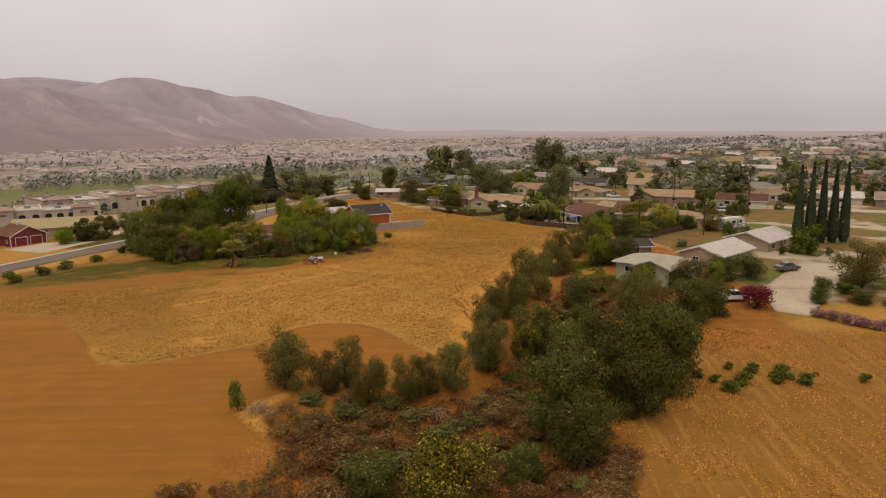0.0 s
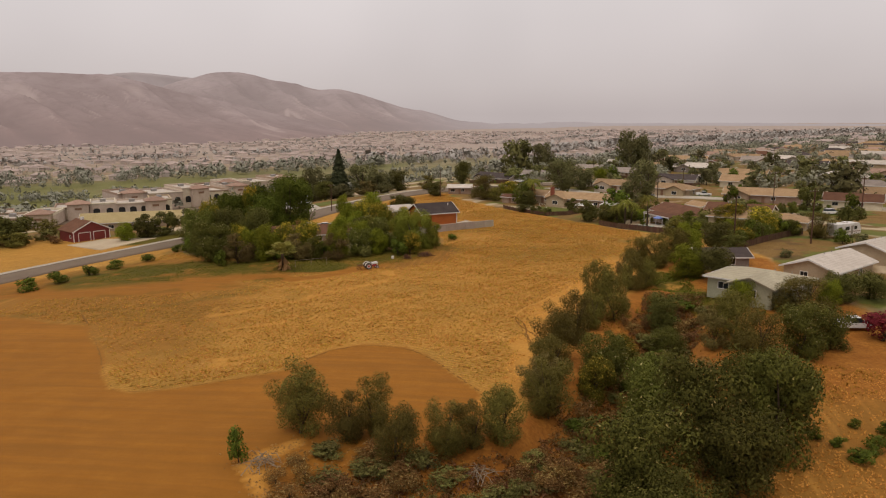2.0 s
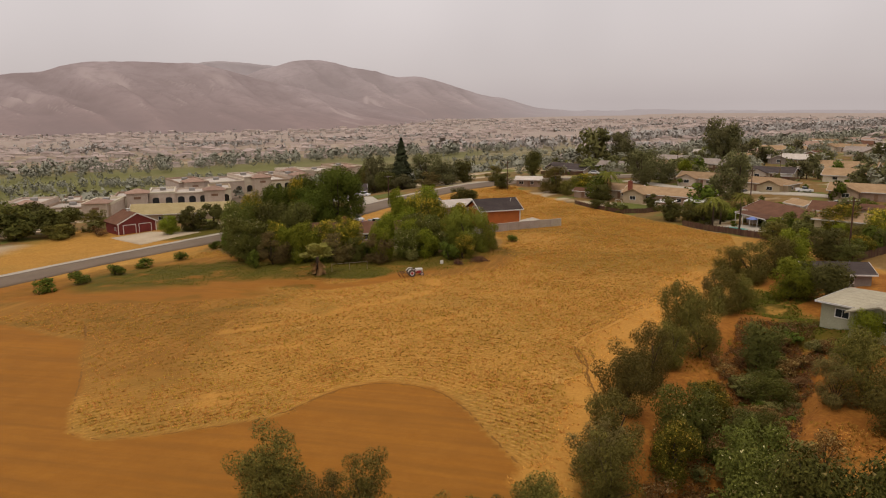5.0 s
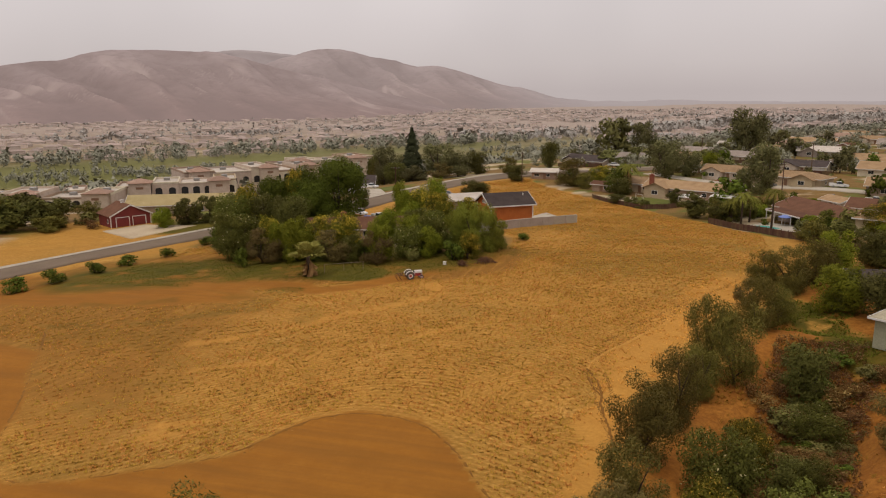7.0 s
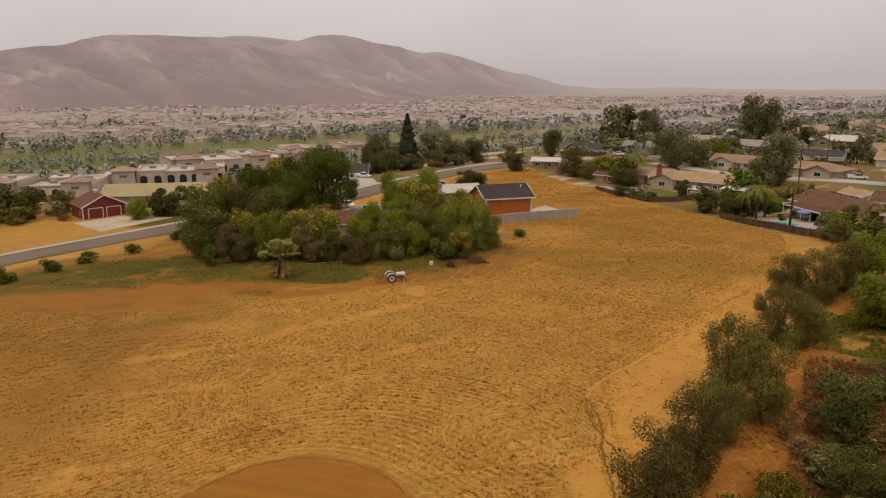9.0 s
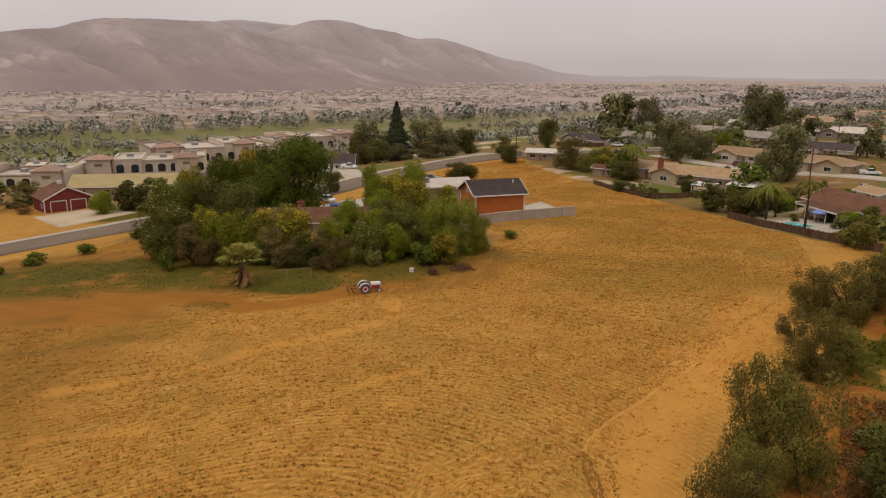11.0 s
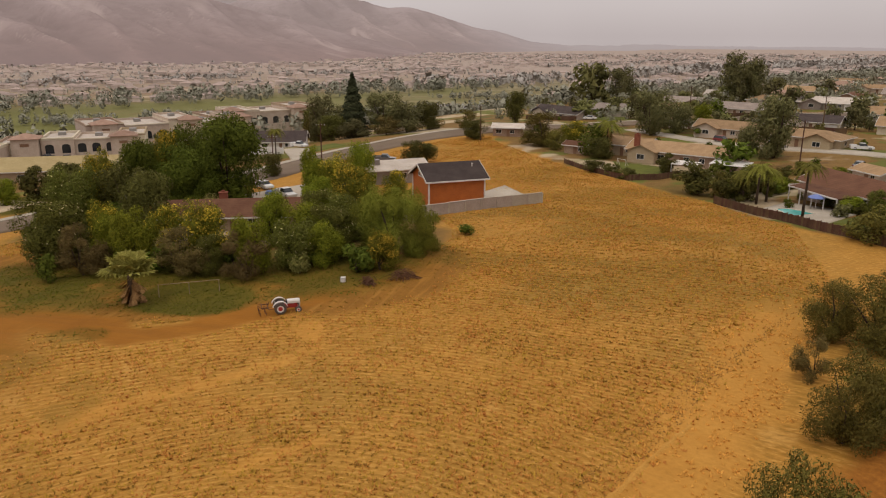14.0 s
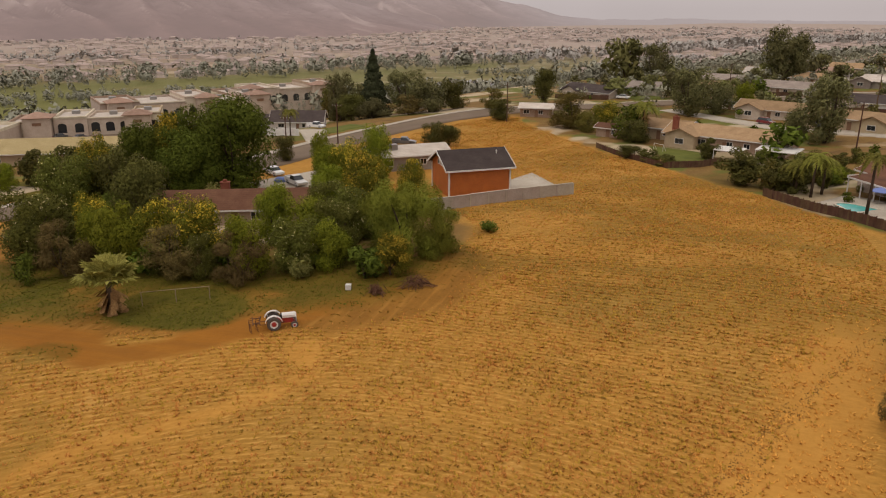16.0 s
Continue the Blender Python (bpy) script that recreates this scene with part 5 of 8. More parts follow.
def window(parent, x, y, z, w, h, facing, name="window", bars=1):
    """A framed window on a wall that faces -y ('f'), +y ('b'), -x ('l') or +x ('r')."""
    fr, gl = Geo(), Geo()
    t = 0.09

    def put(g, u, v, su, sv, d0, d1):
        out = {"f": (0, -1), "b": (0, 1), "l": (-1, 0), "r": (1, 0)}[facing]
        c = (d0 + d1) / 2
        if facing in "fb":
            g.box(x + u, y + out[1] * c, z + v - sv / 2, su, abs(d1 - d0), sv)
        else:
            g.box(x + out[0] * c, y + u, z + v - sv / 2, abs(d1 - d0), su, sv)
    put(fr, 0, h / 2, w + 2 * t, t, -0.02, 0.07)
    put(fr, 0, -h / 2, w + 2 * t, t, -0.02, 0.10)
    for s in (-1, 1):
        put(fr, s * (w / 2 + t / 2), 0, t, h, -0.02, 0.07)
    for k in range(bars):
        put(fr, w * ((k + 1) / (bars + 1) - 0.5), 0, 0.05, h, -0.02, 0.05)
    put(gl, 0, 0, w, h, -0.02, 0.03)
    win = part(name, fr, M["white_paint"], parent)
    part("pane", gl, M["glass"], win)
    return win


def gable_roof(L, D, z, rise, over, thick=0.2):
    y = D / 2 + over
    drop = rise * over / (D / 2)
    e = z - drop
    return Geo().prism([(-y, e), (0, z + rise), (y, e), (y, e + thick), (0, z + rise + thick), (-y, e + thick)], -L / 2 - over, L / 2 + over)


def hip_roof(L, D, z, rise, over, thick=0.16):
    a, b = L / 2 + over, D / 2 + over
    r = max(a - b, 0.2)
    g = Geo()
    g.solid([(-a, -b, z), (a, -b, z), (a, b, z), (-a, b, z), (-a, -b, z + thick), (a, -b, z + thick), (a, b, z + thick), (-a, b, z + thick), (-r, 0, z + rise), (r, 0, z + rise)],
            [(3, 2, 1, 0), (0, 1, 5, 4), (1, 2, 6, 5), (2, 3, 7, 6), (3, 0, 4, 7), (4, 5, 9, 8), (5, 6, 9), (6, 7, 8, 9), (7, 4, 8)])
    return g


def house(x, y, rz, L, D, eave, rise, roof, walls, style="gable", label="", category="house", over=0.6, z=None, chimney=None, wins=((-0.3, 1.6), (0.15, 1.2)), garage=False,
          side_wins=True, name="house", group="", solar=False, wing=0.0):
    ob = thing(name, x, y, rz, z, label, category, group)
    g = Geo()
    if style == "gable":
        g.prism([(-D / 2, -0.8), (D / 2, -0.8), (D / 2, eave), (0, eave + rise - 0.03), (-D / 2, eave)], -L / 2, L / 2)
    else:
        g.box(0, 0, -0.8, L, D, eave + 0.8)
    part("wall", g, M[walls], ob)
    rf = gable_roof(L, D, eave, rise, over) if style == "gable" else hip_roof(L, D, eave, rise, over)
    roof_ob = part("roof", rf, M[roof], ob)
    f = Geo()
    drop = rise * over / (D / 2) if style == "gable" else 0
    for s in (-1, 1):
        f.box(0, s * (D / 2 + over + 0.02), eave - drop - 0.03, L + 2 * over, 0.05, 0.22)
        if style == "gable":
            xx, yy = s * (L / 2 + over + 0.025), D / 2 + over
            for q in (-1, 1):
                a, b = (q * yy, eave - drop), (0, eave + rise)
                f.solid([(xx - 0.03, a[0], a[1] - 0.05), (xx + 0.03, a[0], a[1] - 0.05), (xx + 0.03, b[0], b[1] - 0.05), (xx - 0.03, b[0], b[1] - 0.05),
                         (xx - 0.03, a[0], a[1] + 0.23), (xx + 0.03, a[0], a[1] + 0.23), (xx + 0.03, b[0], b[1] + 0.23), (xx - 0.03, b[0], b[1] + 0.23)],
                        [(0, 1, 2, 3), (7, 6, 5, 4), (0, 4, 5, 1), (1, 5, 6, 2), (2, 6, 7, 3), (3, 7, 4, 0)])
        else:
            f.box(s * (L / 2 + over + 0.02), 0, eave - 0.03, 0.05, D + 2 * over, 0.22)
    part("fascia", f, M["white_paint"], ob)
    if wing:
        # a cross gable that steps forward of the front wall
        ww, out, rise2 = 6.6, 2.4, rise * 0.8
        g = Geo().prism([(-ww / 2, -0.8), (ww / 2, -0.8), (ww / 2, eave - 0.02), (0, eave + rise2 - 0.05), (-ww / 2, eave - 0.02)], -D / 2 - out, -D / 2 + 0.2)
        g.v = [(vy + wing * L, vx, vz) for vx, vy, vz in g.v]
        wing_ob = part("wing", g, M[walls], ob)
        g = gable_roof(D / 2 + out, ww, eave, rise2, 0.55)
        g.v = [(vy + wing * L, vx - D / 4 - out / 2, vz + 0.03) for vx, vy, vz in g.v]
        part("wing_roof", g, M[roof], wing_ob)
        window(ob, wing * L, -D / 2 - out, min(1.6, eave * 0.58), 1.8, 1.2, "f")
    for u, w in wins:
        window(ob, u * L, -D / 2, min(1.6, eave * 0.58), w, 1.1, "f")
    if side_wins:
        window(ob, -L / 2, 0.1 * D, min(1.6, eave * 0.58), 1.2, 1.0, "l")
        window(ob, L / 2, -0.1 * D, min(1.6, eave * 0.58), 1.2, 1.0, "r")
    if garage:
        part("garage_door", Geo().box(L * 0.33, -D / 2 - 0.03, 0.0, 4.8, 0.08, 2.1), M["white_paint"], ob, "white garage door")
    d = Geo().box(0.02 * L, -D / 2 - 0.03, 0, 0.95, 0.08, 2.05)
    part("door", d, M["trim_brown"], ob)
    if chimney:
        cx, cy, top, mat_ = chimney
        ch = part("chimney", Geo().box(cx, cy, eave * 0.3, 1.25, 0.8, top - eave * 0.3).box(cx, cy, top, 1.4, 0.95, 0.14).box(cx, cy, top + 0.14, 0.5, 0.4, 0.3), M[mat_], roof_ob)
    for k in range(2):
        part("vent_pipe", Geo().tube([(L * (0.12 + 0.2 * k), D * 0.2, eave + rise * 0.5), (L * (0.12 + 0.2 * k), D * 0.2, eave + rise * 0.6 + 0.5)], [0.07, 0.07], 8), M["steel"], roof_ob)
    return ob


def red_barn():
    ob = thing("barn", -147.5, 211.5, 60, None, "red-boarded barn with white trim and a brown roof", "barn")
    L, D, eave, rise = 10.6, 9.5, 3.2, 2.6
    # the ridge runs along y, the gable faces -y
    g = Geo().prism([(-L / 2, -0.8), (L / 2, -0.8), (L / 2, eave), (0, eave + rise - 0.03), (-L / 2, eave)], -D / 2, D / 2)
    g.v = [(vy, vx, vz) for vx, vy, vz in g.v]
    part("wall", g, M["red_boards"], ob)
    g = gable_roof(D, L, eave, rise, 0.5)
    g.v = [(vy, vx, vz) for vx, vy, vz in g.v]
    part("roof", g, M["brown_roof"], ob)
    for s in (-1, 1):
        dr = part("barn_door", Geo().box(s * 2.2, -D / 2 - 0.04, 0, 3.3, 0.08, 2.7), M["red_boards"], ob)
        t = Geo()
        t.box(s * 2.2, -D / 2 - 0.10, 2.62, 3.6, 0.06, 0.2).box(s * 2.2 - 1.75, -D / 2 - 0.10, 0, 0.2, 0.06, 2.62).box(s * 2.2 + 1.75, -D / 2 - 0.10, 0, 0.2, 0.06, 2.62)
        part("door_trim", t, M["white_paint"], dr)
    f = Geo()
    yy, drop = L / 2 + 0.5, rise * 0.5 / (L / 2)
    for q in (-1, 1):
        a, b, y0 = (q * yy, eave - drop), (0, eave + rise), -D / 2 - 0.52
        f.solid([(a[0], y0 - 0.04, a[1] - 0.08), (a[0], y0 + 0.04, a[1] - 0.08), (b[0], y0 + 0.04, b[1] - 0.08), (b[0], y0 - 0.04, b[1] - 0.08),
                 (a[0], y0 - 0.04, a[1] + 0.26), (a[0], y0 + 0.04, a[1] + 0.26), (b[0], y0 + 0.04, b[1] + 0.26), (b[0], y0 - 0.04, b[1] + 0.26)],
                [(0, 1, 2, 3), (7, 6, 5, 4), (0, 4, 5, 1), (1, 5, 6, 2), (2, 6, 7, 3), (3, 7, 4, 0)])
    part("fascia", f, M["white_paint"], ob)
    for s in (-1, 1):
        part("corner_board", Geo().box(s * L / 2, -D / 2, 0, 0.22, 0.22, eave - 0.2), M["white_paint"], ob)
    window(ob, -L / 2, -2.5, 1.6, 0.9, 1.0, "l")
    part("cupola", Geo().box(0, 1.0, eave + rise - 0.1, 0.8, 0.8, 0.8).box(0, 1.0, eave + rise + 0.7, 1.1, 1.1, 0.12), M["white_paint"], ob)
    return ob


def orange_garage():
    ob = thing("garage", -41.4, 216.5, 36.5, None, "tall garage of orange-stained boards under a dark shingle roof", "garage")
    L, D, eave, rise = 10.4, 8.6, 4.7, 2.1
    g = Geo().prism([(-D / 2, -0.8), (D / 2, -0.8), (D / 2, eave), (0, eave + rise - 0.03), (-D / 2, eave)], -L / 2, L / 2)
    wall = part("wall", g, M["orange_boards"], ob)
    for k in range(34):
        part("batten", Geo().box(-L / 2 + 0.2 + k * 0.303, -D / 2 - 0.012, 0, 0.05, 0.024, eave - 0.05), M["orange_boards"], wall)
    roof_ob = part("roof", gable_roof(L, D, eave, rise, 0.7), M["dark_roof"], ob)
    f = Geo()
    over, drop = 0.7, rise * 0.7 / (D / 2)
    for s in (-1, 1):
        f.box(0, s * (D / 2 + over + 0.03), eave - drop - 0.06, L + 2 * over, 0.06, 0.26)
        xx, yy = s * (L / 2 + over + 0.03), D / 2 + over
        for q in (-1, 1):
            a, b = (q * yy, eave - drop), (0, eave + rise)
            f.solid([(xx - 0.04, a[0], a[1] - 0.1), (xx + 0.04, a[0], a[1] - 0.1), (xx + 0.04, b[0], b[1] - 0.1), (xx - 0.04, b[0], b[1] - 0.1),
                     (xx - 0.04, a[0], a[1] + 0.24), (xx + 0.04, a[0], a[1] + 0.24), (xx + 0.04, b[0], b[1] + 0.24), (xx - 0.04, b[0], b[1] + 0.24)],
                    [(0, 1, 2, 3), (7, 6, 5, 4), (0, 4, 5, 1), (1, 5, 6, 2), (2, 6, 7, 3), (3, 7, 4, 0)])
    part("fascia", f, M["white_paint"], ob)
    for sx in (-1, 1):
        for sy in (-1, 1):
            part("corner_board", Geo().box(sx * L / 2, sy * D / 2, 0, 0.26, 0.26, eave - 0.25), M["white_paint"], ob)
    window(ob, -L / 2, -0.55, eave + 0.35, 0.8, 0.7, "l", bars=1)
    window(ob, -L / 2, 0.75, eave + 0.35, 0.8, 0.7, "l", bars=1)
    part("garage_door", Geo().box(L / 2 + 0.03, 0, 0, 0.08, 4.2, 3.4), M["white_paint"], ob, "tall white roll-up door")
    part("vent_pipe", Geo().tube([(3.9, -1.5, eave + 0.9), (3.9, -1.5, eave + 2.0)], [0.09, 0.09], 8).lathe(3.9, -1.5, eave + 2.0, [(0.16, 0), (0.16, 0.08), (0.0, 0.16)], "z", 8), M["white_paint"], roof_ob)
    part("vent_pipe", Geo().tube([(-2.9, -1.5, eave + 0.9), (-2.9, -1.5, eave + 1.5)], [0.07, 0.07], 8), M["steel"], roof_ob)
    return ob


red_barn()
orange_garage()
house(-69.5, 191.0, 24, 22, 8.5, 2.4, 1.7, "brown_roof", "tan_stucco", "gable", "low tan house under a long brown shingle roof", chimney=(-1.5, 1.0, 5.0, "brick"))
house(-59.5, 234.0, 38, 15, 8, 2.9, 1.2, "white_roof", "grey_stucco", "gable", "grey outbuilding with a pale sheet roof", "outbuilding")
house(-118.5, 299.0, 20, 15, 10, 2.6, 2.5, "dark_roof", "white_paint", "gable", "white house with a dark gabled roof", garage=True)
house(-130.5, 306.0, 20, 14, 11, 2.6, 2.3, "dark_roof", "white_paint", "gable", "white house wing with a dark gabled roof")
house(-150.0, 240.0, 28, 31, 12, 3.0, 2.4, "straw_roof", "tan_stucco", "gable", "long low building with a pale tan roof", "building", wins=((-0.4, 1.6), (-0.2, 1.6), (0.0, 1.6), (0.2, 1.6), (0.4, 1.6)))
# houses on the bench
house(1.1, 274.2, -22, 26, 9.5, 2.9, 1.7, "tan_roof", "tan_stucco", "gable", "ranch house with a tan shingle roof and bay windows", chimney=(-11.2, -3.5, 6.2, "brick"), wins=((-0.18, 2.0), (0.06, 1.2), (0.2, 1.2), (0.36, 1.6)), wing=-0.33)
house(-13.0, 285.5, -22, 13, 8.5, 2.7, 1.5, "tan_roof", "tan_stucco", "gable", "tan wing with a low gabled roof")
house(30.0, 226.5, -61, 26, 10, 2.6, 1.8, "brown_roof", "cream_stucco", "gable", "ranch house with a brown roof and a white porch", wins=((-0.42, 2.0), (-0.2, 2.2), (0.1, 1.2)))
house(42.5, 206.0, -24, 22, 9, 2.5, 1.5, "tan_roof", "tan_stucco", "hip", "low house with a reddish tan hipped roof")
house(27.6, 136.6, -34, 13, 9, 2.6, 1.5, "sage_roof", "green_stucco", "hip", "pale green house with a sage shingle roof", z=1.5, wing=0.1)
house(41.7, 149.8, 50, 14.6, 8.6, 2.6, 1.5, "white_roof", "tan_stucco", "gable", "tan cottage with a white gabled roof", z=1.7)
house(54.8, 163.6, 48, 12.8, 9.2, 2.6, 1.5, "white_roof", "tan_stucco", "gable", "tan cottage with a white gabled roof", z=2.4)
house(25.0, 158.0, 10, 9, 6, 2.2, 1.0, "dark_roof", "grey_stucco", "gable", "dark-roofed shed among the trees", "shed")
house(-50.0, 316.0, 5, 9, 7, 2.6, 0.9, "white_roof", "tan_stucco", "gable", "small tan shed with a pale roof", "shed")
house(60.0, 281.0, -18, 24, 10, 2.6, 1.8, "tan_roof", "tan_stucco", "gable", "ranch house with a clay-brown roof", wing=-0.3)
house(84.0, 268.0, -20, 16, 9, 2.6, 1.9, "brown_roof", "cream_stucco", "gable", "cream house with a brown gabled roof")
house(31.0, 306.0, -30, 22, 10, 2.6, 1.8, "tan_roof", "tan_stucco", "hip", "low house with a tan roof beside the street", wing=0.28)
house(5.0, 349.5, -20, 15, 9.5, 2.6, 1.8, "tan_roof", "cream_stucco", "gable", "cream house with a tan gabled roof")
house(-41.0, 376.0, -35, 22, 10, 2.6, 1.9, "dark_roof", "cream_stucco", "gable", "cream house with a dark grey roof", wing=-0.25, garage=True)
house(14.5, 328.5, -25, 18, 9, 2.6, 1.8, "tan_roof", "cream_stucco", "gable", "cream house with a tan gabled roof", wing=-0.25)
house(-24.0, 388.0, -10, 18, 9, 2.6, 1.7, "grey_roof", "cream_stucco", "gable", "cream house with a grey gabled roof")
unit = part("cooling_unit", Geo().box(-3.0, -1.6, 3.6, 1.5, 1.2, 1.2, 0, 0.05), M["steel"], [o for o in scene.collection.objects if o.get("category") == "outbuilding"][0], "grey cooling unit on the roof")

# more houses of the bench, street by street
rng = np.random.default_rng(11)
ROOFS = ("tan_roof", "brown_roof", "grey_roof", "clay_roof", "tan_roof", "white_roof", "dark_roof")
WALLS = ("cream_stucco", "tan_stucco", "grey_stucco", "cream_stucco")
PLACED = [(o.location.x, o.location.y) for o in scene.collection.objects if o.get("category") in ("house", "building", "shed", "garage", "barn", "outbuilding")]
count = 0
for row in range(20):
    for col in range(32):
        u, v = -60 + col * 25, 300 + row * 34
        x = u * 0.94 + v * 0.34 - 70 + rng.normal(0, 4)
        y = v * 0.94 - u * 0.34 + 30 + rng.normal(0, 4)
        s = -0.8 * x + 0.6 * y
        if s > 300 or x < -45 or (x < 60 and y < 330) or y < 175 or x > y * 0.72 + 30 or y > 760:
            continue
        if line_dist(x, y, STREET)[0] < 14 or line_dist(x, y, ROAD)[0] < 15:
            continue
        if min(math.hypot(x - a, y - b) for a, b in PLACED) < 19:
            continue
        PLACED.append((x, y))
        k = count
        count += 1
        house(x, y, -20 + 90 * (k % 7 == 3) + rng.normal(0, 3), 15 + 8 * rng.random(), 9 + 2 * rng.random(), 2.6, 1.5 + 0.7 * rng.random(), ROOFS[k * 5 % 7], WALLS[k * 3 % 4],
              "hip" if k % 3 == 0 else "gable", "single-storey suburban house with a shingled roof", group="houses of the suburb", garage=k % 2 == 0, side_wins=y < 420, wing=(0.0, -0.27, 0.27)[k % 3])
SUBURB = list(PLACED)

# trees of the bench
for k, (kind, x, y, h, w) in enumerate((
        ("spruce", -104, 322, 21, 14), ("shade", -116, 322, 15, 9), ("shade", -94, 326, 13, 15), ("shade", -85, 322, 10, 13), ("shade", -110, 330, 11, 14), ("bare", -90, 316, 6, 11), ("shade", -100, 313, 6, 12), ("olive", -120, 330, 11, 11), ("dark", -80, 330, 9, 10), ("dark", -126, 338, 12, 9),
        ("dark", -107, 312, 8, 10), ("olive", -66, 326, 6, 8), ("dark", -58, 303, 5.5, 7.5), ("dark", -53, 345, 11, 9), ("olive", -37, 296, 9, 11.5), ("olive", -32, 290, 5, 6), ("loquat", -29, 303, 6, 8),
        ("shade", -8, 326, 13, 13), ("shade", -1, 334, 10, 10), ("far_green", -37, 455, 21, 19), ("shade", -24, 458, 18, 15), ("gum", 25.5, 422, 21, 17), ("gum", 30, 427, 17, 12),
        ("shade", 21, 284, 14.5, 12), ("shade", 16, 289, 8, 6), ("dark", 1.6, 236.5, 6.0, 7.6), ("olive", 7.0, 234.5, 4.6, 6.0), ("dark", 9.5, 231.5, 4.0, 5.0), ("dark", 11.5, 240, 5.0, 6.5), ("olive", 15, 243, 5.0, 6), ("dark", 8, 241, 4, 5.5), ("dark", -19, 256, 2.6, 5.0), ("dark", -15, 254, 2.4, 4.5),
        ("dark", -11.6, 250, 2.2, 4.0), ("dark", -3.7, 260, 4.2, 5.0), ("citrus", 6.5, 258, 3.0, 3.0), ("dark", -19.5, 276, 5.0, 7.5), ("loquat", 35, 206, 6.0, 7.5), ("olive", 22, 196, 4.5, 7), ("dark", 27, 193, 4, 6),
        ("citrus", 23, 228.5, 3.0, 4.5), ("bright", 7, 345, 8, 7), ("dark", 60, 196, 6, 6), ("loquat", 41, 193.5, 6, 7), ("olive", 50, 185, 5.5, 6), ("dark", 68, 258, 7, 8), ("far_round", 88, 292, 13, 17), ("far_round", 66, 312, 9, 11),
        ("sage", -156, 214, 3.5, 6), ("sage", -160, 210, 3.0, 6), ("brush", -154, 205, 2.2, 5), ("brush", -150, 202.5, 1.6, 4), ("olive", -164, 216, 5.5, 8), ("olive", -172, 212, 6, 9), ("dark", -163, 201, 8, 13), ("dark", -170, 193, 10, 14), ("olive", -178, 186, 10, 14), ("dark", -186, 200, 9, 14), ("olive", -158, 196, 4, 9), ("dark", -194, 190, 10, 15), ("dark", -176, 205, 9, 12),
        ("bright", -129.5, 205, 5.2, 5.4), ("dark", -126, 210, 6.8, 7.5), ("dark", -121.5, 213, 6.8, 7.5), ("dark", -116, 218, 6.6, 7.5), ("dark", -111, 214, 6.8, 7.5), ("dark", -106, 222, 5.6, 6.5))):
    plant(kind, x, y, h, w, k)
rng = np.random.default_rng(23)
made, near_made, far_leaves, far_out = 0, 0, [], []
while made < 950:
    y = 290 + 560 * rng.random() ** 1.1
    x = -60 + (y * 0.78 + 80) * rng.random()
    s = -0.8 * x + 0.6 * y
    if s > 320 or (x < 62 and y < 335) or line_dist(x, y, STREET)[0] < 7 or line_dist(x, y, ROAD)[0] < 8:
        continue
    if min(math.hypot(x - a, y - b) for a, b in SUBURB) < 7.5:
        continue
    h = rng.uniform(3, 9)
    w = h * rng.uniform(0.7, 1.2)
    if y < 470 and near_made < 150:
        plant(("far_round", "far_green", "far_round")[made % 3], x, y, h, w, made, "shade trees of the suburb")
        near_made += 1
    else:
        lobes = [(rng.normal(0, w * 0.17), rng.normal(0, w * 0.17), h * rng.uniform(0.3, 0.8), w * 0.26, w * 0.26, h * 0.2) for _ in range(7)]
        c, nrm, billow = lobe_points(lobes, 120, rng)
        far_leaves.append(leaves(c + np.array([x, y, hz(x, y)]), nrm, 0.085 * h, 0.6, rng))
        far_out.append(soft_normals(c, nrm, billow))
    made += 1
# leaf colour lifted and greyed to carry the haze over the suburb
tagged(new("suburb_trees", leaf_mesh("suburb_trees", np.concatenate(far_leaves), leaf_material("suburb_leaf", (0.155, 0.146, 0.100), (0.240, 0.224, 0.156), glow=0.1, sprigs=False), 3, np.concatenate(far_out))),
       "shade trees of the farther suburb in haze-greyed leaf", "trees", kind="stuff")

# hedges, bushes and yard clutter round the near houses
rng = np.random.default_rng(41)
yard = 0
for hx, hy in [p for p in SUBURB if p[1] < 420 and p[0] > -60]:
    for q in range(6):
        a, d = rng.uniform(0, 6.283), rng.uniform(8.5, 16)
        x, y = hx + d * math.cos(a), hy + d * math.sin(a)
        bound = np.interp(y, [112, 176, 190, 203, 227, 247, 262, 305], [38, 33, 25, 17, 4.5, -11, -24, -52])
        if x < bound + 3 or line_dist(x, y, STREET)[0] < 6 or line_dist(x, y, ROAD)[0] < 8 or min(math.hypot(x - c, y - e) for c, e in SUBURB) < 8 or math.hypot(x - 56, y - 135) < 14:
            continue
        h = rng.uniform(1.2, 3.4) if q < 5 else rng.uniform(4.0, 7.5)
        plant(("shrub", "far_green", "sage", "far_round", "shrub")[yard % 5], x, y, h, h * rng.uniform(0.9, 1.5), yard, "garden bushes of the suburb")
        yard += 1
WALLED = 0
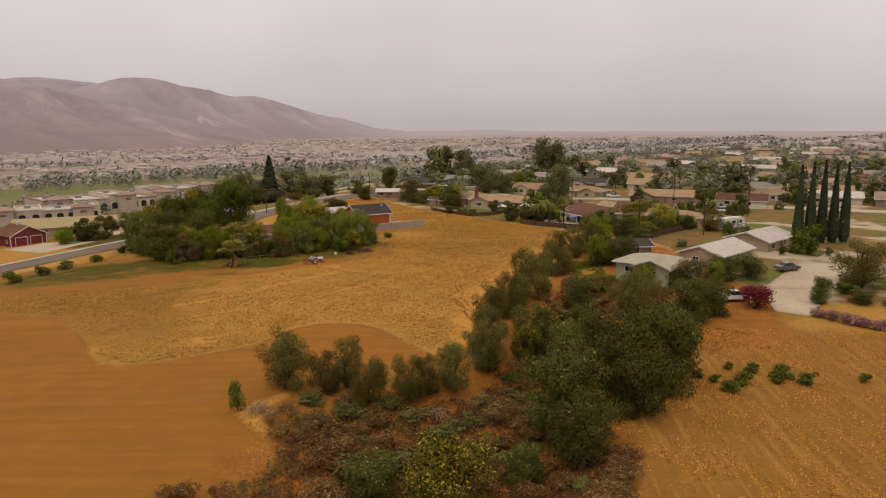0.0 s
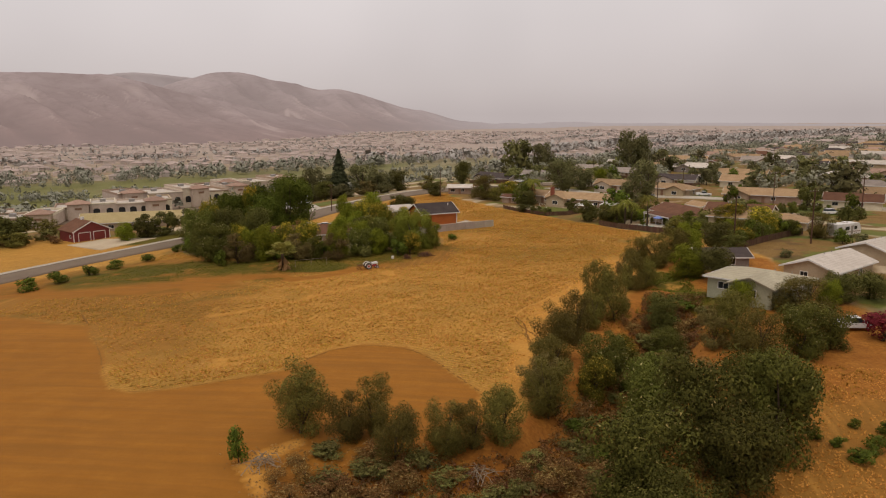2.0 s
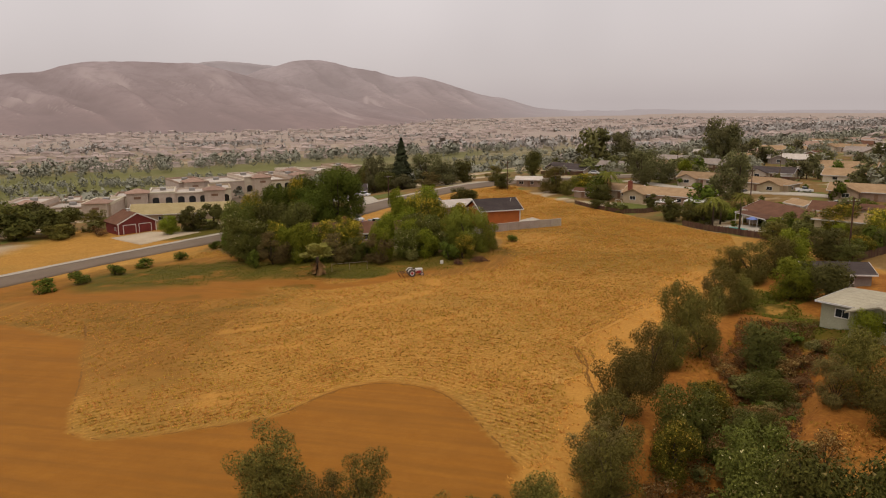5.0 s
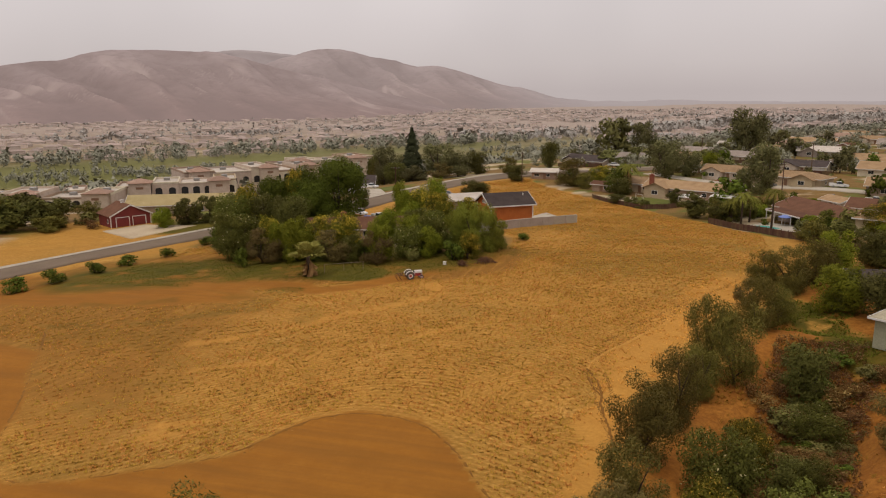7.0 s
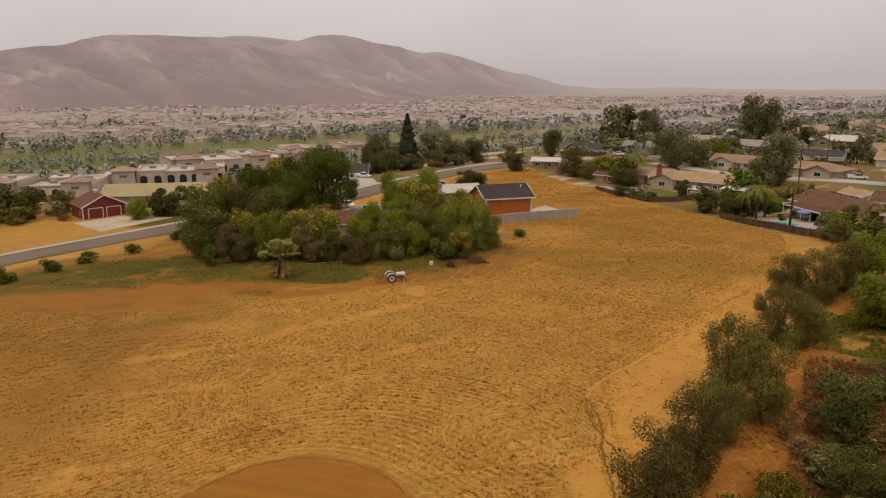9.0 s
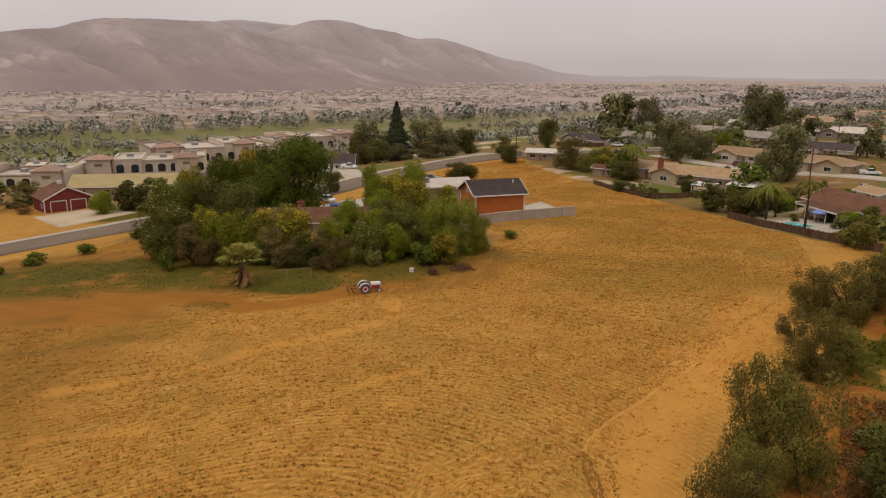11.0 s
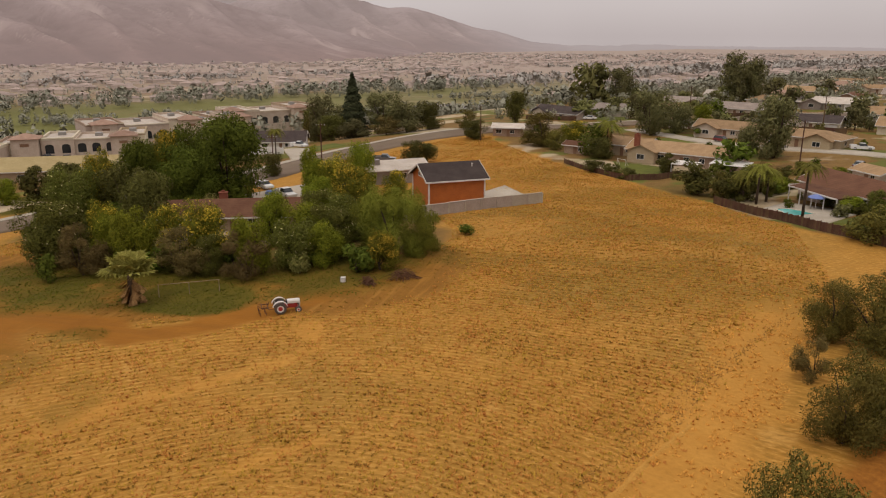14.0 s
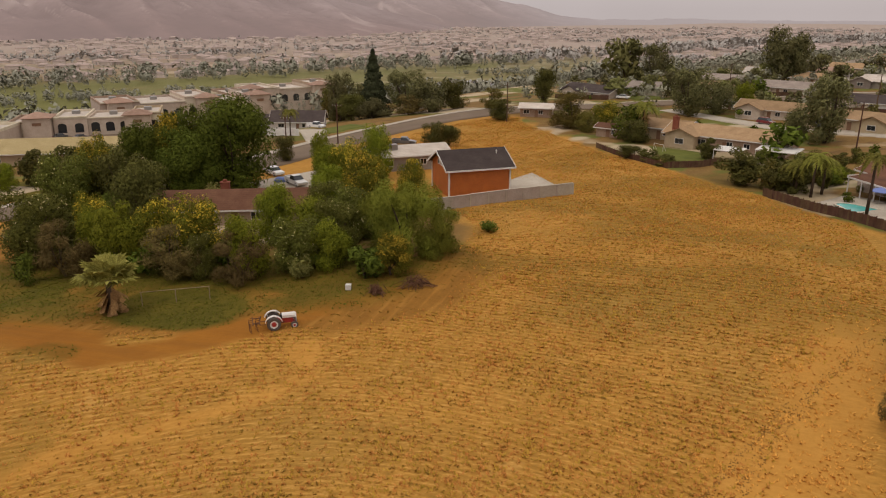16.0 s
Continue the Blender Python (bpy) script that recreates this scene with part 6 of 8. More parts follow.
for hx, hy in [p for p in SUBURB if 250 < p[1] < 420 and p[0] > -60]:
    a = -20 + rng.normal(0, 4)
    c, s_ = math.cos(radians(a)), math.sin(radians(a))
    x0, y0 = hx - 11 * c + 9 * s_, hy - 11 * s_ - 9 * c
    if line_dist(x0, y0, STREET)[0] < 12 or line_dist(x0 + 20 * c, y0 + 20 * s_, STREET)[0] < 8 or line_dist(x0, y0, ROAD)[0] < 12 or y0 < 335 or WALLED > 7:
        continue
    ob = thing("garden_wall", x0, y0, a, None, "low pale garden wall behind a house", "wall", "garden walls")
    for q in range(7):
        gx_, gy_ = x0 + (q + 0.5) * 3 * c, y0 + (q + 0.5) * 3 * s_
        part("wall_panel", Geo().box((q + 0.5) * 3, 0, hz(gx_, gy_) - hz(x0, y0) - 0.5, 2.98, 0.18, 2.1), M["block" if WALLED % 2 else "wood"], ob)
    WALLED += 1


def valley_stuff():
    """Roofs, walls and trees of the far valley town, too many to count."""
    rng = np.random.default_rng(77)
    roofs, walls = Geo(), Geo()
    tv = []

    def floor(x, y):
        return hz(x, y)
    rows = 0
    while rows < 3000:
        s = 560 + 2300 * rng.random() ** 1.1
        x = rng.uniform(-2300, 1100)
        y = (s + 0.8 * x) / 0.6
        if rows % 4 == 3:
            x, y = rng.uniform(-100, 1500), rng.uniform(740, 2500)
            s = -0.8 * x + 0.6 * y
            if s > 560:
                continue
        if y < 380 or y > 3000 or abs(x) > y * 1.25 or math.hypot(x, y) > float(hill_foot(math.degrees(math.atan2(x, y)))) - 20:
            continue
        if 580 < s < 900 and x < -130:
            continue
        if s < 580 and x < -60:
            continue
        if s < 580 and y < 740:
            continue
        if float(fbm(x / 160, y / 110, 3, 71)) < 0.44 and rng.random() < 0.85:
            continue
        rows += 1
        a = rng.choice([0.5, 0.7, 2.1]) + rng.normal(0, 0.1)
        L, D, e, r = rng.uniform(12, 20), rng.uniform(9, 13), rng.uniform(3, 5.6), rng.uniform(1.8, 2.6)
        c, sn, z0 = math.cos(a), math.sin(a), floor(x, y)

        def w(px, py, pz):
            return (x + px * c - py * sn, y + px * sn + py * c, z0 + pz)
        walls.solid([w(i * L / 2, j * D / 2, k) for k in (-1, e) for i, j in ((-1, -1), (1, -1), (1, 1), (-1, 1))], [(0, 1, 5, 4), (1, 2, 6, 5), (2, 3, 7, 6), (3, 0, 4, 7)])
        p, q, t = L / 2 + 0.6, D / 2 + 0.6, max(L / 2 - D / 2, 0.5)
        roofs.solid([w(-p, -q, e), w(p, -q, e), w(p, q, e), w(-p, q, e), w(-t, 0, e + r), w(t, 0, e + r)], [(0, 1, 5, 4), (1, 2, 5), (2, 3, 4, 5), (3, 0, 4)])
    town = new("valley_town")
    tagged(town, "hazy pink-tan houses of the valley town", "town", kind="stuff")
    # wall and roof colours are lifted towards the haze over the valley
    part("wall", walls, surface("far_wall", (0.58, 0.475, 0.41), (0.70, 0.59, 0.52), 0.004, 0.5, 0.95, 0.0, island=0.25), town)
    part("roof", roofs, surface("far_roof", (0.36, 0.275, 0.235), (0.46, 0.36, 0.315), 0.004, 0.5, 0.95, 0.0, island=0.2), town)
    rng = np.random.default_rng(78)
    count = 0
    cs, ns, sizes, distant, outs = [], [], [], [], []
    while count < 14500:
        s = 340 + 2400 * rng.random() ** 2.2
        if count % 3 == 0:
            s = (rng.uniform(470, 610), rng.uniform(840, 990), rng.uniform(1250, 1330), rng.uniform(700, 760))[count // 3 % 4]
        x = rng.uniform(-2000, 1000)
        y = (s + 0.8 * x) / 0.6
        if count % 5 == 1:
            x, y = rng.uniform(-100, 1500), rng.uniform(720, 2200)
            s = -0.8 * x + 0.6 * y
        if y < 250 or y > 3000 or abs(x) > y * 1.25 or math.hypot(x, y) > float(hill_foot(math.degrees(math.atan2(x, y)))) - 20:
            continue
        belt = float(fbm(x / 120 + 7, y / 60, 3, 91))
        wood = (s > 430 and s < 600) or (840 < s < 960)
        if belt < (0.24 if wood else 0.40 if s < 430 else 0.54):
            continue
        if 600 < s < 840 and x < -150 and belt < 0.57:
            continue
        if s < 430 and x < -60 and rng.random() < 0.8:
            continue
        h = rng.uniform(5, 10) if not wood else rng.uniform(9, 17)
        wd = h * (rng.uniform(0.25, 0.4) if rng.random() < 0.5 else rng.uniform(0.5, 0.9))
        z0 = floor(x, y)
        k = 42 if s < 1000 and math.hypot(x, y) < 1150 else 6
        d = rng.normal(size=(k, 3))
        d /= np.linalg.norm(d, axis=1)[:, None]
        c = np.array([x, y, z0 + h * 0.55]) + d * np.array([wd / 2, wd / 2, h * 0.45]) * rng.uniform(0.5, 1, (k, 1))
        cs.append(c)
        ns.append(d + 0.6 * rng.normal(size=(k, 3)))
        outs.append(0.75 * d + np.array([0, 0, 0.35]) + 0.15 * rng.normal(size=(k, 3)))
        sizes.append(np.full(k, wd * (0.17 if k > 12 else 0.42)))
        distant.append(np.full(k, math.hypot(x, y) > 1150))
        count += 1
    c, nn, sz = np.concatenate(cs), np.concatenate(ns), np.concatenate(sizes)
    nn /= np.linalg.norm(nn, axis=1)[:, None]
    side = np.cross(nn, rng.normal(size=nn.shape))
    side /= np.linalg.norm(side, axis=1)[:, None]
    lg = np.cross(nn, side)
    a, b = side * (sz * 0.7)[:, None], lg * sz[:, None]
    tri = np.stack([c - b - a, c - b + a, c + b], 1)
    out = np.concatenate(outs)
    out /= np.linalg.norm(out, axis=1)[:, None]
    flip = (np.cross(tri[:, 1] - tri[:, 0], tri[:, 2] - tri[:, 0]) * out).sum(1) < 0
    tri[flip] = tri[flip][:, ::-1]
    v = tri.reshape(-1, 3)
    # both leaf colours have haze mixed in, the copy beyond 1150 m more
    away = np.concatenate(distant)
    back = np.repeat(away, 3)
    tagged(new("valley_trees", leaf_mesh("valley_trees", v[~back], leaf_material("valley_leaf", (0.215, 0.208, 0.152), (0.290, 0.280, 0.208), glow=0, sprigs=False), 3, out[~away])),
           "green trees in belts round the golf course in haze-paled leaf", "trees", kind="stuff")
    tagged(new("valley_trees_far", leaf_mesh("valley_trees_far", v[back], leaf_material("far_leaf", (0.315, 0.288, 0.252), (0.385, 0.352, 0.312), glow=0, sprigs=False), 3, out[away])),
           "trees among the far valley houses in haze-coloured leaf", "trees", kind="stuff")


valley_stuff()


def shop_row(x, y, rz, L, D, h, towers, label, z=None):
    """A stucco shopping row: blocks of differing height and depth, tile-roofed towers and arched shop fronts."""
    rng = np.random.default_rng(int(abs(x) * 7 + y))
    ob = thing("shop_building", x, y, rz, z, label, "building", "shops below the bench")
    k = max(3, round(L / 13))
    cuts = np.concatenate([[0], np.cumsum(rng.uniform(0.7, 1.3, k))])
    cuts = cuts / cuts[-1] * L - L / 2
    for i in range(k):
        x0, x1 = cuts[i] + 0.01, cuts[i + 1] - 0.01
        mx, w, hh, front = (x0 + x1) / 2, x1 - x0, h * (0.72, 1.0, 0.86, 1.12)[(i + k) % 4], (0.0, 1.6, 0.7)[i % 3]
        body = part("wall", Geo().box(mx, -front / 2, -9, w, D + front, hh + 9), M[("cream_stucco", "pink_stucco", "cream_stucco")[i % 3]], ob)
        g = Geo()
        f0 = -D / 2 - front
        for s in (-1, 1):
            g.box(mx, D / 2 - 0.2 if s > 0 else f0 + 0.2, hh, w, 0.5, 0.9).box(mx + s * (w / 2 - 0.25), -front / 2, hh, 0.5, D + front - 0.9, 0.9)
        part("parapet", g, M[("tan_stucco", "cream_stucco", "pink_stucco")[i % 3]], body)
        part("flat_roof", Geo().box(mx, -front / 2, hh, w - 1.0, D + front - 1.0, 0.12), M["white_roof"], body)
        part("cornice", Geo().box(mx, f0 - 0.12, hh + 0.5, w, 0.3, 0.45, 0, 0.1), M["cream_stucco"], body)
        bays = max(2, int(w / 4.2))
        for j in range(bays):
            u = x0 + (j + 0.5) / bays * w
            arch = [(u - 1.3, 0.1), (u + 1.3, 0.1), (u + 1.3, 2.3)] + [(u + 1.3 * math.cos(a), 2.3 + 0.8 * math.sin(a)) for a in np.linspace(0.4, 2.74, 6)] + [(u - 1.3, 2.3)]
            g, m_ = Geo(), len(arch)
            g.solid([(p, f0 - 0.06, q) for p, q in arch] + [(p, f0 + 0.1, q) for p, q in arch], [tuple(range(m_))] + [(q, m_ + q, m_ + (q + 1) % m_, (q + 1) % m_) for q in range(m_)])
            part("shop_front", g, M["glass"], body, "dark arched shop front")
        if w > 9:
            part("roof_unit", Geo().box(mx, D * 0.15, hh + 0.12, 2.4, 1.8, 1.2, 0, 0.1), M["steel"], body)
    for u in towers:
        t = part("tower", Geo().box(u * L, -D / 2 - 0.6, -9, 8, 7, h + 9.9), M["pink_stucco"], ob)
        r = hip_roof(8, 7, 0, 1.7, 0.7)
        r.v = [(a + u * L, b - D / 2 - 0.6, c + h + 0.9) for a, b, c in r.v]
        part("tower_roof", r, M["clay_roof"], t, "clay-tiled hipped roof")
        part("sign", Geo().box(u * L, -D / 2 - 4.2, h - 1.4, 2.6, 0.12, 0.9), M["trim_brown"], t, "plain coloured shop sign")
    return ob


shop_row(-200, 303, 35, 46, 18, 4.4, (-0.3, 0.35), "cream shopping row with tile-roofed towers", hz(-200, 303) + 1.6)
shop_row(-196, 347, 50, 62, 24, 5.6, (-0.4, 0.1, 0.42), "long cream shopping row with tile-roofed towers", hz(-196, 347) + 3.4)
shop_row(-184, 398, 52, 52, 22, 5.6, (-0.3, 0.3), "cream shop building with a clay-tile tower", hz(-184, 398) + 6.0)
shop_row(-232, 262, 25, 60, 18, 5, (-0.4, 0.0, 0.42), "long low tan shopping row beside a car park")
shop_row(-262, 330, 40, 36, 18, 5, (0.3,), "pale shop building in the car park")
slab("car_park", ((-240, 275), (-180, 268), (-165, 330), (-235, 345)), 0.25, M["asphalt"], "worn asphalt car park between the shops", "car park")
slab("car_park_far", ((-250, 760), (-130, 760), (-120, 850), (-250, 860)), 0.4, M["asphalt"], "far asphalt car park full of cars", "car park")

# ---- vehicles ----


def wheel(parent, x, y, r, w, side, rim="steel", rubber="tyre"):
    tyre = Geo().lathe(x, y, r, [(r * 0.58, -w / 2), (r * 0.92, -w / 2), (r, -w * 0.3), (r, w * 0.3), (r * 0.92, w / 2), (r * 0.58, w / 2)])
    wh = part("wheel", tyre, M[rubber], parent, "black rubber tyre")
    part("rim", Geo().lathe(x, y, r, [(0.02, side * w * 0.30), (r * 0.2, side * w * 0.42), (r * 0.5, side * w * 0.30), (r * 0.6, side * w * 0.48), (r * 0.6, -side * w * 0.3)]), M[rim], wh)
    return wh


def car(x, y, rz, paint, style="sedan", label="", z=None, group="", tags=True):
    ob = thing("pickup_truck" if style == "pickup" else "car", x, y, rz, (hz(x, y) if z is None else z) + 0.2, label, "car", group)
    L, W = (5.4, 1.9) if style == "pickup" else (4.6, 1.8)
    low = [(-L / 2, 0.45), (-L / 2 + 0.1, 0.3), (L / 2 - 0.1, 0.3), (L / 2, 0.5), (L / 2 - 0.05, 0.78), (L / 2 - 1.2, 0.95), (-L / 2 + 0.5, 1.0), (-L / 2, 0.9)]
    top = [(-1.5, 0.98), (-1.0, 1.45), (0.5, 1.47), (1.15, 0.95)] if style != "pickup" else [(-0.7, 0.98), (-0.6, 1.62), (0.6, 1.62), (1.2, 0.98)]
    if style == "suv":
        top = [(-2.1, 0.98), (-1.9, 1.62), (0.4, 1.66), (1.15, 0.95)]

    def loft(profile, w0, w1):
        g, k = Geo(), len(profile)
        zs = [p[1] for p in profile]
        lo, hi = min(zs), max(zs)
        pts = []
        for s in (-1, 1):
            for px, pz in profile:
                t = (pz - lo) / (hi - lo)
                pts.append((px, s * (w0 * (1 - t) + w1 * t) / 2, pz))
        g.solid(pts, [tuple(range(k)), tuple(range(2 * k - 1, k - 1, -1))] + [(i, k + i, k + (i + 1) % k, (i + 1) % k) for i in range(k)])
        return g
    body = part("body", loft(low, W, W - 0.06), M[paint], ob)
    part("cabin", loft(top, W - 0.1, W - 0.42), M["glass"], ob, "dark tinted windows")
    rf = [(p[0] * 0.9, p[1] + 0.02) for p in top[1:3]]
    part("roof", Geo().box((rf[0][0] + rf[1][0]) / 2, 0, rf[0][1] - 0.02, abs(rf[1][0] - rf[0][0]) + 0.25, W - 0.4, 0.06, 0, 0.02), M[paint], ob)
    if style == "pickup":
        g = Geo()
        g.box(-1.75, W / 2 - 0.08, 0.95, 1.9, 0.1, 0.25).box(-1.75, -W / 2 + 0.08, 0.95, 1.9, 0.1, 0.25).box(-2.65, 0, 0.95, 0.1, W - 0.1, 0.25)
        part("bed_rail", g, M[paint], ob)
    for sx in (-1, 1):
        for sy in (-1, 1):
            wheel(ob, sx * L * 0.31, sy * (W / 2 - 0.1), 0.34, 0.22, sy)
    for sy in (-1, 1):
        part("headlight", Geo().box(L / 2 - 0.02, sy * (W / 2 - 0.28), 0.62, 0.08, 0.36, 0.14), M["lens_clear"], ob, "clear headlight")
        part("tail_light", Geo().box(-L / 2 + 0.0, sy * (W / 2 - 0.22), 0.7, 0.06, 0.28, 0.16), M["lens_red"], ob, "red tail light")
    return ob


car(-80.8, 220.7, -30, "car_white", "sedan", "white saloon parked by the road")
car(-72.2, 213.5, -35, "car_white", "pickup", "white pickup parked in the yard")
tarp = thing("tarpaulin", -76.5, 215.5, 20, None, "blue tarpaulin slung over a low stack", "tarpaulin")
part("sheet", Geo().box(0, 0, 0.1, 1.9, 1.4, 0.8, 0, 0.3), M["tarp_blue"], tarp)
car(-68.5, 256.5, 10, "car_grey", "pickup", "dark pickup parked behind the outbuilding")
car(-106.5, 287.0, -10, "car_white", "pickup", "white pickup in front of the white house")
car(11.5, 314.0, -40, "car_red", "suv", "dark red car driving lane side, parked")
car(52.3, 140.5, 20, "car_mauve", "sedan", "dusty mauve saloon parked on the drive")
car(36.6, 121.5, 10, "car_white", "pickup", "old white pickup beside the crimson bush")
car(43.0, 296.0, 0, "car_white", "pickup", "white pickup parked on the street")
car(62.0, 290.0, 15, "car_white", "suv", "white car parked in a driveway")
car(72.0, 249.0, 20, "car_white", "suv", "white van parked behind the camper")
car(36.5, 268.0, 60, "car_grey", "sedan", "dark saloon parked in a driveway")
car(46.0, 262.0, -20, "car_white", "pickup", "white pickup parked beside the street")
car(24.0, 300.5, -28, "car_grey", "suv", "dark grey car parked at the kerb")
car(-30.0, 366.0, -12, "car_white", "sedan", "white saloon before the dark-roofed house")
car(80.0, 258.0, -25, "car_mauve", "sedan", "dusty saloon parked before the cream house")
rng = np.random.default_rng(9)
for k in range(22):
    car(-236 + (k % 8) * 7.5 + rng.normal(0, 0.6), 288 + (k // 8) * 17 + rng.normal(0, 0.5), 80 + rng.normal(0, 3), ("car_white", "car_grey", "car_mauve", "car_red")[k % 4], "sedan",
        "parked car in the shop car park", group="cars in the car park")
g = Geo()
for k in range(170):
    g.box(-246 + (k % 17) * 7 + rng.normal(0, 0.8), 765 + (k // 17) * 9.5, -41.5, 1.9, 4.5, 1.5, rng.normal(0, 4), 0.35)
for i, q in enumerate(range(0, len(g.v), 12)):
    zz = hz(g.v[q][0], g.v[q][1]) + 0.45 - g.v[q][2]
    for j in range(q, q + 12):
        g.v[j] = (g.v[j][0], g.v[j][1], g.v[j][2] + zz)
tagged(new("parked_cars", g.mesh("parked_cars", surface("far_cars", (0.30, 0.28, 0.27), (0.5, 0.48, 0.46), 0.3, 2.0, 0.4, 0.0, island=0.8))), "rows of far parked cars", "cars", kind="stuff")


def camper():
    ob = thing("camper_trailer", 56.0, 188.0, 38, None, "white camper trailer with dark windows and stripes", "camper")
    prof = [(-4.2, 0.7), (4.0, 0.7), (4.2, 1.6), (3.4, 3.1), (-4.1, 3.15)]
    g, k = Geo(), len(prof)
    pts = [(a, s * 1.2, b) for s in (-1, 1) for a, b in prof]
    g.solid(pts, [tuple(range(k)), tuple(range(2 * k - 1, k - 1, -1))] + [(i, k + i, k + (i + 1) % k, (i + 1) % k) for i in range(k)])
    part("body", g, M["white_paint"], ob)
    for a, w in ((-3.0, 1.1), (-0.6, 1.3), (2.2, 0.9)):
        part("window", Geo().box(a, -1.22, 1.75, w, 0.05, 0.75), M["glass"], ob)
    part("stripe", Geo().box(0, -1.215, 1.25, 7.9, 0.03, 0.16), M["trim_brown"], ob, "brown stripe")
    part("door", Geo().box(1.0, -1.225, 0.85, 0.7, 0.05, 1.8), M["grey_stucco"], ob)
    part("air_conditioner", Geo().box(0, 0, 3.12, 1.1, 0.9, 0.32, 0, 0.08), M["white_paint"], ob)
    for sx in (-0.5, 0.5):
        for sy in (-1, 1):
            wheel(ob, sx, sy * 1.05, 0.36, 0.22, sy)
    part("hitch", Geo().tube([(4.0, 0, 0.6), (5.3, 0, 0.55)], [0.07, 0.05], 6), M["steel"], ob)


camper()


def tractor():
    """An old two-tone farm tractor with a spring-tine cultivator on its hitch."""
    ob = thing("tractor", -42.7, 155.8, 34, None, "vintage white and red farm tractor with cultivator", "tractor")
    wheel(ob, 0, -0.72, 0.64, 0.30, -1, "tractor_white", "dusty_tyre")
    wheel(ob, 0, 0.72, 0.64, 0.30, 1, "tractor_white", "dusty_tyre")
    wheel(ob, 1.85, -0.62, 0.34, 0.16, -1, "tractor_white", "dusty_tyre")
    wheel(ob, 1.85, 0.62, 0.34, 0.16, 1, "tractor_white", "dusty_tyre")
    for s in (-1, 1):
        part("hub", Geo().lathe(0, s * 0.86, 0.64, [(0.0, s * 0.05), (0.2, s * 0.04), (0.24, -s * 0.05)]), M["tractor_red"], ob, "red wheel hub")
        part("hub", Geo().lathe(1.85, s * 0.69, 0.34, [(0.0, s * 0.05), (0.1, s * 0.04), (0.12, -s * 0.05)]), M["tractor_red"], ob, "red wheel hub")
    part("axle", Geo().tube([(0, -0.72, 0.64), (0, 0.72, 0.64)], [0.13, 0.13], 9), M["tractor_red"], ob)
    part("front_axle", Geo().tube([(1.85, -0.62, 0.36), (1.85, -0.2, 0.5), (1.85, 0.2, 0.5), (1.85, 0.62, 0.36)], [0.06, 0.07, 0.07, 0.06], 7), M["tractor_red"], ob)
    part("gearbox", Geo().box(0.35, 0, 0.42, 1.1, 0.42, 0.5, 0, 0.08), M["tractor_red"], ob)
    part("engine", Geo().box(1.3, 0, 0.45, 0.95, 0.36, 0.52, 0, 0.05), M["tractor_red"], ob)
    part("exhaust", Geo().tube([(1.0, -0.22, 0.6), (0.3, -0.3, 0.42), (-0.4, -0.3, 0.4)], [0.04, 0.04, 0.035], 7), M["rust"], ob)
    prof = [(-0.26, 0.95), (0.26, 0.95), (0.27, 1.2), (0.17, 1.34), (-0.17, 1.34), (-0.27, 1.2)]
    hood = part("hood", Geo().prism(prof, 0.78, 2.02), M["tractor_white"], ob, "white rounded hood")
    part("grille", Geo().box(2.05, 0, 0.55, 0.07, 0.46, 0.72, 0, 0.03), M["tractor_white"], hood)
    for s in (-1, 1):
        part("headlight", Geo().lathe(1.98, s * 0.34, 1.08, [(0.0, 0.07), (0.09, 0.06), (0.1, -0.06), (0.0, -0.08)]), M["lens_clear"], hood)
        f = Geo()
        arc = [(0.80 * math.cos(a), 0.64 + 0.80 * math.sin(a)) for a in np.linspace(math.radians(15), math.radians(165), 11)]
        pts = [(px, s * yy, pz) for yy in (0.52, 0.82) for px, pz in arc] + [(px * 0.95, s * yy, 0.64 + (pz - 0.64) * 0.95) for yy in (0.52, 0.82) for px, pz in arc]
        n = len(arc)
        faces = []
        for i in range(n - 1):
            faces += [(i, i + 1, n + i + 1, n + i), (2 * n + i, 3 * n + i, 3 * n + i + 1, 2 * n + i + 1), (i, 2 * n + i, 2 * n + i + 1, i + 1), (n + i, n + i + 1, 3 * n + i + 1, 3 * n + i)]
        f.solid(pts, faces)
        part("fender", f, M["tractor_white"], ob, "white rear fender")
    part("dashboard", Geo().box(0.7, 0, 0.92, 0.16, 0.4, 0.36), M["black"], ob)
    st = part("steering_column", Geo().tube([(0.7, 0, 1.05), (0.3, 0, 1.38)], [0.03, 0.025], 6), M["black"], ob)
    ring = [(0.3 + 0.2 * math.cos(a) * 0.65, 0.2 * math.sin(a), 1.38 + 0.2 * math.cos(a) * 0.75) for a in np.linspace(0, 2 * math.pi, 15)]
    part("steering_wheel", Geo().tube(ring, [0.018] * 15, 5), M["black"], st)
    seat = part("seat", Geo().box(-0.28, 0, 0.98, 0.42, 0.46, 0.07, 0, 0.03).box(-0.5, 0, 1.02, 0.06, 0.44, 0.22, 0, 0.02), M["steel"], ob)
    part("seat_spring", Geo().tube([(-0.05, 0, 0.85), (-0.4, 0, 0.86), (-0.28, 0, 0.98)], [0.03, 0.025, 0.03], 5), M["steel"], seat)
    cult = part("cultivator", Geo().box(-1.25, 0, 0.78, 0.09, 1.9, 0.09).box(-1.85, 0, 0.78, 0.09, 1.9, 0.09).box(-1.55, 0.6, 0.79, 0.7, 0.08, 0.07).box(-1.55, -0.6, 0.79, 0.7, 0.08, 0.07), M["rust"], ob, "rusty cultivator frame")
    for k in range(9):
        x, y = (-1.25 if k % 2 else -1.85), -0.88 + k * 0.22
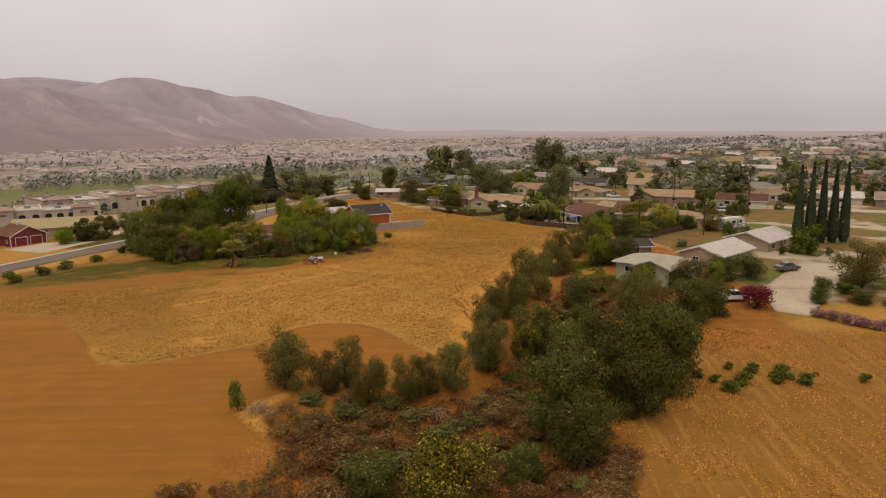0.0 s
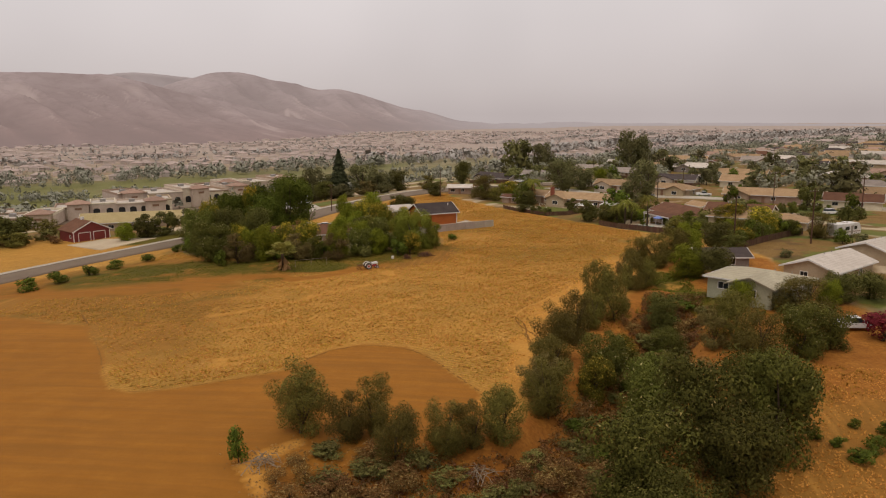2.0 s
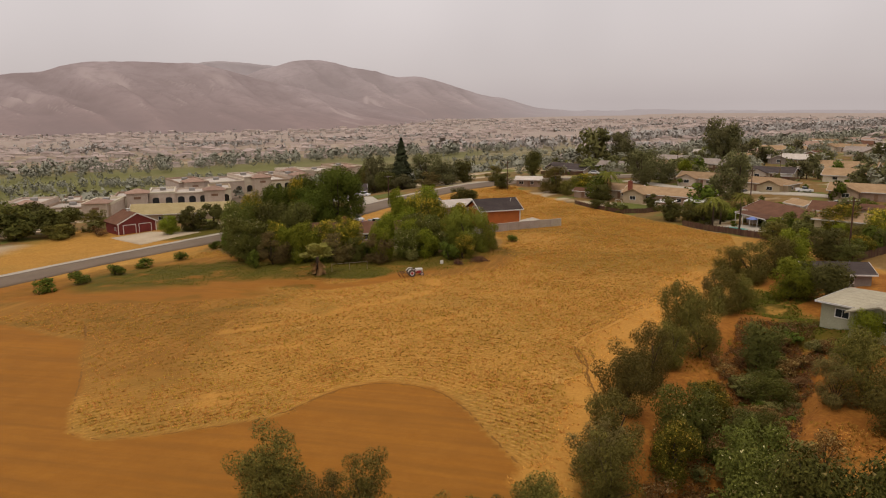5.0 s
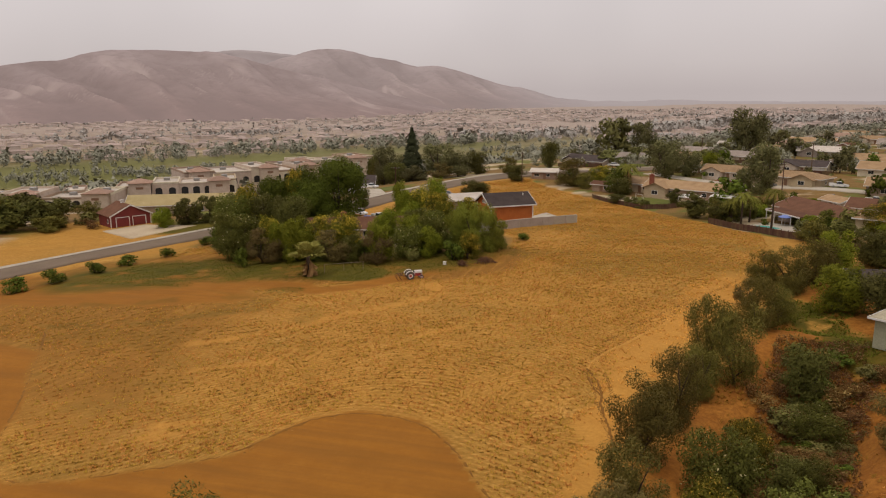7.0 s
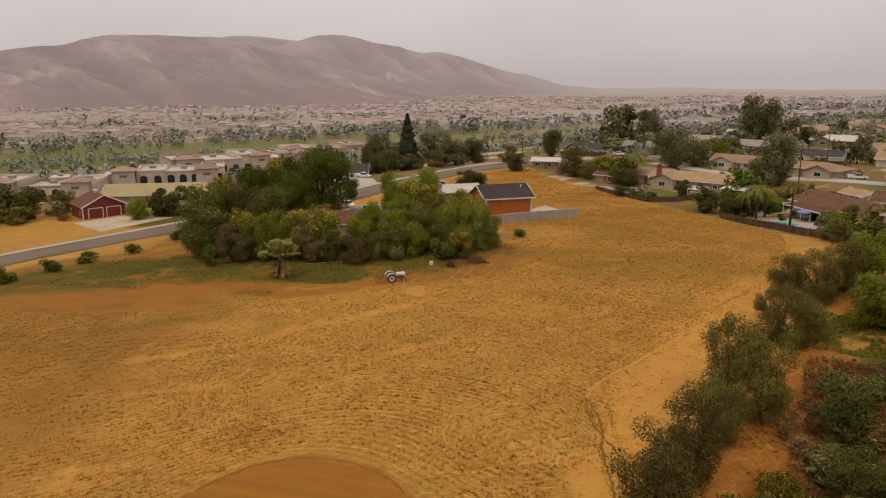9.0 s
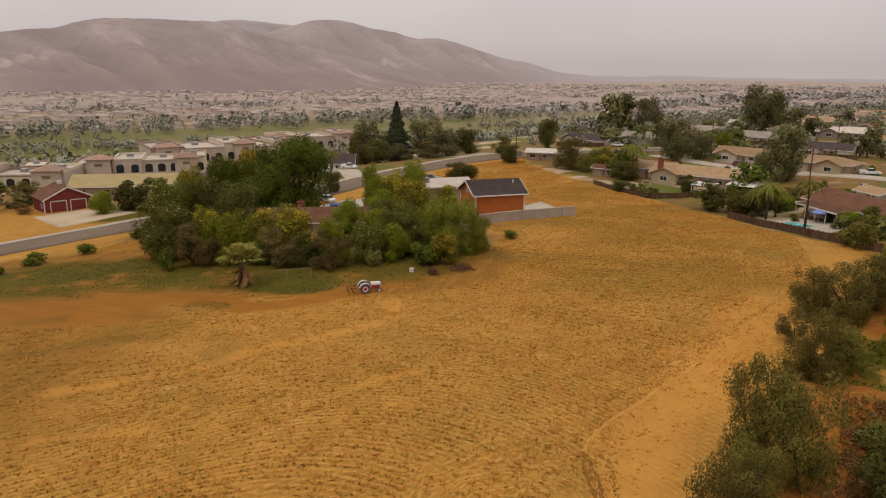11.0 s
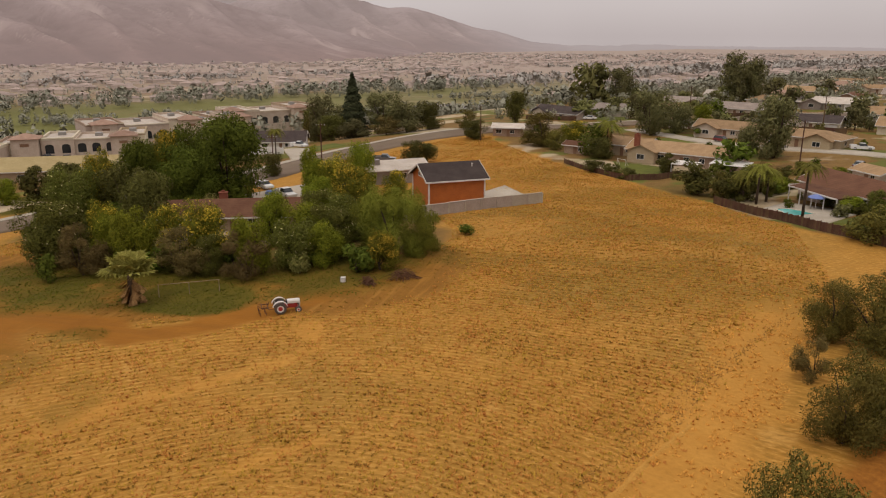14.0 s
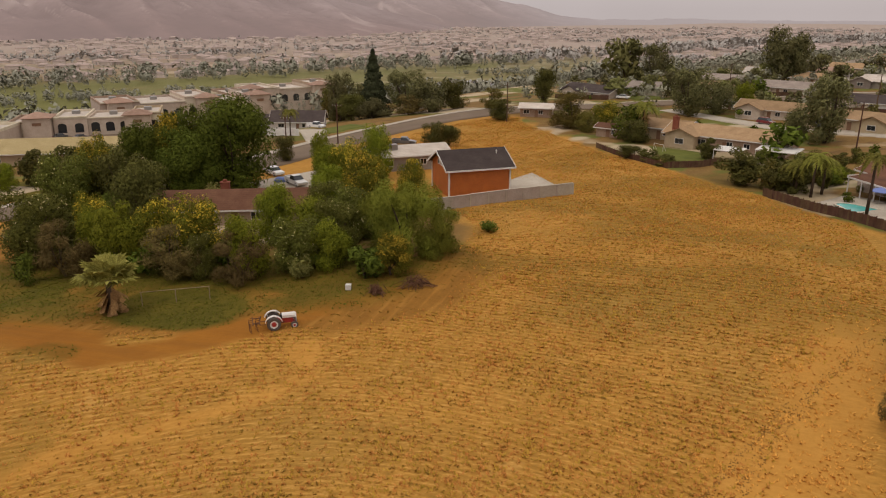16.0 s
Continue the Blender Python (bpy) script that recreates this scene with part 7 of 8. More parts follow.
        part("tine", Geo().tube([(x, y, 0.8), (x - 0.32, y, 0.72), (x - 0.38, y, 0.36), (x - 0.16, y, 0.04)], [0.028, 0.026, 0.024, 0.03], 5), M["rust"], cult)
    part("hitch_mast", Geo().tube([(-1.25, -0.3, 0.8), (-1.1, 0, 1.25), (-1.25, 0.3, 0.8)], [0.035] * 3, 5), M["rust"], cult)
    for s in (-1, 1):
        part("hitch_arm", Geo().tube([(-0.1, s * 0.3, 0.5), (-1.2, s * 0.4, 0.55)], [0.035, 0.03], 5), M["rust"], ob)


tractor()

# ---- walls, fences, poles and yard things ----
wall = tagged(new("block_wall"), "pale concrete block wall in stepped panels", "wall", kind="structure")
ax, ay, bx, by = -44.5, 197.5, -24.6, 217.2
turn = math.degrees(math.atan2(by - ay, bx - ax))
NP = 9
for k in range(NP):
    t = (k + 0.5) / NP
    x, y = ax + (bx - ax) * t, ay + (by - ay) * t
    z = hz(x, y)
    step = math.hypot(bx - ax, by - ay) / NP
    part("wall_panel", Geo().box(x, y, z - 0.5, step - 0.03, 0.2, 2.35, turn, 0.02), M["block"], wall)
    part("wall_cap", Geo().box(x, y, z + 1.86, step - 0.02, 0.28, 0.07, turn, 0.02), M["concrete"], wall)
    part("pilaster", Geo().box(ax + (bx - ax) * (k + 1) / NP, ay + (by - ay) * (k + 1) / NP, z - 0.5, 0.26, 0.3, 2.3, turn, 0.02), M["block"], wall)
slab("yard_paving", ((-38.5, 224), (-33.5, 212.5), (-25.5, 219.5), (-35, 236)), 0.08, M["concrete"], "pale concrete yard beside the garage", "paving")


BOARD = Geo().box(0, 0, 0, 1, 0.025, 1).mesh("board", M["wood"])


def fence(pts, h, name, label, gap=2.4):
    ob = thing(name, pts[0][0], pts[0][1], 0, 0, label, "fence")
    ob.location = (0, 0, 0)
    for (ax, ay), (bx, by) in zip(pts, pts[1:]):
        k = max(1, round(math.hypot(bx - ax, by - ay) / gap))
        turn = math.degrees(math.atan2(by - ay, bx - ax))
        for i in range(k):
            x0, y0 = ax + (bx - ax) * i / k, ay + (by - ay) * i / k
            x1, y1 = ax + (bx - ax) * (i + 1) / k, ay + (by - ay) * (i + 1) / k
            z0, L = hz(x0, y0), math.hypot(x1 - x0, y1 - y0)
            part("post", Geo().box(x0, y0, z0 - 0.4, 0.11, 0.11, h + 0.48, turn, 0.02), M["wood"], ob)
            nb = max(2, int(L / 0.42))
            dx, dy = (x1 - x0) / nb, (y1 - y0) / nb
            for b in range(nb):
                bx_, by_ = x0 + dx * (b + 0.5), y0 + dy * (b + 0.5)
                brd = part("board", BOARD, None, ob)
                brd.matrix_basis = Matrix.LocRotScale((bx_, by_, hz(bx_, by_) - 0.1), Euler((0, 0, radians(turn))), (L / nb - 0.025, 1, h - 0.05 + 0.05 * ((b * 7) % 3)))
    return ob


for px, py, rz, w, d in ((0.4, 258.6, -22, 5.5, 3.5), (9.8, 261.2, -22, 8.0, 5.0)):
    cover = thing("patio_cover", px, py, rz, None, "white sheet patio cover on posts", "patio cover")
    part("roof", Geo().solid([(-w / 2, -d / 2, 2.2), (w / 2, -d / 2, 2.2), (w / 2, d / 2, 2.6), (-w / 2, d / 2, 2.6), (-w / 2, -d / 2, 2.32), (w / 2, -d / 2, 2.32), (w / 2, d / 2, 2.72), (-w / 2, d / 2, 2.72)],
                             [(3, 2, 1, 0), (4, 5, 6, 7), (0, 1, 5, 4), (1, 2, 6, 5), (2, 3, 7, 6), (3, 0, 4, 7)]), M["white_paint"], cover)
    for sx in (-1, 1):
        part("post", Geo().box(sx * (w / 2 - 0.15), -d / 2 + 0.15, -0.2, 0.12, 0.12, 2.4), M["white_paint"], cover)
fence([(4.5, 227.5), (12.9, 213.2), (17.3, 203.6), (25, 190), (31, 180)], 1.5, "wooden_fence", "weathered brown board fence along the field")
garden = tagged(new("garden_wall_white"), "white block wall before the white house", "wall", kind="structure")
for k in range(7):
    t = (k + 0.5) / 7
    x, y = -126 + 24 * t, 277 - 8 * t
    part("wall_panel", Geo().box(x, y, hz(x, y) - 0.6, 3.58, 0.2, 2.4, -18.4, 0.02), M["white_paint"], garden)
fence([(-11.0, 247.8), (-5.0, 251.0), (-1.0, 255.5)], 1.4, "wooden_fence", "dark brown board fence round the lawn")
fence([(-27, 268), (-21, 258), (-16, 252.5), (-11, 247.8)], 1.2, "wooden_fence", "sagging brown fence beside the shrubs")
fence([(30.5, 171), (37.5, 179), (48.7, 191.5)], 1.5, "wooden_fence", "dark board fence behind the cottages")
rng = np.random.default_rng(91)
for k in range(12):
    t = (k + rng.uniform(0.2, 0.8)) / 12
    plant(("dark", "citrus", "loquat", "shrub")[k % 4], 30.5 + 19 * t + rng.normal(0, 0.8) - 1.5, 171 + 21.5 * t + rng.normal(0, 0.8) + 1.5, rng.uniform(2.4, 4.8), rng.uniform(3.4, 5.4), k, "garden hedges of the bench", label="leafy garden hedge bush along a fence")
slab("lawn", ((-10.5, 250.5), (-2.5, 256), (-5, 267), (-16, 272)), 0.06, surface("lawn_grass", (0.10, 0.11, 0.018), (0.15, 0.15, 0.03), 0.4, 4.0, 0.95, 0.5), "mown green lawn behind the ranch house", "lawn")
LAWN = bpy.data.materials["lawn_grass"]
slab("lawn_front", ((54, 262), (66, 246), (86, 250), (72, 268)), 0.06, LAWN, "green front lawn beside the street", "lawn")
slab("lawn_drive", ((56, 157.2), (62.7, 152), (67, 157.5), (62, 161.5)), 0.08, LAWN, "mown green strip before the cypresses", "lawn")
slab("lawn_patio", ((20, 210), (27, 203), (34, 212), (27, 219)), 0.06, LAWN, "green lawn beside the porch", "lawn")
slab("lawn_far", ((-26, 364), (-16, 370), (-20, 380), (-32, 374)), 0.06, LAWN, "green lawn before the far houses", "lawn")
slab("lawn_mid", ((20, 318), (28, 312), (33, 322), (24, 327)), 0.06, LAWN, "green lawn before the cream house", "lawn")
slab("lawn_white_house", ((-104, 281), (-95, 272), (-91, 286), (-98, 292)), 0.06, LAWN, "green lawn before the white house", "lawn")
slab("driveway", ((41.5, 116.5), (46.2, 113.6), (56, 129.8), (44, 129)), 0.10, M["pale_gravel"], "wide pale gravel driveway", "driveway")
slab("driveway_middle", ((44, 129.1), (56, 129.9), (70, 146), (57, 147)), 0.09, M["pale_gravel"], "pale gravel drive past the cottages", "driveway")
slab("driveway_upper", ((63.5, 142), (66, 147), (85, 150), (84, 143)), 0.11, M["pale_gravel"], "pale gravel lane past the cypresses", "driveway")
slab("driveway_yard", ((-84, 212), (-76, 208), (-62, 216), (-72, 230)), 0.10, M["concrete"], "pale concrete yard with parked cars", "driveway")
slab("driveway_barn", ((-145, 200), (-140.3, 210.3), (-121, 207), (-127, 190)), 0.12, M["pale_gravel"], "pale gravel apron before the red barn", "driveway")
slab("driveway_white_house", ((-112, 286), (-100, 280), (-90, 262), (-94, 258)), 0.10, M["concrete"], "pale concrete drive of the white house", "driveway")

house(35.5, 250.5, -61, 7, 5, 2.3, 0.9, "tan_roof", "cream_stucco", "gable", "small cream garden shed behind the ranch house", "shed", wins=((0.25, 1.0),), side_wins=False)
house(-25.5, 284.5, -22, 6, 4, 2.2, 0.7, "brown_roof", "tan_stucco", "gable", "little brown shed among the shrubs", "shed", wins=((0.25, 0.8),), side_wins=False)
house(44.0, 236.0, -24, 17, 9, 2.6, 1.6, "brown_roof", "cream_stucco", "gable", "cream house with a reddish brown roof", wing=0.25)
rng = np.random.default_rng(90)
for k, (ax, ay, bx, by) in enumerate(((5.5, 232, 11.5, 239), (14, 236, 20, 246), (-8, 287, 8, 282), (34, 200, 44, 194), (20, 262, 34, 256), (48, 252, 62, 246), (-22, 300, -10, 296), (24, 222, 30, 212))):
    for q in range(5):
        t = (q + rng.uniform(0.2, 0.8)) / 5
        plant(("dark", "citrus", "shrub", "bright")[(k + q) % 4], ax + (bx - ax) * t, ay + (by - ay) * t, rng.uniform(1.6, 4.2), rng.uniform(2.6, 4.6), k + q, "garden hedges of the bench", label="leafy garden hedge bush beside a house")

# sunshade by the pool and a play goal on the lawn
shade = thing("sun_umbrella", 20.3, 224.0, 0, hz(20.3, 224.0) + 0.1, "open blue canvas sun umbrella beside the pool", "umbrella")
part("pole", Geo().tube([(0, 0, 0), (0, 0, 2.5)], [0.03, 0.025], 7), M["white_paint"], shade)
part("canopy", Geo().lathe(0, 0, 2.0, [(0.02, 0.55), (0.7, 0.36), (1.45, 0.02), (1.42, -0.08), (0.68, 0.28), (0.02, 0.48)], "z", 8), M["tarp_blue"], shade, "blue canvas canopy")
net = thing("play_goal", -13.6, 265.8, -40, hz(-13.6, 265.8) + 0.06, "small white tube-frame play goal on the lawn", "goal")
for s in (-1, 1):
    part("post", Geo().tube([(s * 1.3, 0, 0), (s * 1.3, 0, 1.5), (s * 1.3, 0.9, 0.02)], [0.05, 0.05, 0.05], 6), M["white_paint"], net)
part("crossbar", Geo().tube([(-1.3, 0, 1.5), (1.3, 0, 1.5)], [0.05, 0.05], 6), M["white_paint"], net)

# pool and patio
slab("patio", ((10.5, 222), (19, 209), (27, 221), (17, 231)), 0.10, M["concrete"], "pale concrete pool deck", "patio")
pool = thing("swimming_pool", 17.5, 218.5, -38, hz(17.5, 218.5) + 0.1, "kidney-shaped turquoise swimming pool in a pale deck", "pool")
out = [(4.0 * math.cos(a) * (1 + 0.12 * math.cos(2 * a + 0.6)), 2.2 * math.sin(a) * (1 + 0.18 * math.sin(3 * a))) for a in np.linspace(0, 2 * math.pi, 29)[:-1]]
part("water", Geo().upright(out, -0.3, 0.04), M["pool_water"], pool)
g = Geo()
for (x0, y0), (x1, y1) in zip(out, out[1:] + out[:1]):
    g.solid([(x0, y0, 0), (x1, y1, 0), (x1 * 1.1, y1 * 1.14, 0), (x0 * 1.1, y0 * 1.14, 0), (x0, y0, 0.12), (x1, y1, 0.12), (x1 * 1.1, y1 * 1.14, 0.12), (x0 * 1.1, y0 * 1.14, 0.12)],
            [(4, 5, 6, 7), (0, 4, 7, 3), (1, 2, 6, 5), (0, 1, 5, 4), (3, 7, 6, 2)])
part("coping", g, M["kerb"], pool)
porch = thing("porch_roof", 22.4, 227.2, -61, None, "white porch roof on slim posts", "porch")
part("roof", Geo().solid([(-6, -3, 2.55), (6, -3, 2.55), (6, 3, 3.2), (-6, 3, 3.2), (-6, -3, 2.7), (6, -3, 2.7), (6, 3, 3.35), (-6, 3, 3.35)],
                         [(3, 2, 1, 0), (4, 5, 6, 7), (0, 1, 5, 4), (1, 2, 6, 5), (2, 3, 7, 6), (3, 0, 4, 7)]), M["brown_roof"], porch)
part("fascia", Geo().box(0, -3.03, 2.5, 12.1, 0.06, 0.25).box(-6.03, 0, 2.7, 0.06, 6.0, 0.25), M["white_paint"], porch)
for k in range(5):
    part("post", Geo().box(-5.8 + k * 2.9, -2.85, -0.2, 0.14, 0.14, 2.75), M["white_paint"], porch)
for x, y, h, sd in ((11.6, 228.4, 6.6, 21), (16.4, 212.6, 8.4, 22), (9.6, 231.0, 5.0, 23), (13.6, 231.5, 5.4, 24)):
    palm(x, y, h, 2.3, 0.19, False, "slender feather palm beside the pool", sd)
palm(-18.0, 281.0, 8.0, 3.2, 0.35, False, "shaggy date palm with a thick crown", 31, True)
palm(-100.5, 262.0, 7.0, 2.2, 0.15, False, "thin palm on the verge", 33)


def utility_pole(x, y, h, rz):
    ob = thing("utility_pole", x, y, rz, None, "dark wooden utility pole with crossarm", "pole", "utility poles")
    part("pole", Geo().tube([(0, 0, -0.5), (0, 0, h)], [0.17, 0.11], 8), M["wood"], ob)
    part("crossarm", Geo().box(0, 0.12, h - 0.7, 2.3, 0.1, 0.12), M["wood"], ob)
    for k in range(4):
        part("insulator", Geo().lathe(-1.0 + k * 0.66, 0.12, h - 0.58, [(0.0, 0.18), (0.05, 0.16), (0.06, 0.0)], "z", 8), M["lens_clear"], ob)


for x, y, h, r in ((56.2, 251.2, 12.5, 20), (46.5, 177.6, 11.5, 30), (76.6, 238.6, 12.5, 30), (-55.3, 300.5, 10.5, 60), (-85.0, 256.5, 9.5, 20), (-92.5, 246.0, 8, 20), (23.5, 262, 11.5, 20), (31.0, 176, 10.5, 20),
                   (-101.5, 206, 8.5, 30), (5, 392, 11, 10), (40, 330, 11, 20), (118, 300, 12, 20)):
    utility_pole(x, y, h, r)

goal = thing("rail_frame", -56.0, 159.2, 30, None, "thin pale metal rail frame on the green", "frame")
part("rail", Geo().tube([(-3.4, 0, 1.35), (3.4, 0, 1.5)], [0.035, 0.035], 6), M["dead_wood"], goal)
for k in (-3.3, 0.0, 3.3):
    part("post", Geo().tube([(k, 0, -0.3), (k, 0, 1.42)], [0.04, 0.04], 6), M["dead_wood"], goal)


def debris(x, y, seed, n, r, mat_, name, label):
    rng = np.random.default_rng(seed)
    ob = thing(name, x, y, 0, None, label, "debris")
    for k in range(n):
        a, b = rng.normal(0, r, 2), rng.normal(0, r, 2)
        g = Geo().tube([(a[0], a[1], rng.uniform(0.0, 0.3)), ((a[0] + b[0]) / 2, (a[1] + b[1]) / 2, rng.uniform(0.2, 1.0)), (b[0], b[1], rng.uniform(0, 0.9))], [0.04, 0.032, 0.012], 5)
        part("branch", g, M[mat_], ob)


debris(-36.9, 166.2, 1, 70, 0.55, "rust", "scrap_heap", "heap of rusty scrap and roots at the field edge")
debris(-33.6, 169.4, 2, 60, 0.9, "rust", "brush_pile", "brown brush pile at the field edge")
debris(-9.0, 75.6, 3, 26, 0.9, "dead_wood", "dead_branches", "bleached dead branches on the bank")
debris(-27.5, 70.8, 4, 30, 0.9, "dead_wood", "dead_branches", "bleached dead branches on the bank")
debris(9.5, 121, 5, 16, 0.8, "dead_wood", "dead_branches", "bleached dead branches on the bank")
# a plain lidded box stands in for a crumpled white object
box = thing("white_box", -40.3, 166.8, 15, None, "small white box under the trees, standing in for a crumpled white object", "bin")
part("body", Geo().box(0, 0, 0, 0.55, 0.5, 0.5, 0, 0.05), M["white_paint"], box)
part("lid", Geo().box(0, 0, 0.5, 0.6, 0.55, 0.06, 0, 0.03), M["white_paint"], box)
bin_ = thing("barrel", 22.3, 101.0, 0, None, "dark barrel on the bare red yard", "barrel")
part("body", Geo().lathe(0, 0, 0, [(0.0, 0.0), (0.4, 0.0), (0.46, 0.5), (0.42, 1.0), (0.0, 1.02)], "z", 14), M["black"], bin_)
board = thing("board", 20.2, 101.8, 12, None, "white board lying on the bare yard", "board")
part("panel", Geo().box(0, 0, 0.02, 1.8, 0.8, 0.08, 0, 0.02), M["white_paint"], board)

# ---- stubble: tufts in curved drill rows, and loose grass ----


def stubble():
    rng = np.random.default_rng(101)
    want = 430000
    x, y = rng.uniform(-100, 14, want), rng.uniform(70, 310, want)
    # rows run parallel to the newly tilled ground and the pathway
    r, ang, wav = drill_rows(x, y)
    r2 = np.round((r + wav) / ROW) * ROW - wav + rng.normal(0, 0.14, want)
    x, y = -24.0 + r2 * np.cos(ang), 78.0 + r2 * np.sin(ang) / 0.9
    t, p, gr, rd, _, far, dry, _ = zones(x, y)
    right = np.interp(y, [70, 88, 111, 127, 150, 165, 171, 180, 203, 227, 247, 262, 305], [-10, -7, -8, -6, 1, 7.5, 20, 29, 16.5, 4, -11.5, -25, -53])
    d_road = line_dist(x, y, ROAD)[0]
    grove = ((x + 66) / 33) ** 2 + ((y - 187) / 22) ** 2
    hidden = (np.hypot(x + 43, y - 219.5) < 9) | (np.hypot(x + 57, y - 227.5) < 9) | (np.hypot(x + 33, y - 223) < 7)
    cover = 0.15 + 0.8 * fbm(x / 6, y / 6, 3, 17) + 0.7 * (fbm(x / 28, y / 28, 2, 18) - 0.3)
    keep = (t < 0.4) & (gr < 0.55) & (dry < 0.25 + 0.7 * rng.random(want)) & (p < 0.35 + 0.4 * rng.random(want)) & (rd < 0.5) & (x < right + 3 * (fbm(x / 3, y / 3, 3, 43) - 0.5)) & (d_road > 9) & (grove > 1) & ~hidden & (rng.random(want) < cover) & (x > np.interp(y, [212, 250, 310], [-68, -76, -66]) - 400 * (y < 212))
    x, y = x[keep], y[keep]
    z = height(x, y)
    k = len(x)
    blades = 3
    verts = []
    h = rng.uniform(0.06, 0.20, k) * (0.6 + 0.8 * fbm(x / 3, y / 3, 2, 19))
    for b in range(blades):
        a = rng.uniform(0, 2 * np.pi, k)
        lean = rng.uniform(0.7, 1.7, k)
        w = rng.uniform(0.055, 0.11, k)
        dx, dy = np.cos(a), np.sin(a)
        base = np.stack([x + dx * 0.05, y + dy * 0.05, z - 0.03], 1)
        side = np.stack([-dy * w, dx * w, np.zeros(k)], 1)
        tip = base + np.stack([dx * h * lean, dy * h * lean, h], 1)
        verts.append(np.stack([base + side, base - side, tip], 1))
    v = np.concatenate(verts, 1).reshape(-1, 3)
    half = (len(v) // 18) * 9
    tagged(new("stubble", leaf_mesh("stubble", v[:half], M["straw"])), "straw stubble in curved drill rows", "stubble", kind="stuff")
    tagged(new("stubble_green", leaf_mesh("stubble_green", v[half:], M["straw_green"])), "greener stubble between the straw rows", "stubble", kind="stuff")


stubble()


def loose_grass(name, count, inside, hmin, hmax, material, label, seed):
    rng = np.random.default_rng(seed)
    x0, x1, y0, y1, test = inside
    x, y = rng.uniform(x0, x1, count), rng.uniform(y0, y1, count)
    keep = test(x, y, rng)
    x, y = x[keep], y[keep]
    z, k = height(x, y), len(x)
    verts = []
    for b in range(3):
        a, h, w = rng.uniform(0, 6.283, k), rng.uniform(hmin, hmax, k), rng.uniform(0.05, 0.12, k)
        dx, dy = np.cos(a), np.sin(a)
        base = np.stack([x, y, z - 0.03], 1)
        side = np.stack([-dy * w, dx * w, np.zeros(k)], 1)
        tip = base + np.stack([dx * h * 1.2, dy * h * 1.2, h], 1)
        verts.append(np.stack([base + side, base - side, tip], 1))
    tagged(new(name, leaf_mesh(name, np.concatenate(verts, 1).reshape(-1, 3), M[material])), label, "grass", kind="stuff")


def scatter_clods():
    """Dry clods along the wheel ruts, the tilled edge and the crumbling rim of the gully."""
    rng = np.random.default_rng(301)
    lines = ((list(zip(TILL_X, TILL_Y)), 0.3), ([(-8.1, 121.7), (-5.8, 112), (-5.5, 107), (-5.9, 102), (-6.4, 96)], 0.14), ([(-8.6, 118), (-8.1, 114), (-6.1, 107)], 0.12),
             ([(8.5, 167), (3.6, 158), (0.2, 151), (-4.6, 138.5), (-7.5, 131), (-10.5, 125)], 0.3), ([(0.6, 154), (-5.0, 141), (-9.0, 132)], 0.2),
             ([(-24.4, 50), (-24.4, 56), (-24.2, 65), (-28.5, 71), (-26, 76)], 0.9), ([(-30, 72), (-24, 74), (-18, 72)], 1.3))
    soils = [Geo(), Geo()]
    for j, (pts, spread) in enumerate(lines):
        way = resample(pts, 0.16)
        for x, y in way:
            for _ in range(3):
                px, py, s = x + rng.normal(0, spread), y + rng.normal(0, spread), rng.uniform(0.04, 0.095) * (1 if spread < 0.6 else 1.7)
                z = hz(px, py)
                ring = [(px + s * rng.uniform(0.7, 1.3) * math.cos(a), py + s * rng.uniform(0.7, 1.3) * math.sin(a), z - 0.02) for a in (0, 1.26, 2.51, 3.77, 5.03)]
                apex = (px + rng.normal(0, 0.02), py + rng.normal(0, 0.02), z + s * rng.uniform(0.6, 1.1))
                soils[j > 4].solid(ring + [apex], [(i, (i + 1) % 5, 5) for i in range(5)])
    tagged(new("clods", soils[0].mesh("clods", surface("rut_soil", (0.27, 0.135, 0.030), (0.38, 0.195, 0.048), 0.5, 6.0, 0.95, 0.3, island=0.3))), "dry brown clods along wheel ruts", "clods", kind="stuff")
    tagged(new("rim_clods", soils[1].mesh("rim_clods", surface("rim_soil", (0.28, 0.140, 0.036), (0.38, 0.195, 0.055), 0.5, 6.0, 0.95, 0.3, island=0.35))), "pale crumbled earth on the gully rim", "clods", kind="stuff")


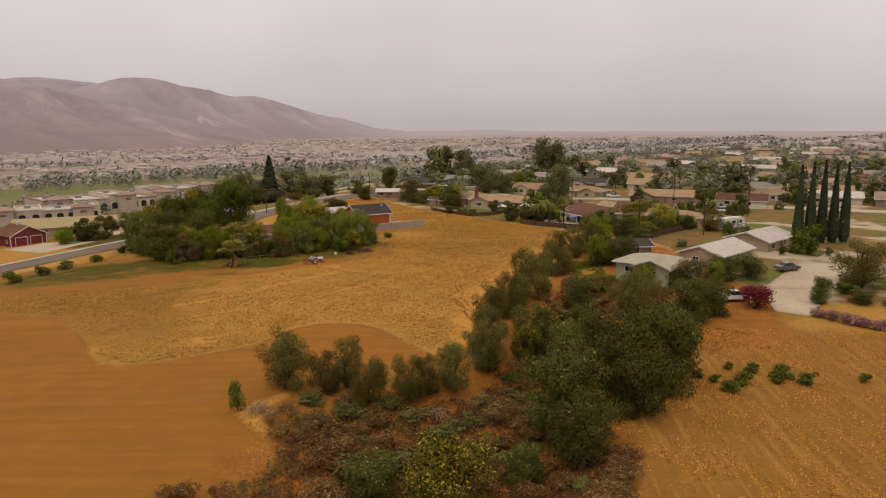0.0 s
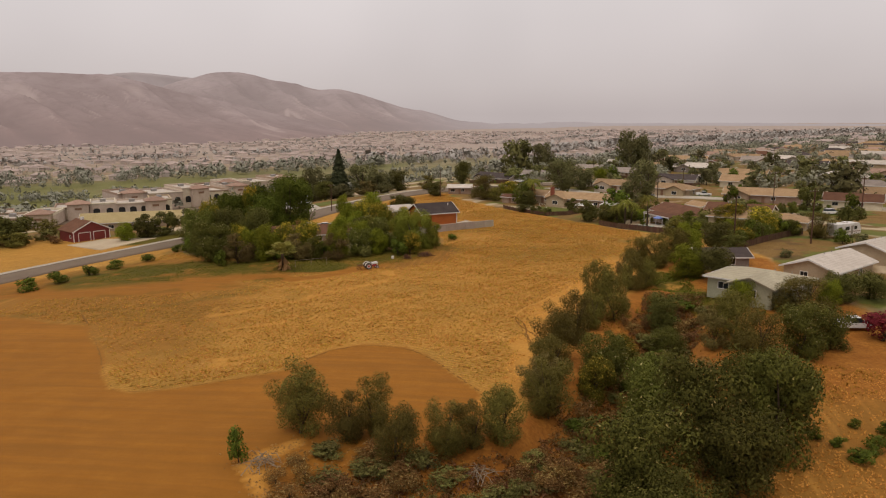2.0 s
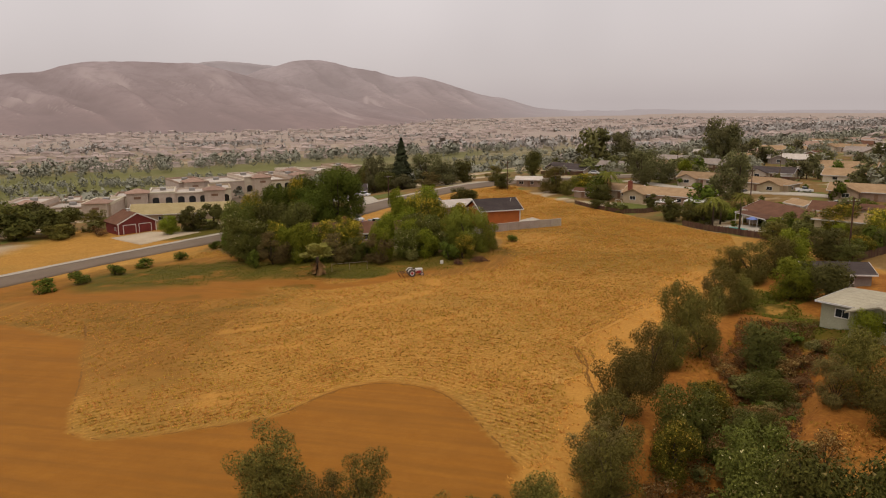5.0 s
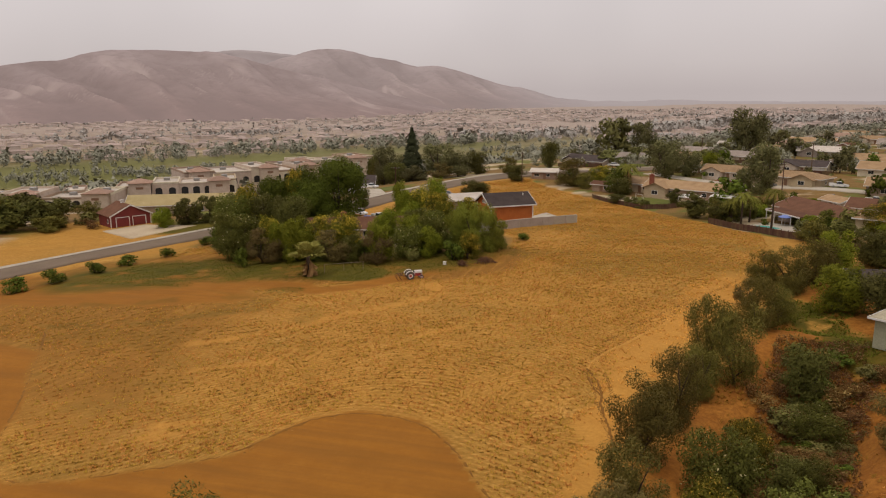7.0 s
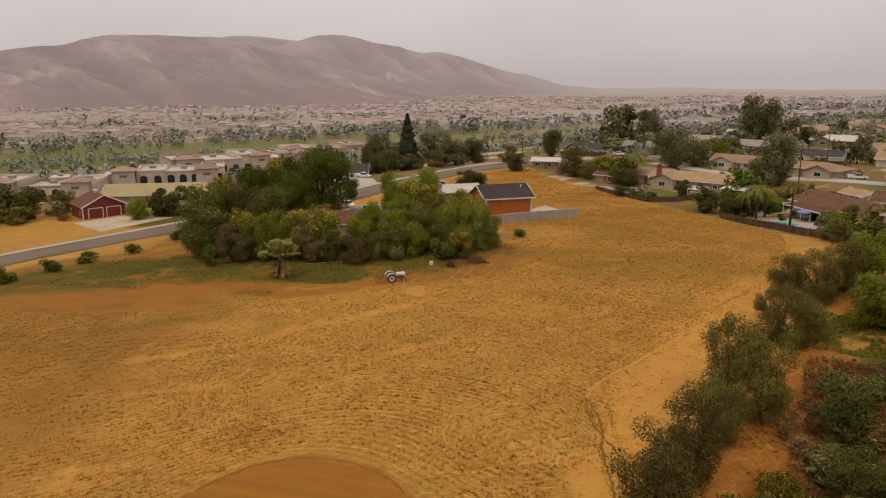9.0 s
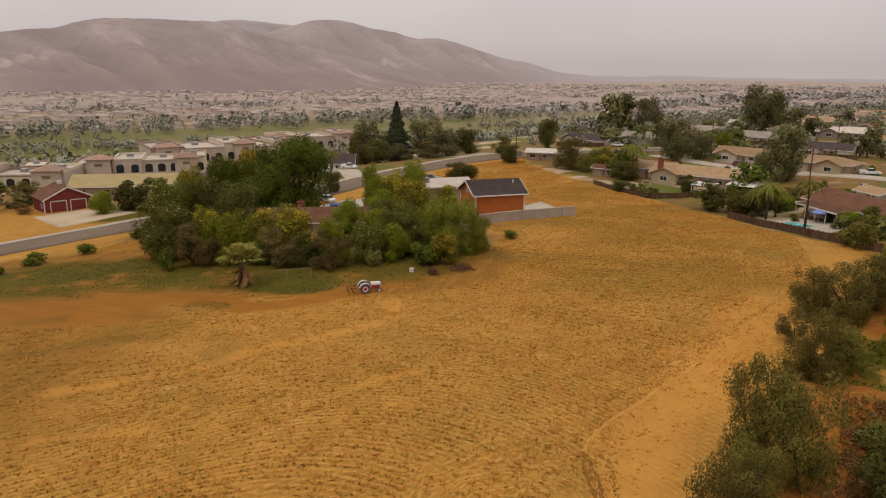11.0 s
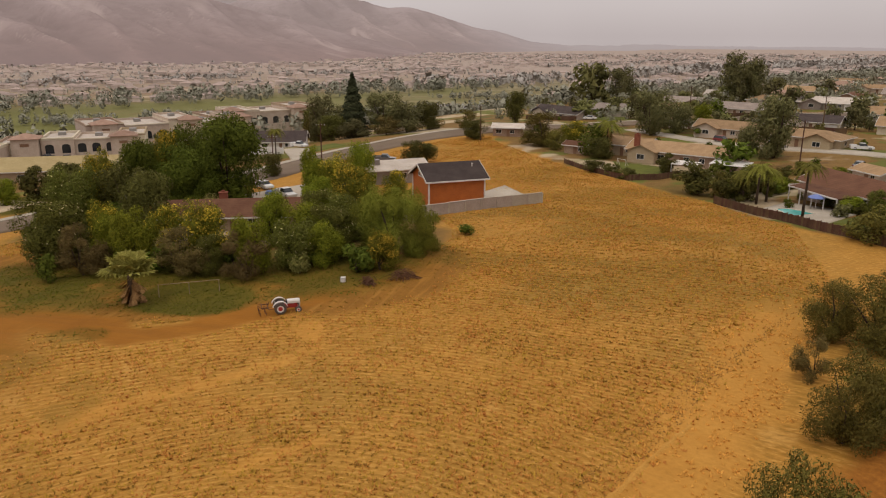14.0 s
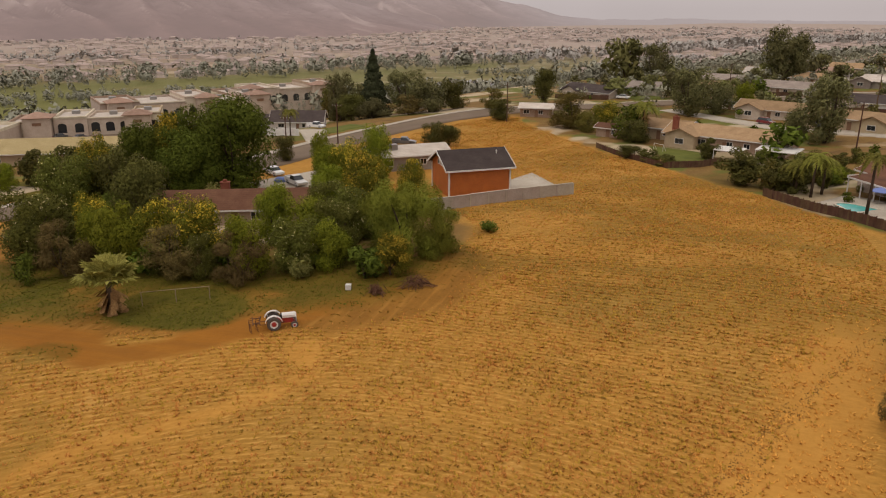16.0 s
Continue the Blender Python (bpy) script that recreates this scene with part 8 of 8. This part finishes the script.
def weed_tufts():
    """Dark olive weed clumps that have come up along the drill rows, thick in some patches and thin in others."""
    rng = np.random.default_rng(404)
    want = 46000
    x, y = rng.uniform(-96, 14, want), rng.uniform(84, 260, want)
    r, ang, wav = drill_rows(x, y)
    r = np.round((r + wav) / (2 * ROW)) * 2 * ROW - wav + rng.normal(0, 0.1, want)
    x, y = -24.0 + r * np.cos(ang), 78.0 + r * np.sin(ang) / 0.9
    t, p, gr, rd, _, far, dry, _ = zones(x, y)
    right = np.interp(y, [70, 88, 111, 127, 150, 165, 171, 180, 203, 227, 247, 262, 305], [-10, -9, -9.5, -9, -3, 5, 18, 26, 14, 2, -13, -27, -55])
    grove = ((x + 66) / 34) ** 2 + ((y - 187) / 23) ** 2
    thick = fbm(x / 13, y / 9, 3, 61) + 0.10 * ramp01(-20, -50, x) * ramp01(112, 125, y) + 0.12 * ramp01(150, 185, y)
    behind = (y - 197.5) * 19.9 - (x + 44.5) * 19.7 > -20
    keep = (t < 0.35) & (gr < 0.5) & (p < 0.3) & (rd < 0.4) & (x < right) & (line_dist(x, y, ROAD)[0] > 10) & (grove > 1) & (thick > 0.34 + 0.42 * rng.random(want)) & ~(behind & (x < -24) & (y < 245))
    x, y = x[keep], y[keep]
    n, per = len(x), 7
    size = rng.uniform(0.06, 0.20, n) * rng.uniform(0.7, 1.3, n)
    dirs = rng.normal(size=(n, per, 3))
    dirs[:, :, 2] = np.abs(dirs[:, :, 2]) * 1.1
    dirs /= np.linalg.norm(dirs, axis=2)[:, :, None]
    base = np.stack([x, y, height(x, y)], 1)[:, None, :]
    c = (base + dirs * (size[:, None] * rng.uniform(0.3, 1.0, (n, per)))[:, :, None]).reshape(-1, 3)
    nrm = (dirs + 0.6 * rng.normal(size=dirs.shape)).reshape(-1, 3)
    nrm /= np.linalg.norm(nrm, axis=1)[:, None]
    v = leaves(c, nrm, 0.085, 0.4, rng)
    tagged(new("weed_tufts", leaf_mesh("weed_tufts", v, M["weed_leaf"])), "dull olive weed tufts scattered through the stubble", "weeds", kind="stuff")


def soil_ridge(name, pts, wide, high, material, label, seed):
    """A low crumbling ridge of earth, as a wheel or a plough throws it up."""
    rng = np.random.default_rng(seed)
    line, g = resample(pts, 0.45), Geo()
    rows = []
    for k, (x, y) in enumerate(line):
        (ax, ay), (bx, by) = line[max(k - 1, 0)], line[min(k + 1, len(line) - 1)]
        d = math.hypot(bx - ax, by - ay)
        nx_, ny_ = -(by - ay) / d, (bx - ax) / d
        sway, w, h = rng.normal(0, 0.05), wide * rng.uniform(0.6, 1.3), high * rng.uniform(0.4, 1.3)
        for o, z in ((-0.5, -0.08), (-0.2, 0.8 * h), (0.12, h), (0.5, -0.08)):
            px, py = x + nx_ * (o * w + sway), y + ny_ * (o * w + sway)
            rows.append((px, py, hz(px, py) + 0.05 + z))
    g.solid(rows, [(4 * k + i, 4 * k + i + 1, 4 * k + i + 5, 4 * k + i + 4) for k in range(len(line) - 1) for i in range(3)])
    tagged(new(name, g.mesh(name, material, True)), label, "earth", kind="structure")


loose_grass("green_grass", 20000, (-100, -30, 145, 185, lambda x, y, r: zones(x, y)[2] > 0.25 + 0.4 * r.random(len(x))), 0.05, 0.16, "grass_leaf", "green grass fringe under the grove", 7)
scatter_clods()
weed_tufts()
DARK_SOIL = surface("turned_soil", (0.20, 0.088, 0.016), (0.28, 0.125, 0.023), 0.6, 6.0, 0.95, 0.4)
PALE_SOIL = surface("dry_crust", (0.46, 0.222, 0.042), (0.56, 0.285, 0.060), 0.6, 6.0, 0.95, 0.4)
soil_ridge("trim_furrow_edge", list(zip(TILL_X, TILL_Y))[:-1], 0.42, 0.04, DARK_SOIL, "dark turned edge of the tilled soil", 1)
soil_ridge("trim_furrow_side", [(-82, 121), (-74.6, 112.8), (-64.4, 100.8), (-58.4, 93), (-53.5, 87.8)], 0.4, 0.03, DARK_SOIL, "dark turned edge beside the stubble", 2)
soil_ridge("trim_wheel_rut", [(-10.0, 122.2), (-7.6, 117.2), (-7.7, 112.8), (-6.6, 109.9), (-5.7, 106.8), (-5.6, 101)], 0.32, 0.05, DARK_SOIL, "dark wheel rut in the bare earth", 3)
soil_ridge("trim_wheel_rut_second", [(-9.8, 120.9), (-8.6, 116.3), (-6.7, 114), (-5.5, 111.3), (-5.2, 107.6)], 0.26, 0.05, DARK_SOIL, "second wheel rut in the bare earth", 4)
soil_ridge("trim_field_edge", [(-2.0, 141.8), (-4.6, 136.8), (-7.1, 131.0), (-9.5, 126.6), (-10.0, 122.2)], 0.55, 0.06, PALE_SOIL, "crusted ridge between stubble and bare earth", 5)
loose_grass("dry_grass", 34000, (9, 60, 35, 112, lambda x, y, r: (zones(x, y)[6] > 0.5) & (fbm(x / 3, y / 3, 3, 33) > 0.3 + 0.35 * r.random(len(x)))), 0.06, 0.20, "straw", "dry straw grass on the near slope", 8)
loose_grass("tussock_grass", 15000, (-14, 16, 84, 172, lambda x, y, r: (zones(x, y)[1] > 0.3) & (fbm(x / 1.6, y / 1.6, 3, 53) > 0.42 + 0.25 * r.random(len(x)))), 0.08, 0.24, "straw", "yellow tussock grass beside the bare path", 12)
loose_grass("bank_grass", 9000, (8, 27, 126, 158, lambda x, y, r: (zones(x, y)[2] > 0.3) & (fbm(x / 2, y / 2, 3, 63) > 0.35 + 0.2 * r.random(len(x)))), 0.10, 0.32, "grass_leaf", "rank green grass in the gully head", 13)
loose_grass("gully_grass", 26000, (-24, 34, 34, 150, lambda x, y, r: (zones(x, y)[3] > 0.5) & (fbm(x / 4, y / 4, 3, 29) > 0.5)), 0.15, 0.4, "straw_green", "dry weeds on the red banks", 9)


def scrub(name, count, material, label, seed, low):
    """Knee-high tangled scrub that covers the gully's floor and banks."""
    rng = np.random.default_rng(seed)
    x, y = rng.uniform(-27, 22, count), rng.uniform(34, 146, count)
    d, a = line_dist(x, y, GULLY)
    reach = 5.0 + 11 * ramp01(0.50, 0.30, a)
    keep = (d < reach * (0.75 + 0.5 * fbm(x / 5, y / 5, 2, 35))) & (fbm(x / 4.5, y / 4.5, 3, 37 + seed) > low) & (y < 138)
    x, y = x[keep], y[keep]
    n, per = len(x), 16
    r = rng.uniform(0.3, 0.8, n)
    dirs = rng.normal(size=(n, per, 3))
    dirs[:, :, 2] = np.abs(dirs[:, :, 2])
    dirs /= np.linalg.norm(dirs, axis=2)[:, :, None]
    base = np.stack([x, y, height(x, y)], 1)[:, None, :]
    c = (base + dirs * (r[:, None] * rng.uniform(0.5, 1.1, (n, per)))[:, :, None] * np.array([1, 1, 0.9])).reshape(-1, 3)
    nrm = (dirs + 0.8 * rng.normal(size=dirs.shape)).reshape(-1, 3)
    nrm /= np.linalg.norm(nrm, axis=1)[:, None]
    v = leaves(c, nrm, 0.17, 0.3, rng)
    tagged(new(name, leaf_mesh(name, v, M[material])), label, "scrub", kind="stuff")


scrub("dry_scrub", 20000, "brown_brush", "tangled dry red-brown scrub in the gully", 3, 0.28)
scrub("straw_scrub", 9000, "dead_frond", "pale dry scrub on the gully banks", 5, 0.42)
scrub("green_scrub", 9000, "sage_leaf", "tangled olive-green scrub in the gully", 8, 0.48)
